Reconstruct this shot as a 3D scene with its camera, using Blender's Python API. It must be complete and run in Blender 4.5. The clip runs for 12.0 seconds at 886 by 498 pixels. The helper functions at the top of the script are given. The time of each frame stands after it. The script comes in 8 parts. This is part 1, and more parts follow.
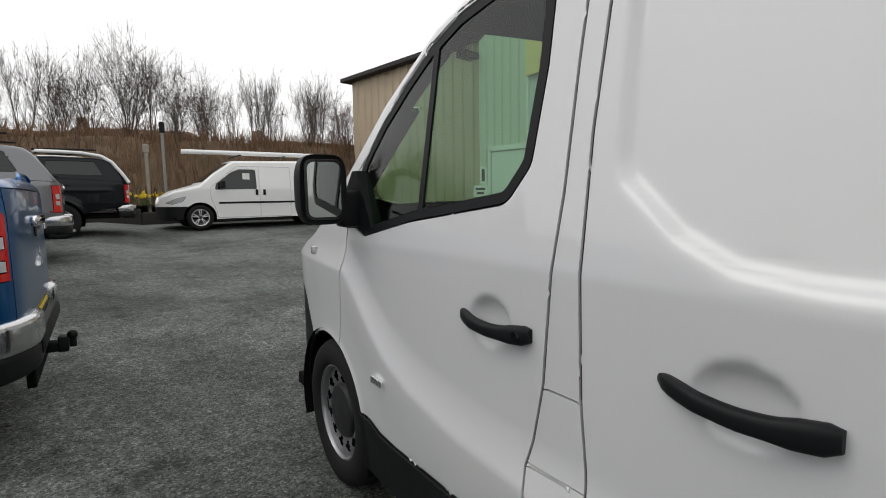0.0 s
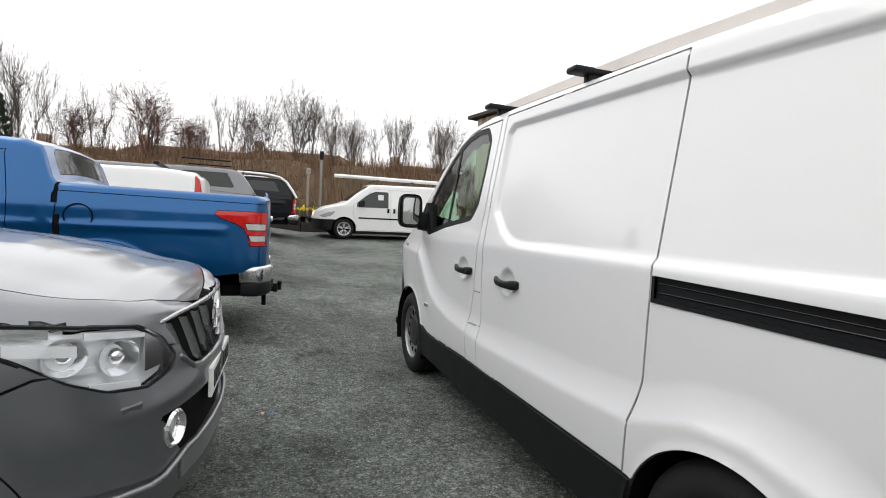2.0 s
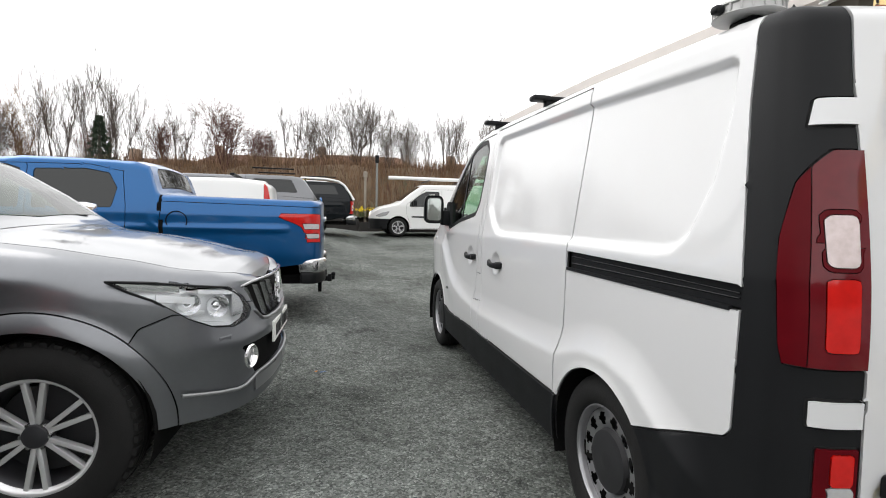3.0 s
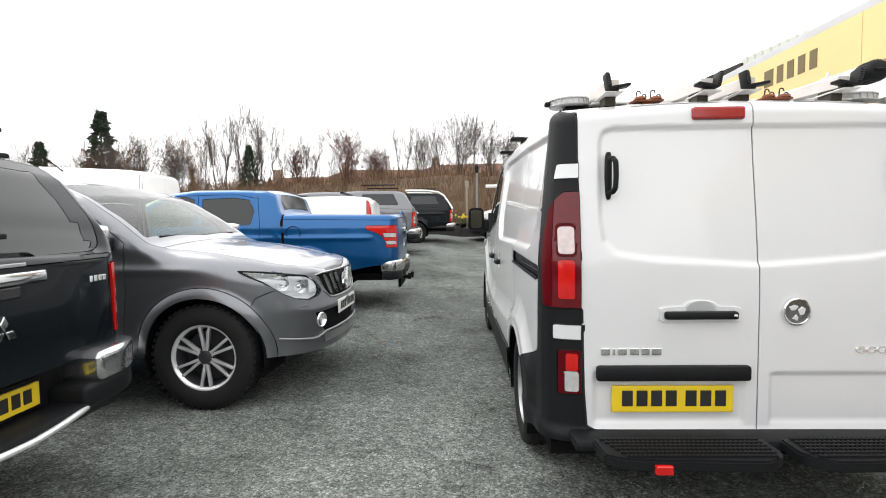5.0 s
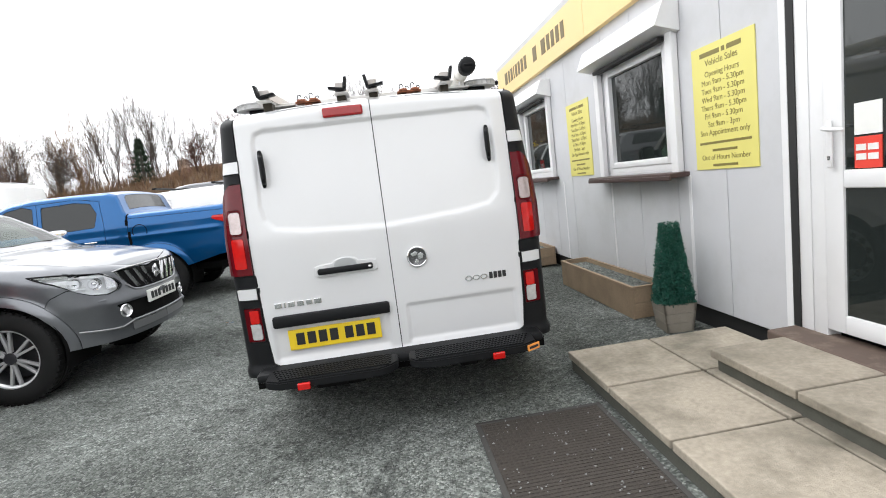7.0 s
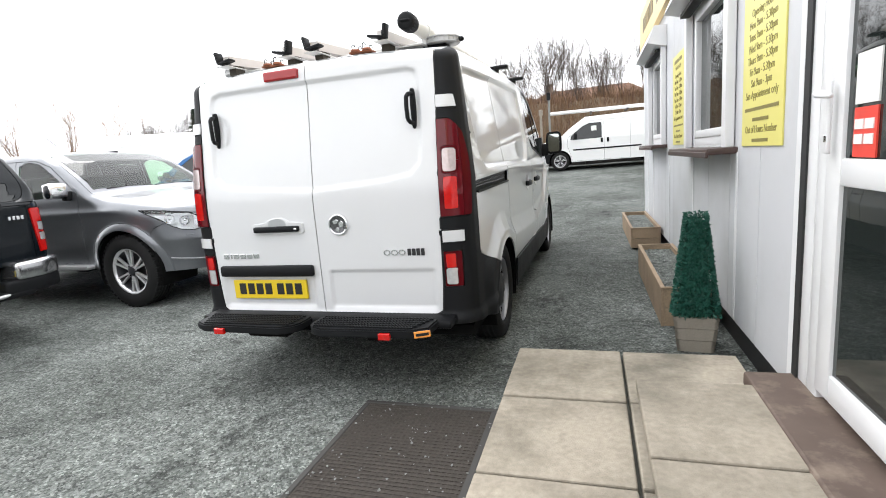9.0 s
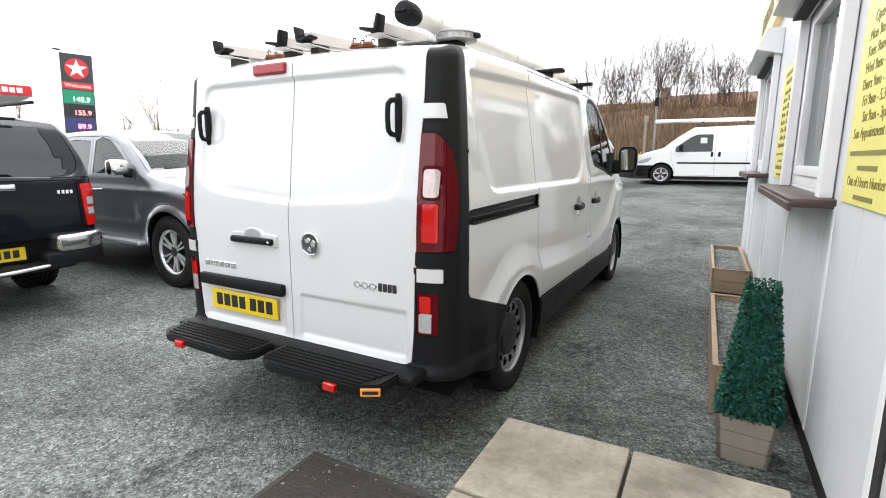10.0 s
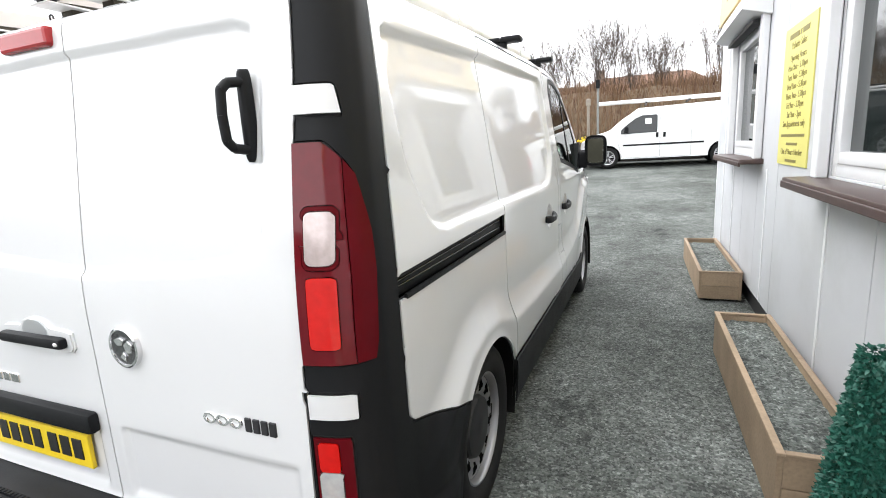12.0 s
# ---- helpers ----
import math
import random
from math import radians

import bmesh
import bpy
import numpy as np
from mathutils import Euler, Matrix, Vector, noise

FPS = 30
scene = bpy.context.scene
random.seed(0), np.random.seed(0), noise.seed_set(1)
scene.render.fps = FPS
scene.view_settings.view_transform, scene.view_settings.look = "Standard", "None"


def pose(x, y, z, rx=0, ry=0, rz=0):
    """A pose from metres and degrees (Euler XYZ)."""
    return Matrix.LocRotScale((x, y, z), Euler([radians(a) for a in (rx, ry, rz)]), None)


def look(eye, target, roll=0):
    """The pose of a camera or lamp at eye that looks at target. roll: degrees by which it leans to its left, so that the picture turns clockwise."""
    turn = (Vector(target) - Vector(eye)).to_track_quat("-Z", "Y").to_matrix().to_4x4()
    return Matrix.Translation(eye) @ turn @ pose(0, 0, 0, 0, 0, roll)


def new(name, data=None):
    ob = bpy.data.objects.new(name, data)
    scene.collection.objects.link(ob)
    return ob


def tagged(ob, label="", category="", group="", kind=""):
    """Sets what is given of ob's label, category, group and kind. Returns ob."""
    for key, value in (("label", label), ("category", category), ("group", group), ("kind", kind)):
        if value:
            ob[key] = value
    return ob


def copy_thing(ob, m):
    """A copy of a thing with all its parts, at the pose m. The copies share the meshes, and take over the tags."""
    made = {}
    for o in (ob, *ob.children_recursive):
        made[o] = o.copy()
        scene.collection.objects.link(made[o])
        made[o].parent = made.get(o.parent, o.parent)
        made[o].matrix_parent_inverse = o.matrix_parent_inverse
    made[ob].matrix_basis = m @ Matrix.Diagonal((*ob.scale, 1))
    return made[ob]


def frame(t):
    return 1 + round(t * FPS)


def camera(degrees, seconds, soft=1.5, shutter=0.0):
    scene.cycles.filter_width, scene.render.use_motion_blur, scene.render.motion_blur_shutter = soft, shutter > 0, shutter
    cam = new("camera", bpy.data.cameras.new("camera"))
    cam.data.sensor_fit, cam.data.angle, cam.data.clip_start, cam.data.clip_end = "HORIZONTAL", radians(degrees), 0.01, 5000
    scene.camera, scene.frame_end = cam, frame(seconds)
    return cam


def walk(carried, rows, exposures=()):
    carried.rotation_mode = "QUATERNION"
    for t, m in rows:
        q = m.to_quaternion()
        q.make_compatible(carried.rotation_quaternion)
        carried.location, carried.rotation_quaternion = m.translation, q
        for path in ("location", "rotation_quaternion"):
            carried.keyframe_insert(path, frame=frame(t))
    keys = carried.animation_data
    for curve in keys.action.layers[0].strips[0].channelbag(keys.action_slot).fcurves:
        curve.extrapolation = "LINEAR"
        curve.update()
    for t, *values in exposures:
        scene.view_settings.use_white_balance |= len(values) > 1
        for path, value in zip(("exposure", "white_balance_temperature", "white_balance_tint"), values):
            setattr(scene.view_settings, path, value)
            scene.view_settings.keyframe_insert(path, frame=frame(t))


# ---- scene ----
cam = camera(83.6, 12.0, 1.0)
PATH = [
    (0, (-1.687, 1.83, 1.314), (-0.587, 3.488, 1.106), -0.9),
    (0.5, (-1.866, 1.376, 1.313), (-0.906, 3.126, 1.186), -1.1),
    (1, (-1.943, 0.866, 1.299), (-1.004, 2.631, 1.241), 1.0),
    (1.5, (-2.038, 0.364, 1.285), (-1.171, 2.164, 1.21), 1.0),
    (2, (-2.055, -0.071, 1.28), (-1.391, 1.812, 1.169), 2.8),
    (2.5, (-1.986, -0.465, 1.289), (-1.559, 1.484, 1.143), 1.1),
    (2.7, (-1.969, -0.635, 1.273), (-1.538, 1.313, 1.135), 1.3),
    (4.3, (-1.526, -1.677, 1.362), (-1.297, 0.307, 1.262), 1.3),
    (4.5, (-1.449, -1.807, 1.343), (-1.371, 0.189, 1.247), 0.8),
    (5, (-1.291, -2.113, 1.335), (-1.337, -0.117, 1.221), -0.6),
    (5.5, (-1.085, -2.445, 1.332), (-1.203, -0.467, 1.062), -4.0),
    (6, (-0.724, -2.688, 1.336), (-0.791, -0.709, 1.061), -5.1),
    (6.5, (-0.325, -2.794, 1.302), (-0.128, -0.822, 1.038), -3.9),
    (7, (0.047, -2.775, 1.325), (0.228, -0.801, 1.064), -7.1),
    (7.2, (0.241, -2.784, 1.293), (0.346, -0.803, 1.041), -6.1),
    (8.8, (1.465, -2.55, 1.249), (0.893, -0.665, 0.904), -4.7),
    (9, (1.553, -2.451, 1.239), (0.94, -0.58, 0.891), -4.6),
    (9.5, (1.725, -2.124, 1.272), (1.007, -0.298, 0.883), -0.6),
    (10, (1.863, -1.779, 1.345), (0.913, -0.055, 0.989), 0.2),
    (10.5, (1.899, -1.617, 1.446), (0.79, 0.008, 1.09), -0.9),
    (11, (1.803, -1.469, 1.444), (0.689, 0.15, 1.073), -0.1),
    (11.5, (1.591, -1.251, 1.435), (0.705, 0.502, 1.06), -2.1),
    (12, (1.478, -0.851, 1.421), (0.709, 0.954, 1.031), -3.2),
]
walk(cam, [(t, look(eye, target, roll)) for t, eye, target, roll in PATH],
     exposures=[(0.0, 0.30, 6500, 10), (0.5, 0.38, 6500, 10), (1.0, 0.26, 6500, 10), (1.5, 0.58, 6500, 10), (2.5, 0.98, 6500, 10), (4.5, 1.05, 6500, 10), (5.5, 1.53, 6500, 10),
                (6.0, 1.45, 6480, 10), (6.5, 1.38, 6380, 10), (7.0, 1.30, 6330, 10), (9.0, 1.50, 6300, 10), (10.5, 1.58, 6300, 10), (11.0, 1.64, 6300, 10), (11.5, 1.88, 6290, 10), (12.0, 1.86, 6280, 10)])

# ---- world and light ----
world = bpy.data.worlds.new("overcast_sky")
scene.world = world
world.use_nodes = True
wn, wl = world.node_tree.nodes, world.node_tree.links
wn.clear()
sky = wn.new("ShaderNodeTexSky")
sky.sky_type = "NISHITA"
sky.sun_disc = False
sky.sun_elevation = radians(50)
sky.sun_rotation = radians(-62)
sky.dust_density = 6.0
pale = wn.new("ShaderNodeHueSaturation")
pale.inputs["Saturation"].default_value = 0.10
pale.inputs["Value"].default_value = 0.05
grad = wn.new("ShaderNodeMix")
grad.data_type = "RGBA"
grad.inputs[0].default_value = 0.85
grad.inputs[7].default_value = (1.0, 1.0, 1.0, 1)
bg = wn.new("ShaderNodeBackground")
bg.inputs["Strength"].default_value = 1.05
wo = wn.new("ShaderNodeOutputWorld")
wl.new(sky.outputs[0], pale.inputs["Color"])
wl.new(pale.outputs[0], grad.inputs[6])
wl.new(grad.outputs[2], bg.inputs["Color"])
wl.new(bg.outputs[0], wo.inputs["Surface"])

sun = new("sun", bpy.data.lights.new("sun", "SUN"))
sun.data.energy, sun.data.angle, sun.data.color = 0.4, radians(35), (1.0, 0.97, 0.93)
sun.matrix_world = look((-6.2, 3.4, 8.5), (0, 0, 0))

# ---- materials ----
def material(name, color, rough=0.5, metal=0.0, coat=0.0, coat_rough=0.05, vary=0.0, scale=8.0, bump=0.0, bscale=60.0,
             spec=0.5, fine=0.0, rvary=0.0, trans=0.0, ior=1.45, island=0.0, dirt=None, dscale=1.2, damount=0.0):
    m = bpy.data.materials.new(name)
    m.use_nodes = True
    n, l = m.node_tree.nodes, m.node_tree.links
    b = n["Principled BSDF"]
    b.inputs["Base Color"].default_value = (*color, 1)
    b.inputs["Roughness"].default_value = rough
    b.inputs["Metallic"].default_value = metal
    b.inputs["Coat Weight"].default_value = coat
    b.inputs["Coat Roughness"].default_value = coat_rough
    b.inputs["Specular IOR Level"].default_value = spec
    b.inputs["Transmission Weight"].default_value = trans
    b.inputs["IOR"].default_value = ior
    tc = n.new("ShaderNodeTexCoord")
    last = None
    if vary or fine or island or dirt:
        rgb = n.new("ShaderNodeRGB")
        rgb.outputs[0].default_value = (*color, 1)
        last = rgb.outputs[0]
    def mul(sock, amount, src):
        mr = n.new("ShaderNodeMapRange")
        mr.inputs["To Min"].default_value, mr.inputs["To Max"].default_value = 1 - amount, 1 + amount
        l.new(src, mr.inputs["Value"])
        hv = n.new("ShaderNodeHueSaturation")
        l.new(mr.outputs[0], hv.inputs["Value"])
        l.new(sock, hv.inputs["Color"])
        return hv.outputs[0]
    if vary:
        t = n.new("ShaderNodeTexNoise")
        t.inputs["Scale"].default_value, t.inputs["Detail"].default_value = scale, 5
        l.new(tc.outputs["Object"], t.inputs["Vector"])
        last = mul(last, vary, t.outputs["Fac"])
        if rvary:
            mr = n.new("ShaderNodeMapRange")
            mr.inputs["To Min"].default_value, mr.inputs["To Max"].default_value = max(0.02, rough - rvary), rough + rvary
            l.new(t.outputs["Fac"], mr.inputs["Value"])
            l.new(mr.outputs[0], b.inputs["Roughness"])
    if fine:
        t = n.new("ShaderNodeTexNoise")
        t.inputs["Scale"].default_value, t.inputs["Detail"].default_value = scale * 14, 3
        l.new(tc.outputs["Object"], t.inputs["Vector"])
        last = mul(last, fine, t.outputs["Fac"])
    if island:
        g = n.new("ShaderNodeObjectInfo")
        last = mul(last, island, g.outputs["Random"])
    if dirt:
        t = n.new("ShaderNodeTexNoise")
        t.inputs["Scale"].default_value, t.inputs["Detail"].default_value = dscale, 8
        t.inputs["Roughness"].default_value = 0.65
        l.new(tc.outputs["Object"], t.inputs["Vector"])
        mr = n.new("ShaderNodeMapRange")
        mr.inputs["From Min"].default_value, mr.inputs["From Max"].default_value = 0.48, 0.72
        mr.inputs["To Max"].default_value = damount
        l.new(t.outputs["Fac"], mr.inputs["Value"])
        mx = n.new("ShaderNodeMix")
        mx.data_type = "RGBA"
        mx.inputs[7].default_value = (*dirt, 1)
        l.new(mr.outputs[0], mx.inputs[0])
        l.new(last, mx.inputs[6])
        last = mx.outputs[2]
    if last is not None:
        l.new(last, b.inputs["Base Color"])
    if bump:
        t = n.new("ShaderNodeTexNoise")
        t.inputs["Scale"].default_value, t.inputs["Detail"].default_value = bscale, 4
        l.new(tc.outputs["Object"], t.inputs["Vector"])
        bp = n.new("ShaderNodeBump")
        bp.inputs["Strength"].default_value, bp.inputs["Distance"].default_value = bump, 0.01
        l.new(t.outputs["Fac"], bp.inputs["Height"])
        l.new(bp.outputs[0], b.inputs["Normal"])
    return m


white_paint = material("white_paint", (0.62, 0.622, 0.628), 0.38, coat=1.0, coat_rough=0.03, vary=0.02, scale=1.5, dirt=(0.55, 0.54, 0.5), dscale=2.0, damount=0.12)
far_white = material("white_van_paint", (0.75, 0.75, 0.74), 0.35, coat=0.6, vary=0.03, scale=2)
black_plastic = material("black_plastic", (0.008, 0.0085, 0.0095), 0.5, spec=0.2, vary=0.15, scale=6, bump=0.06, bscale=500, rvary=0.08)
gloss_black = material("gloss_black", (0.008, 0.008, 0.009), 0.12)
inner_black = material("inner_black", (0.006, 0.006, 0.006), 0.9, spec=0.1)
rubber = material("tyre_rubber", (0.013, 0.013, 0.013), 0.8, spec=0.25, vary=0.25, scale=9, bump=0.15, bscale=120)
steel = material("wheel_steel", (0.30, 0.30, 0.31), 0.38, metal=0.75, vary=0.12, scale=10, rvary=0.1)
dark_steel = material("hub_plastic", (0.018, 0.018, 0.020), 0.5, vary=0.2, scale=12)
chrome = material("chrome", (0.82, 0.82, 0.83), 0.12, metal=1.0)
alloy = material("alloy", (0.78, 0.78, 0.79), 0.25, metal=0.6, vary=0.06, scale=8)
bumper_chrome = material("bumper_chrome", (0.60, 0.60, 0.61), 0.16, metal=0.95)
dark_alloy = material("dark_alloy", (0.05, 0.05, 0.055), 0.4, metal=0.5)
def thin_glass(name, tint):
    m = bpy.data.materials.new(name)
    m.use_nodes = True
    n, l = m.node_tree.nodes, m.node_tree.links
    n.clear()
    out, mix, tr, gl, fr, pw, ma = (n.new(k) for k in ("ShaderNodeOutputMaterial", "ShaderNodeMixShader", "ShaderNodeBsdfTransparent", "ShaderNodeBsdfGlossy", "ShaderNodeLayerWeight", "ShaderNodeMath", "ShaderNodeMath"))
    tr.inputs["Color"].default_value = (*tint, 1)
    gl.inputs["Roughness"].default_value = 0.01
    pw.operation, pw.inputs[1].default_value = "POWER", 5.0
    ma.operation, ma.inputs[1].default_value, ma.inputs[2].default_value = "MULTIPLY_ADD", 0.90, 0.06
    l.new(fr.outputs["Facing"], pw.inputs[0])
    l.new(pw.outputs[0], ma.inputs[0])
    l.new(ma.outputs[0], mix.inputs[0])
    l.new(tr.outputs[0], mix.inputs[1])
    l.new(gl.outputs[0], mix.inputs[2])
    l.new(mix.outputs[0], out.inputs["Surface"])
    return m
glass = thin_glass("tinted_glass", (0.56, 0.76, 0.60))
lens_glass = thin_glass("lamp_glass", (0.93, 0.94, 0.95))
lamp_shell = material("lamp_reflector", (0.90, 0.91, 0.92), 0.22, metal=0.15, vary=0.12, scale=18)
dark_glass = material("privacy_glass", (0.012, 0.014, 0.014), 0.03, spec=0.6)
win_glass = material("window_glass", (0.016, 0.020, 0.019), 0.02, spec=0.8)
tail_red = material("tail_red_lens", (0.105, 0.004, 0.008), 0.12, coat=0.25, spec=0.3, vary=0.25, scale=25)
red_lens = material("red_lens", (0.085, 0.003, 0.006), 0.28, coat=0.0, spec=0.1, vary=0.2, scale=20)
bright_red = material("bright_red_lens", (0.50, 0.008, 0.006), 0.12, coat=0.3, vary=0.25, scale=40)
mid_red = material("mid_red_lens", (0.30, 0.008, 0.010), 0.15, coat=0.3, vary=0.2, scale=40)
smoky_lens = material("smoky_lens", (0.48, 0.40, 0.39), 0.16, coat=0.5, vary=0.25, scale=60, metal=0.3)
clear_lens = material("clear_lens", (0.52, 0.52, 0.52), 0.12, coat=1.0, vary=0.3, scale=45, metal=0.3)
amber_lens = material("amber_lens", (0.8, 0.3, 0.05), 0.15, coat=1.0)
yellow_plate = material("yellow_plate", (0.72, 0.52, 0.02), 0.35, vary=0.06, scale=20)
white_plate = material("white_plate", (0.75, 0.75, 0.72), 0.35, vary=0.05, scale=20)
ink = material("black_ink", (0.015, 0.015, 0.015), 0.5)
grey_paint = material("grey_metallic", (0.175, 0.182, 0.195), 0.36, metal=0.82, coat=0.8, coat_rough=0.03, vary=0.05, scale=3, fine=0.05)
blue_paint = material("blue_metallic", (0, 0.0765, 0.2338), 0.28, metal=0.6, coat=0.6, coat_rough=0.03, vary=0.05, scale=3)
black_paint = material("black_car_paint", (0.004, 0.006, 0.008), 0.25, spec=0.15, coat=0.25, coat_rough=0.03, vary=0.05, scale=3)
silver_paint = material("silver_paint", (0.5, 0.51, 0.52), 0.3, metal=0.6, coat=0.8, vary=0.03, scale=4)
seat_cloth = material("seat_cloth", (0.03, 0.03, 0.032), 0.9, vary=0.2, scale=30)
alu = material("rack_aluminium", (0.62, 0.62, 0.62), 0.4, metal=0.8, vary=0.1, scale=15)
tube_white = material("white_tube_plastic", (0.72, 0.71, 0.67), 0.4, vary=0.06, scale=10, dirt=(0.3, 0.28, 0.24), dscale=6, damount=0.25)
rust = material("rusty_clamp", (0.22, 0.075, 0.035), 0.7, metal=0.3, vary=0.4, scale=40)

# ---- building a mesh ----
def part(name, data, mat, parent=None, label="", smooth=None):
    """One mesh object from a bmesh or from (vertices, faces), under its thing."""
    me = bpy.data.meshes.new(name)
    if isinstance(data, tuple):
        v, f = data
        me.from_pydata([tuple(map(float, p)) for p in v], [], [tuple(int(i) for i in q) for q in f])
    else:
        data.to_mesh(me)
        data.free()
    if mat:
        me.materials.append(mat)
    if smooth is not None:
        me.polygons.foreach_set("use_smooth", [True] * len(me.polygons))
        me.set_sharp_from_angle(angle=radians(smooth))
    ob = new(name, me)
    if parent:
        ob.parent = parent
    if label:
        ob["label"] = label
    return ob


def thing(name, label, category, m=None, group="", kind=""):
    ob = new(name)
    ob.empty_display_size = 0.1
    if m is not None:
        ob.matrix_world = m
    return tagged(ob, label, category, group, kind)


def box(bm, x0, x1, y0, y1, z0, z1, bevel=0.0, m=None, seg=2):
    r = bmesh.ops.create_cube(bm, size=1)
    vs = r["verts"]
    for v in vs:
        v.co = Vector(((x0 + x1) / 2 + v.co.x * (x1 - x0), (y0 + y1) / 2 + v.co.y * (y1 - y0), (z0 + z1) / 2 + v.co.z * (z1 - z0)))
    if bevel:
        es = list({e for v in vs for e in v.link_edges})
        o = bmesh.ops.bevel(bm, geom=es, offset=bevel, segments=seg, profile=0.5, affect="EDGES", clamp_overlap=True)
        vs = list({v for f in o["faces"] for v in f.verts} | {v for v in vs if v.is_valid})
    if m is not None:
        bmesh.ops.transform(bm, matrix=m, verts=vs)
    return vs


def boxmesh(x0, x1, y0, y1, z0, z1, bevel=0.0, m=None):
    bm = bmesh.new()
    box(bm, x0, x1, y0, y1, z0, z1, bevel, m)
    return bm


def cyl(bm, p, q, r, r2=None, n=16, cap=True):
    p, q = Vector(p), Vector(q)
    d = q - p
    m = Matrix.Translation((p + q) / 2) @ d.to_track_quat("Z", "Y").to_matrix().to_4x4()
    return bmesh.ops.create_cone(bm, cap_ends=cap, cap_tris=False, segments=n, radius1=r, radius2=r if r2 is None else r2, depth=d.length, matrix=m)["verts"]


def lathe(profile, n=48, axis="x"):
    """Vertices and faces of a profile [(along, radius)] turned round an axis."""
    pr = np.array(profile, float)
    a = np.linspace(0, 2 * np.pi, n, endpoint=False)
    X = np.repeat(pr[:, 0][:, None], n, 1)
    Y = pr[:, 1][:, None] * np.cos(a)
    Z = pr[:, 1][:, None] * np.sin(a)
    P = {"x": (X, Y, Z), "y": (Y, X, Z), "z": (Y, Z, X)}[axis]
    v = np.stack(P, -1).reshape(-1, 3)
    f = []
    k = len(pr)
    for i in range(k - 1):
        for j in range(n):
            f.append((i * n + j, i * n + (j + 1) % n, (i + 1) * n + (j + 1) % n, (i + 1) * n + j))
    return v, f


def tube_path(bm, pts, r, n=10):
    for a, b in zip(pts[:-1], pts[1:]):
        cyl(bm, a, b, r, n=n)
        bmesh.ops.create_icosphere(bm, subdivisions=1, radius=r, matrix=Matrix.Translation(b))


def loft(sections, n=16, power=3.0):
    """A closed tube through sections (centre, half x, half z): rounded boxes in planes across y."""
    bm = bmesh.new()
    rings = []
    for (cx, cy, cz), hx, hz in sections:
        ring = []
        for k in range(n):
            a = 2 * math.pi * (k + 0.5) / n
            c, q = math.cos(a), math.sin(a)
            ring.append(bm.verts.new((cx + hx * math.copysign(abs(c) ** (2 / power), c), cy, cz + hz * math.copysign(abs(q) ** (2 / power), q))))
        rings.append(ring)
    for a, b in zip(rings[:-1], rings[1:]):
        for k in range(n):
            bm.faces.new((a[k], a[(k + 1) % n], b[(k + 1) % n], b[k]))
    bm.faces.new(rings[0][::-1])
    bm.faces.new(rings[-1])
    bmesh.ops.recalc_face_normals(bm, faces=bm.faces)
    return bm


def plate_of(pts, y0, y1, bev):
    """An outline in x and z, drawn out from y1 to its front at y0, with a rounded front edge."""
    bm = bmesh.new()
    f = bm.faces.new([bm.verts.new((x, y1, z)) for x, z in pts])
    ex = bmesh.ops.extrude_face_region(bm, geom=[f])
    for v in ex["geom"]:
        if isinstance(v, bmesh.types.BMVert):
            v.co.y = y0
    bmesh.ops.recalc_face_normals(bm, faces=bm.faces)
    if bev:
        front = [e for e in bm.edges if all(abs(v.co.y - y0) < 1e-6 for v in e.verts)]
        bmesh.ops.bevel(bm, geom=front, offset=bev, segments=3, affect="EDGES", clamp_overlap=True)
    return bm


def round_rect(x0, x1, z0, z1, r, n=5):
    out = []
    for cx, cz, a0 in ((x1 - r, z1 - r, 0), (x0 + r, z1 - r, 90), (x0 + r, z0 + r, 180), (x1 - r, z0 + r, 270)):
        for k in range(n + 1):
            a = radians(a0 + 90 * k / n)
            out.append((cx + r * math.cos(a), cz + r * math.sin(a)))
    return out

# ---- skins: a curved sheet, cut along outlines into panels ----
def sd_poly(pts, r=0.0):
    """Signed distance to a polygon in a plane, grown by r with round corners."""
    P = np.array(pts, float)
    Q = np.roll(P, -1, 0)
    def f(a, b):
        d = np.full(a.shape, 1e9)
        inside = np.zeros(a.shape, bool)
        for (x0, y0), (x1, y1) in zip(P, Q):
            ex, ey = x1 - x0, y1 - y0
            wx, wy = a - x0, b - y0
            t = np.clip((wx * ex + wy * ey) / (ex * ex + ey * ey), 0, 1)
            d = np.minimum(d, (wx - ex * t) ** 2 + (wy - ey * t) ** 2)
            c = ((y0 <= b) & (y1 > b)) | ((y1 <= b) & (y0 > b))
            xc = x0 + (b - y0) / (ey if abs(ey) > 1e-12 else 1e-12) * ex
            inside ^= c & (a < xc)
        d = np.sqrt(d)
        return np.where(inside, -d, d) - r
    return f


def smooth01(t):
    t = np.clip(t, 0, 1)
    return t * t * (3 - 2 * t)


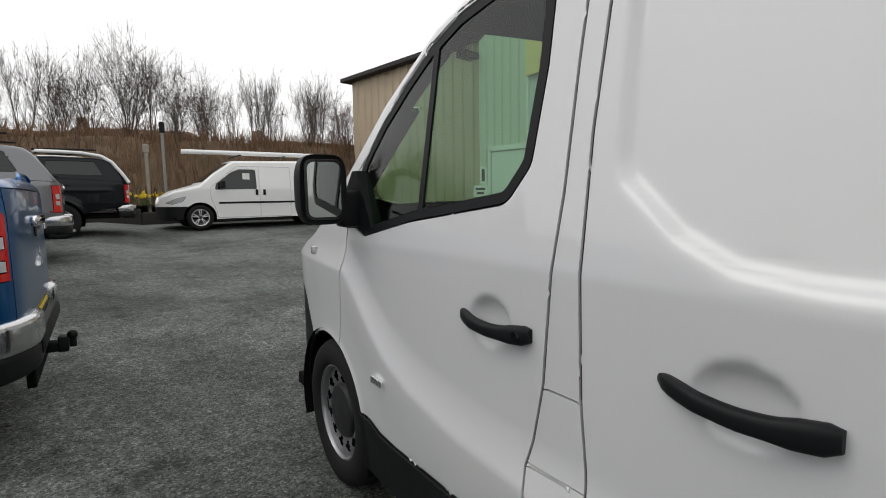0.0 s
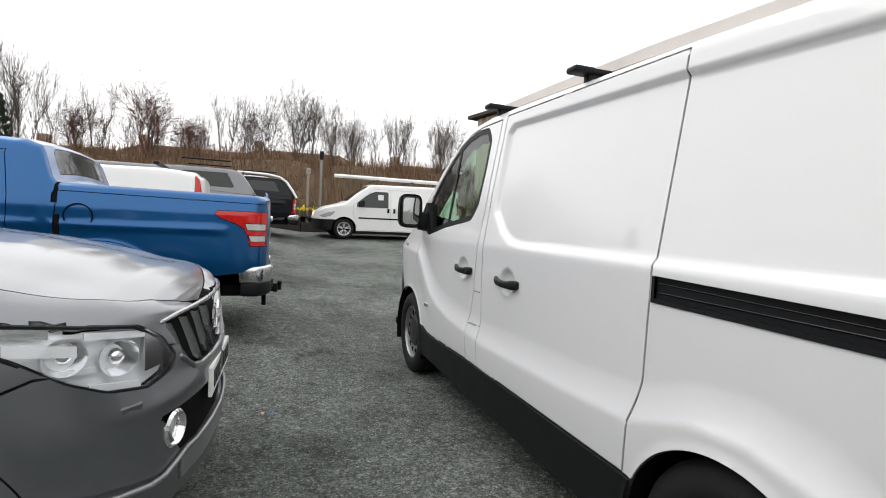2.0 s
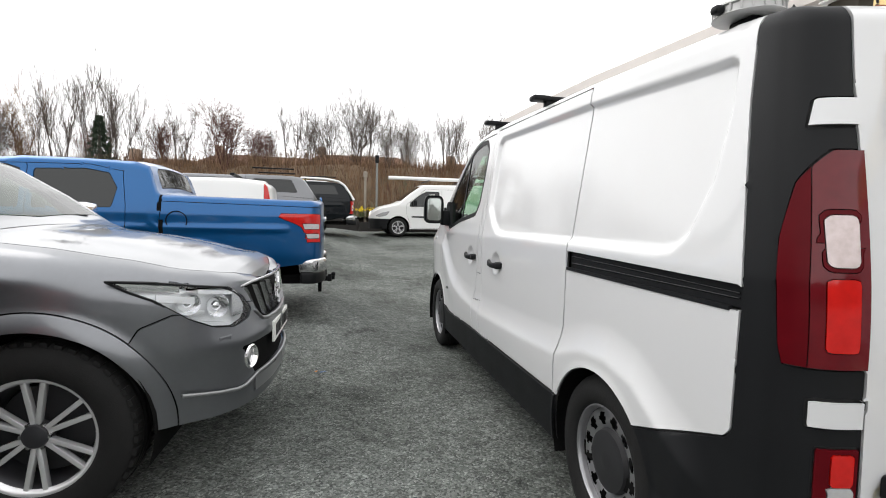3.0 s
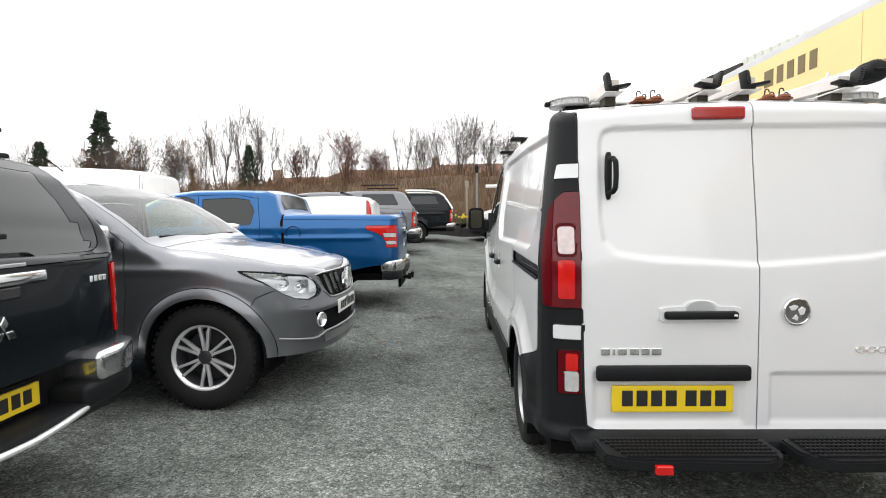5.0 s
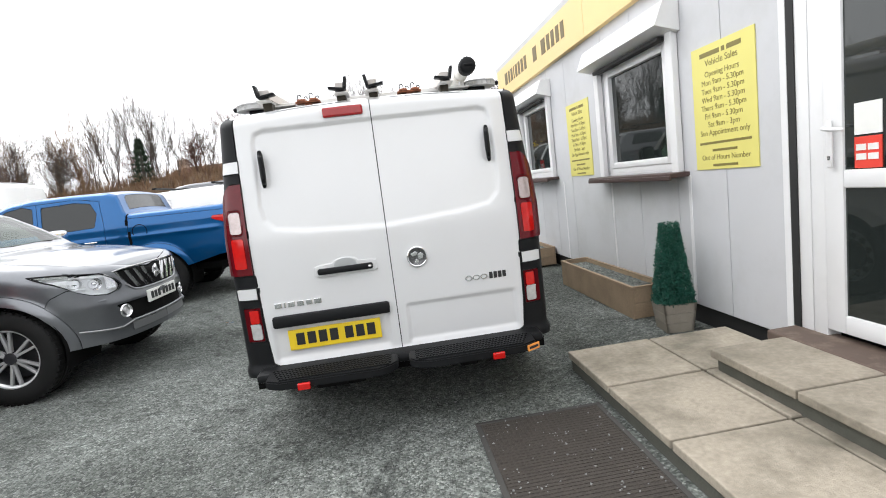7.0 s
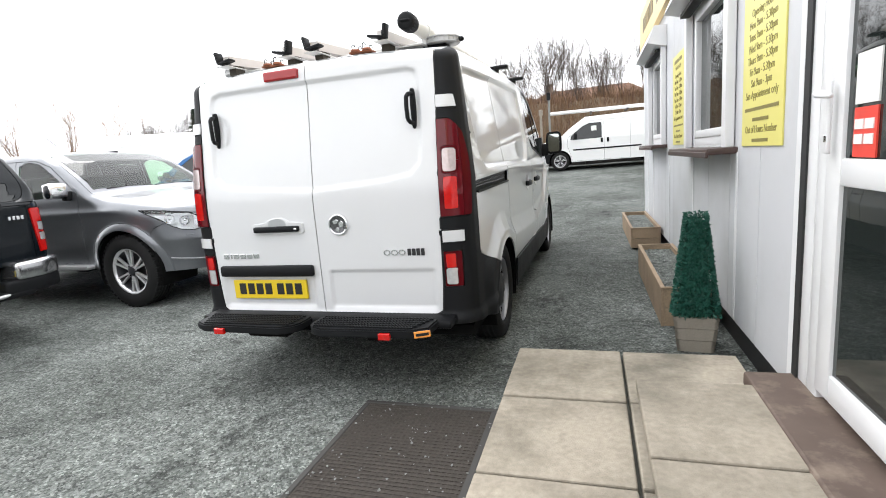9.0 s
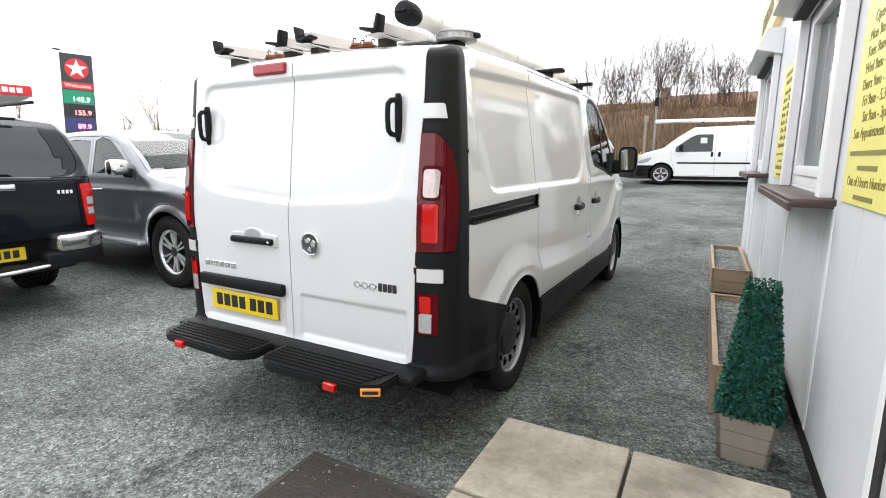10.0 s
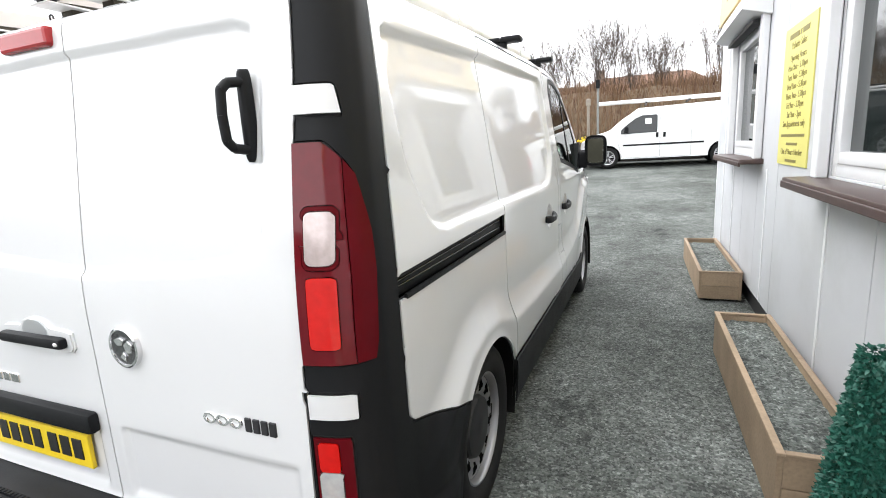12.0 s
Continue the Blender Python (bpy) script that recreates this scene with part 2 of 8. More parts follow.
def curve_points(ctrl, step):
    """A Catmull-Rom curve through the control points, with even steps."""
    c = np.array(ctrl, float)
    c = np.vstack([2 * c[0] - c[1], c, 2 * c[-1] - c[-2]])
    out = []
    for i in range(1, len(c) - 2):
        t = np.linspace(0, 1, 40, endpoint=False)[:, None]
        p0, p1, p2, p3 = c[i - 1], c[i], c[i + 1], c[i + 2]
        out.append(0.5 * (2 * p1 + (p2 - p0) * t + (2 * p0 - 5 * p1 + 4 * p2 - p3) * t ** 2 + (3 * p1 - p0 - 3 * p2 + p3) * t ** 3))
    p = np.vstack(out + [c[-2][None]])
    s = np.concatenate([[0], np.cumsum(np.linalg.norm(np.diff(p, axis=0), axis=1))])
    n = max(2, int(round(s[-1] / step)) + 1)
    u = np.linspace(0, s[-1], n)
    return s, p, u


def cut_skin(fn, us, vs, regions, disp=None, flip=False):
    """A sheet fn(u, v) cut along the regions' outlines. Returns vertices, normals, faces and each face's region."""
    nu, nv = len(us), len(vs)
    U, V = np.meshgrid(us, vs, indexing="ij")
    cell = min(np.min(np.diff(us)), np.min(np.diff(vs)))
    locked = np.zeros(U.shape, bool)
    e = 1e-3
    for name, sd in regions:
        for k in range(3):
            f = sd(fn(U, V))
            fu = (sd(fn(U + e, V)) - f) / e
            fv = (sd(fn(U, V + e)) - f) / e
            fu[[0, -1], :] = 0
            fv[:, [0, -1]] = 0
            g = fu * fu + fv * fv
            if k == 0:
                move = (np.abs(f) < 0.55 * cell * np.sqrt(g)) & ~locked & (g > 0.05)
            gg = np.maximum(g, 0.05)
            U = np.where(move, U - np.clip(f * fu / gg, -cell, cell), U)
            V = np.where(move, V - np.clip(f * fv / gg, -cell, cell), V)
        locked |= move
    p = fn(U, V)
    du = fn(U + e, V) - fn(U - e, V)
    dv = fn(U, V + e) - fn(U, V - e)
    nrm = np.cross(du, dv)
    nrm /= np.maximum(np.linalg.norm(nrm, axis=-1, keepdims=True), 1e-9)
    if flip:
        nrm = -nrm
    sds = [sd(p) for _, sd in regions]
    idx = np.arange(nu * nv).reshape(nu, nv)
    a, b, c, d = idx[:-1, :-1].ravel(), idx[1:, :-1].ravel(), idx[1:, 1:].ravel(), idx[:-1, 1:].ravel()
    split = np.zeros(len(a), int)
    for s in sds:
        s = s.ravel()
        tol = 0.12 * cell
        s1 = (s[a] * s[c] < 0) & (np.abs(s[b]) < tol) & (np.abs(s[d]) < tol) & (np.abs(s[a]) > tol) & (np.abs(s[c]) > tol)
        s2 = (s[b] * s[d] < 0) & (np.abs(s[a]) < tol) & (np.abs(s[c]) < tol) & (np.abs(s[b]) > tol) & (np.abs(s[d]) > tol)
        split = np.where((split == 0) & s1, 1, split)
        split = np.where((split == 0) & s2, 2, split)
    faces = [(a[i], b[i], c[i], d[i]) for i in np.flatnonzero(split == 0)]
    for i in np.flatnonzero(split == 1):
        faces += [(a[i], b[i], d[i]), (b[i], c[i], d[i])]
    for i in np.flatnonzero(split == 2):
        faces += [(a[i], b[i], c[i]), (a[i], c[i], d[i])]
    pf = p.reshape(-1, 3)
    cen = np.array([pf[list(q)].mean(0) for q in faces])
    lab = np.full(len(faces), len(regions))
    for k in range(len(regions) - 1, -1, -1):
        lab = np.where(regions[k][1](cen) < 0, k, lab)
    if disp is not None:
        p = p + nrm * disp(p)[..., None]
    if flip:
        faces = [tuple(reversed(q)) for q in faces]
    return p.reshape(-1, 3), nrm.reshape(-1, 3), faces, lab


def take(v, n, faces):
    used = sorted({i for q in faces for i in q})
    back = {i: k for k, i in enumerate(used)}
    return v[used], n[used], [tuple(back[i] for i in q) for q in faces]


def mirrored(v, n, faces):
    s = np.array([-1, 1, 1])
    return v * s, n * s, [tuple(reversed(q)) for q in faces]


def welded(a, b):
    v = np.vstack([a[0], b[0]])
    n = np.vstack([a[1], b[1]])
    off = len(a[0])
    f = list(a[2]) + [tuple(i + off for i in q) for q in b[2]]
    key = np.round(v * 5000).astype(int)
    _, first, inv = np.unique(key, axis=0, return_index=True, return_inverse=True)
    inv = inv.ravel()
    return v[first], n[first], [tuple(inv[i] for i in q) for q in f if len({inv[i] for i in q}) > 2]


def rimmed(v, n, faces, gap=0.0055, depth=0.016):
    """Draws a panel's edge back from its neighbours and turns it inwards."""
    count = {}
    for q in faces:
        for i, j in zip(q, q[1:] + q[:1]):
            count.setdefault((min(i, j), max(i, j)), []).append((i, j))
    rim = [es[0] for es in count.values() if len(es) == 1]
    if not rim:
        return v, faces
    v = v.copy()
    rv = {i for e in rim for i in e}
    pull = {i: np.zeros(3) for i in rv}
    for i, j in rim:
        d = np.cross(n[i] + n[j], v[j] - v[i])
        d = d / max(1e-9, np.linalg.norm(d))
        pull[i] += d
        pull[j] += d
    low, extra = {}, []
    for i in rv:
        d = pull[i] / max(1e-9, np.linalg.norm(pull[i]))
        v[i] = v[i] + d * gap
    for i in rv:
        low[i] = len(v) + len(extra)
        extra.append(v[i] - n[i] * depth)
    v = np.vstack([v, np.array(extra)])
    return v, list(faces) + [(j, i, low[i], low[j]) for i, j in rim]

# ---- vehicle bodies ----
def prof(pts):
    a = np.array(pts, float)
    return lambda y: np.interp(y, a[:, 0], a[:, 1])


def body_shape(plan, top, bottom, width, lean, crown, fillet, step, H=1.5):
    """The two sheets of a body: the ring (half, from the rear's middle round the side to the front's middle) and the top."""
    s, p, us = curve_points(plan, step)
    hw = p[:, 0].max()
    t = np.gradient(p, s, axis=0)
    nx, ny = t[:, 1], -t[:, 0]
    k = np.maximum(np.hypot(nx, ny), 1e-9)
    nx, ny = nx / k, ny / k
    def ring(u, v):
        x0, y0 = np.interp(u, s, p[:, 0]), np.interp(u, s, p[:, 1])
        ax, ay = np.interp(u, s, nx), np.interp(u, s, ny)
        zb = bottom(y0)
        zt = top(y0) + crown * (1 - (x0 / hw) ** 2)
        z = zb + (zt - zb) * v / H
        x = x0 * width(y0, z)
        y = y0 + lean(x0, y0, z)
        fl = fillet(y0) if callable(fillet) else fillet
        dz = np.clip((z - (zt - fl)) / fl, 0, 0.999)
        cut = fl * (1 - np.sqrt(1 - dz * dz))
        return np.stack([x - ax * cut, y - ay * cut, z], -1)
    def roof(u, w):
        e = ring(u, np.full_like(u, H))
        x0 = e[..., 0]
        x = x0 * w
        z = e[..., 2] + crown * (x0 ** 2 - x ** 2) / hw ** 2
        return np.stack([x, e[..., 1], z], -1)
    return ring, roof, us


def make_body(root, shape, side, top, side_disp, names, mats, labels, span=(), holes=(), top_disp=None, nz=48, nw=14, backing=True,
              H=1.5, backless=(), rim=0.016, lift={}, lined={}, sharp=38, gap=0.0032, fine_gap=(), gaps={}, lining=inner_black):
    """Cuts the body's sheets into panels and links each as a part of root."""
    ring, roof, us = shape
    vs = np.linspace(0, H, nz + 1)
    v, n, faces, lab = cut_skin(ring, us, vs, side, side_disp)
    sgn = np.sign(np.sum(n[:, 0] * v[:, 0]) or 1)
    if sgn < 0:
        n, faces = -n, [tuple(reversed(q)) for q in faces]
    made = []
    keys = [k for k, _ in side] + ["body"]
    back = []
    for i, key in enumerate(keys):
        fs = [faces[j] for j in np.flatnonzero(lab == i)]
        if not fs or key in holes:
            continue
        if key not in backless:
            back += fs
        right = take(v + n * lift.get(key, 0.0), n, fs)
        left = mirrored(*right)
        for geo in ([welded(right, left)] if key in span else [right, left]):
            vv, ff = rimmed(*geo, gap=gaps.get(key, 0.0012 if key in fine_gap else gap), depth=rim)
            made.append(part(names.get(key, key), (vv, ff), mats.get(key, mats["body"]), root, labels.get(key, ""), smooth=sharp))
        if key in lined:
            r = take(v - n * lined[key][0], n, fs)
            for geo in (r, mirrored(*r)):
                part(lined[key][2], (geo[0], geo[2]), lined[key][1], root, smooth=38)
    # dark sheet added behind the panels, so the gaps between them read dark
    if backing and back:
        r = take(v - n * 0.012, n, back)
        w = welded(r, mirrored(*r))
        part("inner_shell", (w[0], w[2]), lining, root)
    ws = np.linspace(0, 1, nw + 1)
    v, n, faces, lab = cut_skin(roof, us, ws, top, top_disp)
    if np.sum(n[:, 2]) < 0:
        n, faces = -n, [tuple(reversed(q)) for q in faces]
    keys = [k for k, _ in top] + ["roof"]
    back = []
    for i, key in enumerate(keys):
        fs = [faces[j] for j in np.flatnonzero(lab == i)]
        if not fs or key in holes:
            continue
        if key not in backless:
            back += fs
        r = take(v, n, fs)
        geo = welded(r, mirrored(*r))
        vv, ff = rimmed(*geo, gap=gaps.get(key, 0.0012 if key in fine_gap else gap), depth=rim)
        made.append(part(names.get(key, key), (vv, ff), mats.get(key, mats["body"]), root, labels.get(key, ""), smooth=sharp))
    if backing and back:
        r = take(v - np.array([0, 0, 0.016]), n, back)
        w = welded(r, mirrored(*r))
        part("inner_roof", (w[0], w[2]), lining, root)
    return made


def circle_sd(cy, cz, r):
    return lambda p: np.hypot(p[..., 1] - cy, p[..., 2] - cz) - r


def yz(f):
    return lambda p: f(p[..., 1], p[..., 2])


def only_side(f, x=0.5):
    return lambda p: np.maximum(f(p[..., 1], p[..., 2]), x - p[..., 0])


def wheel(root, x, y, z, r, w, side, rim_r, kind, hub_mat, spoke_mat, lugs=False):
    """A wheel, its outer face towards side (+1 or -1)."""
    m = pose(x, y, z) @ Matrix.Diagonal((side, 1, 1, 1))
    top = new("wheel")
    top.parent = root
    top.matrix_local = m
    h = w / 2
    prof_t = [(-h * 0.72, rim_r), (-h * 0.95, rim_r + 0.02), (-h, (rim_r + r) / 2), (-h * 0.9, r - 0.02), (-h * 0.7, r - 0.004)]
    grooves = []
    for k in range(4):
        c = -h * 0.48 + k * h * 0.32
        grooves += [(c - 0.012, r), (c - 0.006, r - 0.007), (c + 0.004, r - 0.007), (c + 0.010, r)]
    prof_t += grooves + [(h * 0.7, r - 0.004), (h * 0.9, r - 0.02), (h, (rim_r + r) / 2), (h * 0.96, rim_r + 0.022), (h * 0.80, rim_r + 0.002), (h * 0.72, rim_r)]
    part("tyre", lathe(prof_t, 56), rubber, top, smooth=50)
    # the barrel is coloured dark for the shade inside the wheel
    part("rim", lathe([(-h * 0.7, rim_r), (h * 0.62, rim_r - 0.002), (h * 0.45, rim_r - 0.02), (h * 0.1, rim_r - 0.03), (-h * 0.3, rim_r - 0.04)], 56), inner_black if kind == "steel" else hub_mat, top, smooth=40)
    if kind == "steel":
        part("rim_lip", lathe([(h * 0.45, rim_r - 0.014), (h * 0.66, rim_r - 0.012), (h * 0.74, rim_r - 0.010), (h * 0.82, rim_r - 0.004), (h * 0.80, rim_r + 0.005), (h * 0.70, rim_r + 0.004)], 56), spoke_mat, top, smooth=40)
    if kind != "steel":
        part("rim_lip", lathe([(h * 0.66, rim_r - 0.016), (h * 0.74, rim_r - 0.010), (h * 0.83, rim_r - 0.002), (h * 0.84, rim_r + 0.006), (h * 0.80, rim_r + 0.008)], 56), spoke_mat, top, smooth=50)
    part("brake_disc", lathe([(-h * 0.1, 0.0), (-h * 0.1, rim_r - 0.05), (-h * 0.2, rim_r - 0.05)], 32), dark_steel, top, smooth=40)
    if lugs:
        for sd, off in ((1, 0.0), (-1, 0.5)):
            bm = bmesh.new()
            for i in range(46):
                a = 2 * math.pi * (i + off) / 46
                vs = box(bm, sd * h * 0.66 - 0.024, sd * h * 0.66 + 0.024, -0.014, 0.014, r - 0.012, r + 0.005)
                bmesh.ops.rotate(bm, verts=vs, cent=(0, 0, 0), matrix=Matrix.Rotation(a, 3, "X"))
            tagged(part("tread_pattern", bm, rubber, top), kind="stuff")
    if kind == "steel":
        bm = bmesh.new()
        R = rim_r - 0.012
        n, k = 12, 96
        a = np.linspace(0, 2 * np.pi, k, endpoint=False)
        rings = [(0.50 * h, R), (0.56 * h, R - 0.018), (0.60 * h, R - 0.034), (0.60 * h, R - 0.050), (0.55 * h, R - 0.066), (0.40 * h, 0.115), (0.40 * h, 0.05)]
        grid = [[bm.verts.new((X, rr * math.cos(t), rr * math.sin(t))) for t in a] for X, rr in rings]
        for i in range(len(rings) - 1):
            for j in range(k):
                if i in (1, 2, 3) and (j % 8) < 5 and not (i == 1 and j % 8 in (0, 4)) and not (i == 3 and j % 8 in (0, 4)):
                    continue
                bm.faces.new((grid[i][j], grid[i][(j + 1) % k], grid[i + 1][(j + 1) % k], grid[i + 1][j]))
        part("wheel_disc", bm, spoke_mat, top, smooth=45)
        part("hub_cap", lathe([(0.40 * h, 0.128), (0.66 * h, 0.116), (0.72 * h, 0.088), (0.70 * h, 0.045), (0.74 * h, 0.03), (0.74 * h, 0.0)], 40), hub_mat, top, smooth=35)
    else:
        ns = kind
        bm = bmesh.new()
        for i in range(ns):
            a = 2 * math.pi * i / ns
            for dx in (-0.26, 0.26):
                vs = box(bm, 0.42 * h, 0.66 * h, -0.0105, 0.0105, 0.035, rim_r - 0.004, 0.004)
                for v in vs:
                    f = v.co.z / rim_r
                    v.co.y += dx * f * rim_r * 0.62
                    v.co.x += 0.10 * h * (f - 0.3)
                bmesh.ops.rotate(bm, verts=vs, cent=(0, 0, 0), matrix=Matrix.Rotation(a, 3, "X"))
        part("spokes", bm, spoke_mat, top, "polished alloy spokes", smooth=40)
        part("hub_cap", lathe([(0.40 * h, 0.060), (0.72 * h, 0.046), (0.78 * h, 0.026), (0.78 * h, 0.0)], 32), hub_mat, top, smooth=35)
        for i in range(6):
            a = 2 * math.pi * i / 6
            bm = bmesh.new()
            cyl(bm, (0.5 * h, 0.05 * math.cos(a), 0.05 * math.sin(a)), (0.70 * h, 0.05 * math.cos(a), 0.05 * math.sin(a)), 0.009, n=6)
            part("wheel_nut", bm, chrome, top)
    return top


def arch_liner(root, y, z, r, x_in, x_out, side):
    """The dark inside of a wheel arch."""
    a = np.linspace(-0.35, np.pi + 0.35, 24)
    v, f = [], []
    for x in (x_out, x_in):
        v += [(side * x, y + r * math.cos(t), z + r * math.sin(t)) for t in a]
    n = len(a)
    for i in range(n - 1):
        f.append((i, i + 1, n + i + 1, n + i))
    f.append(tuple(range(2 * n - 1, n - 1, -1)))
    part("arch_liner", (np.array(v), f), inner_black, root)

# ---- the white van ----
def g(v, c, w):
    return np.exp(-((v - c) / w) ** 2)


mirror_silver = material("mirror_silver", (0.45, 0.48, 0.46), 0.02, metal=1.0)
# the dark of the van's panel gaps is put into this backing colour
gap_lining = material("dark_gap_lining", (0.035, 0.035, 0.036), 0.7, vary=0.1, scale=5)
badge_grey = material("badge_grey", (0.16, 0.16, 0.165), 0.25, metal=0.9)
def make_van():
    root = thing("white_panel_van", "clean white panel van with black plastic bumpers, parked on gravel", "van")
    plan = [(0, 0), (0.30, 0), (0.62, 0.0), (0.76, 0.010), (0.845, 0.036), (0.890, 0.098), (0.903, 0.22), (0.905, 0.8), (0.907, 1.8), (0.906, 2.7), (0.900, 3.5),
            (0.882, 4.1), (0.82, 4.48), (0.64, 4.72), (0.34, 4.84), (0, 4.87)]
    top = prof([(0, 1.80), (0.10, 1.825), (0.35, 1.870), (1.2, 1.910), (2.4, 1.942), (2.75, 1.945), (3.0, 1.925), (3.2, 1.865), (3.5, 1.685), (3.8, 1.445), (4.02, 1.265),
                (4.25, 1.15), (4.5, 1.055), (4.75, 0.92), (4.87, 0.82)])
    bottom = prof([(0, 0.37), (0.3, 0.33), (0.5, 0.27), (4.2, 0.25), (4.87, 0.30)])
    def width(y, z):
        return 1 - 0.165 * np.clip(z - 1.15, 0, 2) * (1 - 0.48 * smooth01((0.42 - y) / 0.34)) - 0.02 * smooth01((0.5 - z) / 0.3)
    def lean(x, y, z):
        rear = 0.085 * smooth01((z - 0.98) / 0.95) * np.clip(1 - y / 0.8, 0, 1)
        front = -0.10 * np.clip(z - 0.75, 0, 1) * np.clip((y - 4.3) / 0.57, 0, 1)
        return rear + front
    step = 0.0108
    shape = body_shape(plan, top, bottom, width, lean, 0.045, 0.055, step)
    ring = np.array([(2.755, 1.342), (2.71, 1.40), (2.69, 1.62), (2.695, 1.775), (2.735, 1.820), (2.86, 1.832), (3.02, 1.818), (3.19, 1.765), (3.34, 1.672), (3.50, 1.535), (3.61, 1.415), (3.645, 1.35), (3.645, 1.235), (3.60, 1.218), (3.25, 1.265)])
    mid = ring.mean(0)
    away = ring - mid
    win = sd_poly(ring - away * (0.045 / np.linalg.norm(away, axis=1, keepdims=True)), 0.038)
    glass_a = lambda p: np.maximum(win(p[..., 1], p[..., 2]), p[..., 1] - 3.155)
    glass_b = lambda p: np.maximum(np.maximum(win(p[..., 1], p[..., 2]), 3.185 - p[..., 1]), 0)
    door = sd_poly([(2.60, 0.0), (2.615, 0.5), (2.650, 0.68), (2.607, 0.88), (2.583, 1.16), (2.572, 1.32), (2.57, 1.6), (2.56, 1.885), (2.85, 1.885), (3.02, 1.865), (3.20, 1.80), (3.37, 1.695), (3.60, 1.495), (3.735, 1.37),
                    (3.735, 1.12), (3.75, 0.95), (3.80, 0.72), (3.80, 0.0)])
    slider = sd_poly([(1.255, 0.0), (1.238, 0.34), (1.215, 0.66), (1.192, 0.80), (1.187, 1.06), (1.187, 1.16), (1.197, 1.21), (1.205, 1.875), (2.50, 1.895), (2.515, 1.445), (2.50, 0.88), (2.48, 0.69), (2.43, 0.34), (2.42, 0.0)])
    pill = sd_poly([(2.48, 0.693), (2.50, 0.882), (2.607, 0.882), (2.650, 0.690)])
    pill_low = sd_poly([(2.42, 0.0), (2.43, 0.34), (2.48, 0.688), (2.650, 0.683), (2.615, 0.5), (2.60, 0.0)])
    blackrear = sd_poly([(-0.5, 0.40), (-0.5, 2.2), (0.275, 2.2), (0.272, 1.85), (0.262, 1.60), (0.205, 1.14), (0.212, 0.87), (0.215, 0.735), (0.235, 0.71), (0.60, 0.585), (0.9, 0.4), (0.9, -0.2), (-0.5, -0.2)])
    rdoor = sd_poly([(-1, 0.425), (0.690, 0.425), (0.722, 0.44), (0.735, 0.60), (0.748, 1.2), (0.752, 1.60), (0.750, 1.80), (0.725, 1.835), (-1, 1.90)])
    def rear_door(p):
        return np.maximum(rdoor(p[..., 0], p[..., 2]), p[..., 1] - 0.30)
    def lamp(p):
        yl = np.interp(p[..., 2], [0.955, 1.0, 1.25, 1.38, 1.452], [0.088, 0.098, 0.118, 0.104, 0.070])
        return np.maximum(np.maximum(0.750 - p[..., 0], p[..., 1] - yl), np.abs(p[..., 2] - 1.204) - 0.249)
    def strip(z0, z1, y1):
        return lambda p: np.maximum(np.maximum(0.750 - p[..., 0], p[..., 1] - y1), np.abs(p[..., 2] - (z0 + z1) / 2) - (z1 - z0) / 2)
    def lampbox(xr, zr_, r):
        q = sd_poly([(xr[0], zr_[0]), (xr[1], zr_[0]), (xr[1], zr_[1]), (xr[0], zr_[1])], r)
        return lambda p: np.maximum(q(p[..., 0], p[..., 2]), p[..., 1] - 0.3)
    def slot(p):
        return np.maximum(sd_poly([(0.21, 1.057), (1.185, 1.063), (1.185, 1.139), (0.208, 1.120)])(p[..., 1], p[..., 2]), 0.5 - p[..., 0])
    def cladding(p):
        zc = np.interp(p[..., 1], [1.2, 2.5, 3.3, 3.42, 3.5], [0.480, 0.476, 0.447, 0.450, 0.47])
        return np.maximum(np.maximum(np.maximum(p[..., 2] - zc, p[..., 1] - 3.60), 1.0 - p[..., 1]), 0.5 - p[..., 0])
    def blk(p):
        return np.maximum(np.maximum(blackrear(p[..., 1], p[..., 2]), -rdoor(p[..., 0], p[..., 2]) - 0.0), 0.0 - 1)
    def front_bumper(p):
        return np.maximum(p[..., 2] - np.interp(p[..., 1], [4.2, 4.35, 4.7, 4.87], [0.66, 0.86, 0.88, 0.86]), 4.0 - p[..., 1])
    headlamp = sd_poly([(4.32, 0.80), (4.42, 1.0), (4.70, 0.93), (4.80, 0.78), (4.62, 0.72)])
    arch_r, arch_f = circle_sd(0.850, 0.330, 0.362), circle_sd(3.94, 0.335, 0.380)
    side = [("arch", arch_r), ("arch", arch_f), ("side_window", glass_a), ("quarter_window", only_side(lambda y, z: np.maximum(win(y, z), 3.185 - y))),
            ("window_seal", only_side(lambda y, z: win(y, z) - 0.03)), ("reverse_light", lampbox((0.790, 0.822), (1.200, 1.288), 0.016)), ("lamp_frame", lampbox((0.786, 0.826), (1.192, 1.298), 0.018)), ("brake_light", lampbox((0.784, 0.830), (1.003, 1.150), 0.010)), ("lamp_side", lambda p: np.maximum(lamp(p), 0.050 + 0.085 * smooth01((p[..., 2] - 0.98) / 0.95) - p[..., 1])), ("tail_lamp", lamp), ("fog_light", lampbox((0.767, 0.806), (0.686, 0.750), 0.007)), ("fog_reflector", lampbox((0.767, 0.806), (0.598, 0.666), 0.010)), ("lower_lamp", strip(0.578, 0.768, 0.034)), ("pillar_strip", strip(0.818, 0.880, 0.046)),
            ("upper_strip", strip(1.512, 1.576, 0.105)), ("rear_door", rear_door), ("rear_bumper", blk), ("slot", slot), ("sill_cladding", cladding),
            ("front_door", only_side(door)), ("pillar_cover", only_side(pill)), ("door_pillar", only_side(pill_low)), ("sliding_door", only_side(slider)), ("front_bumper", front_bumper), ("headlamp", yz(headlamp))]
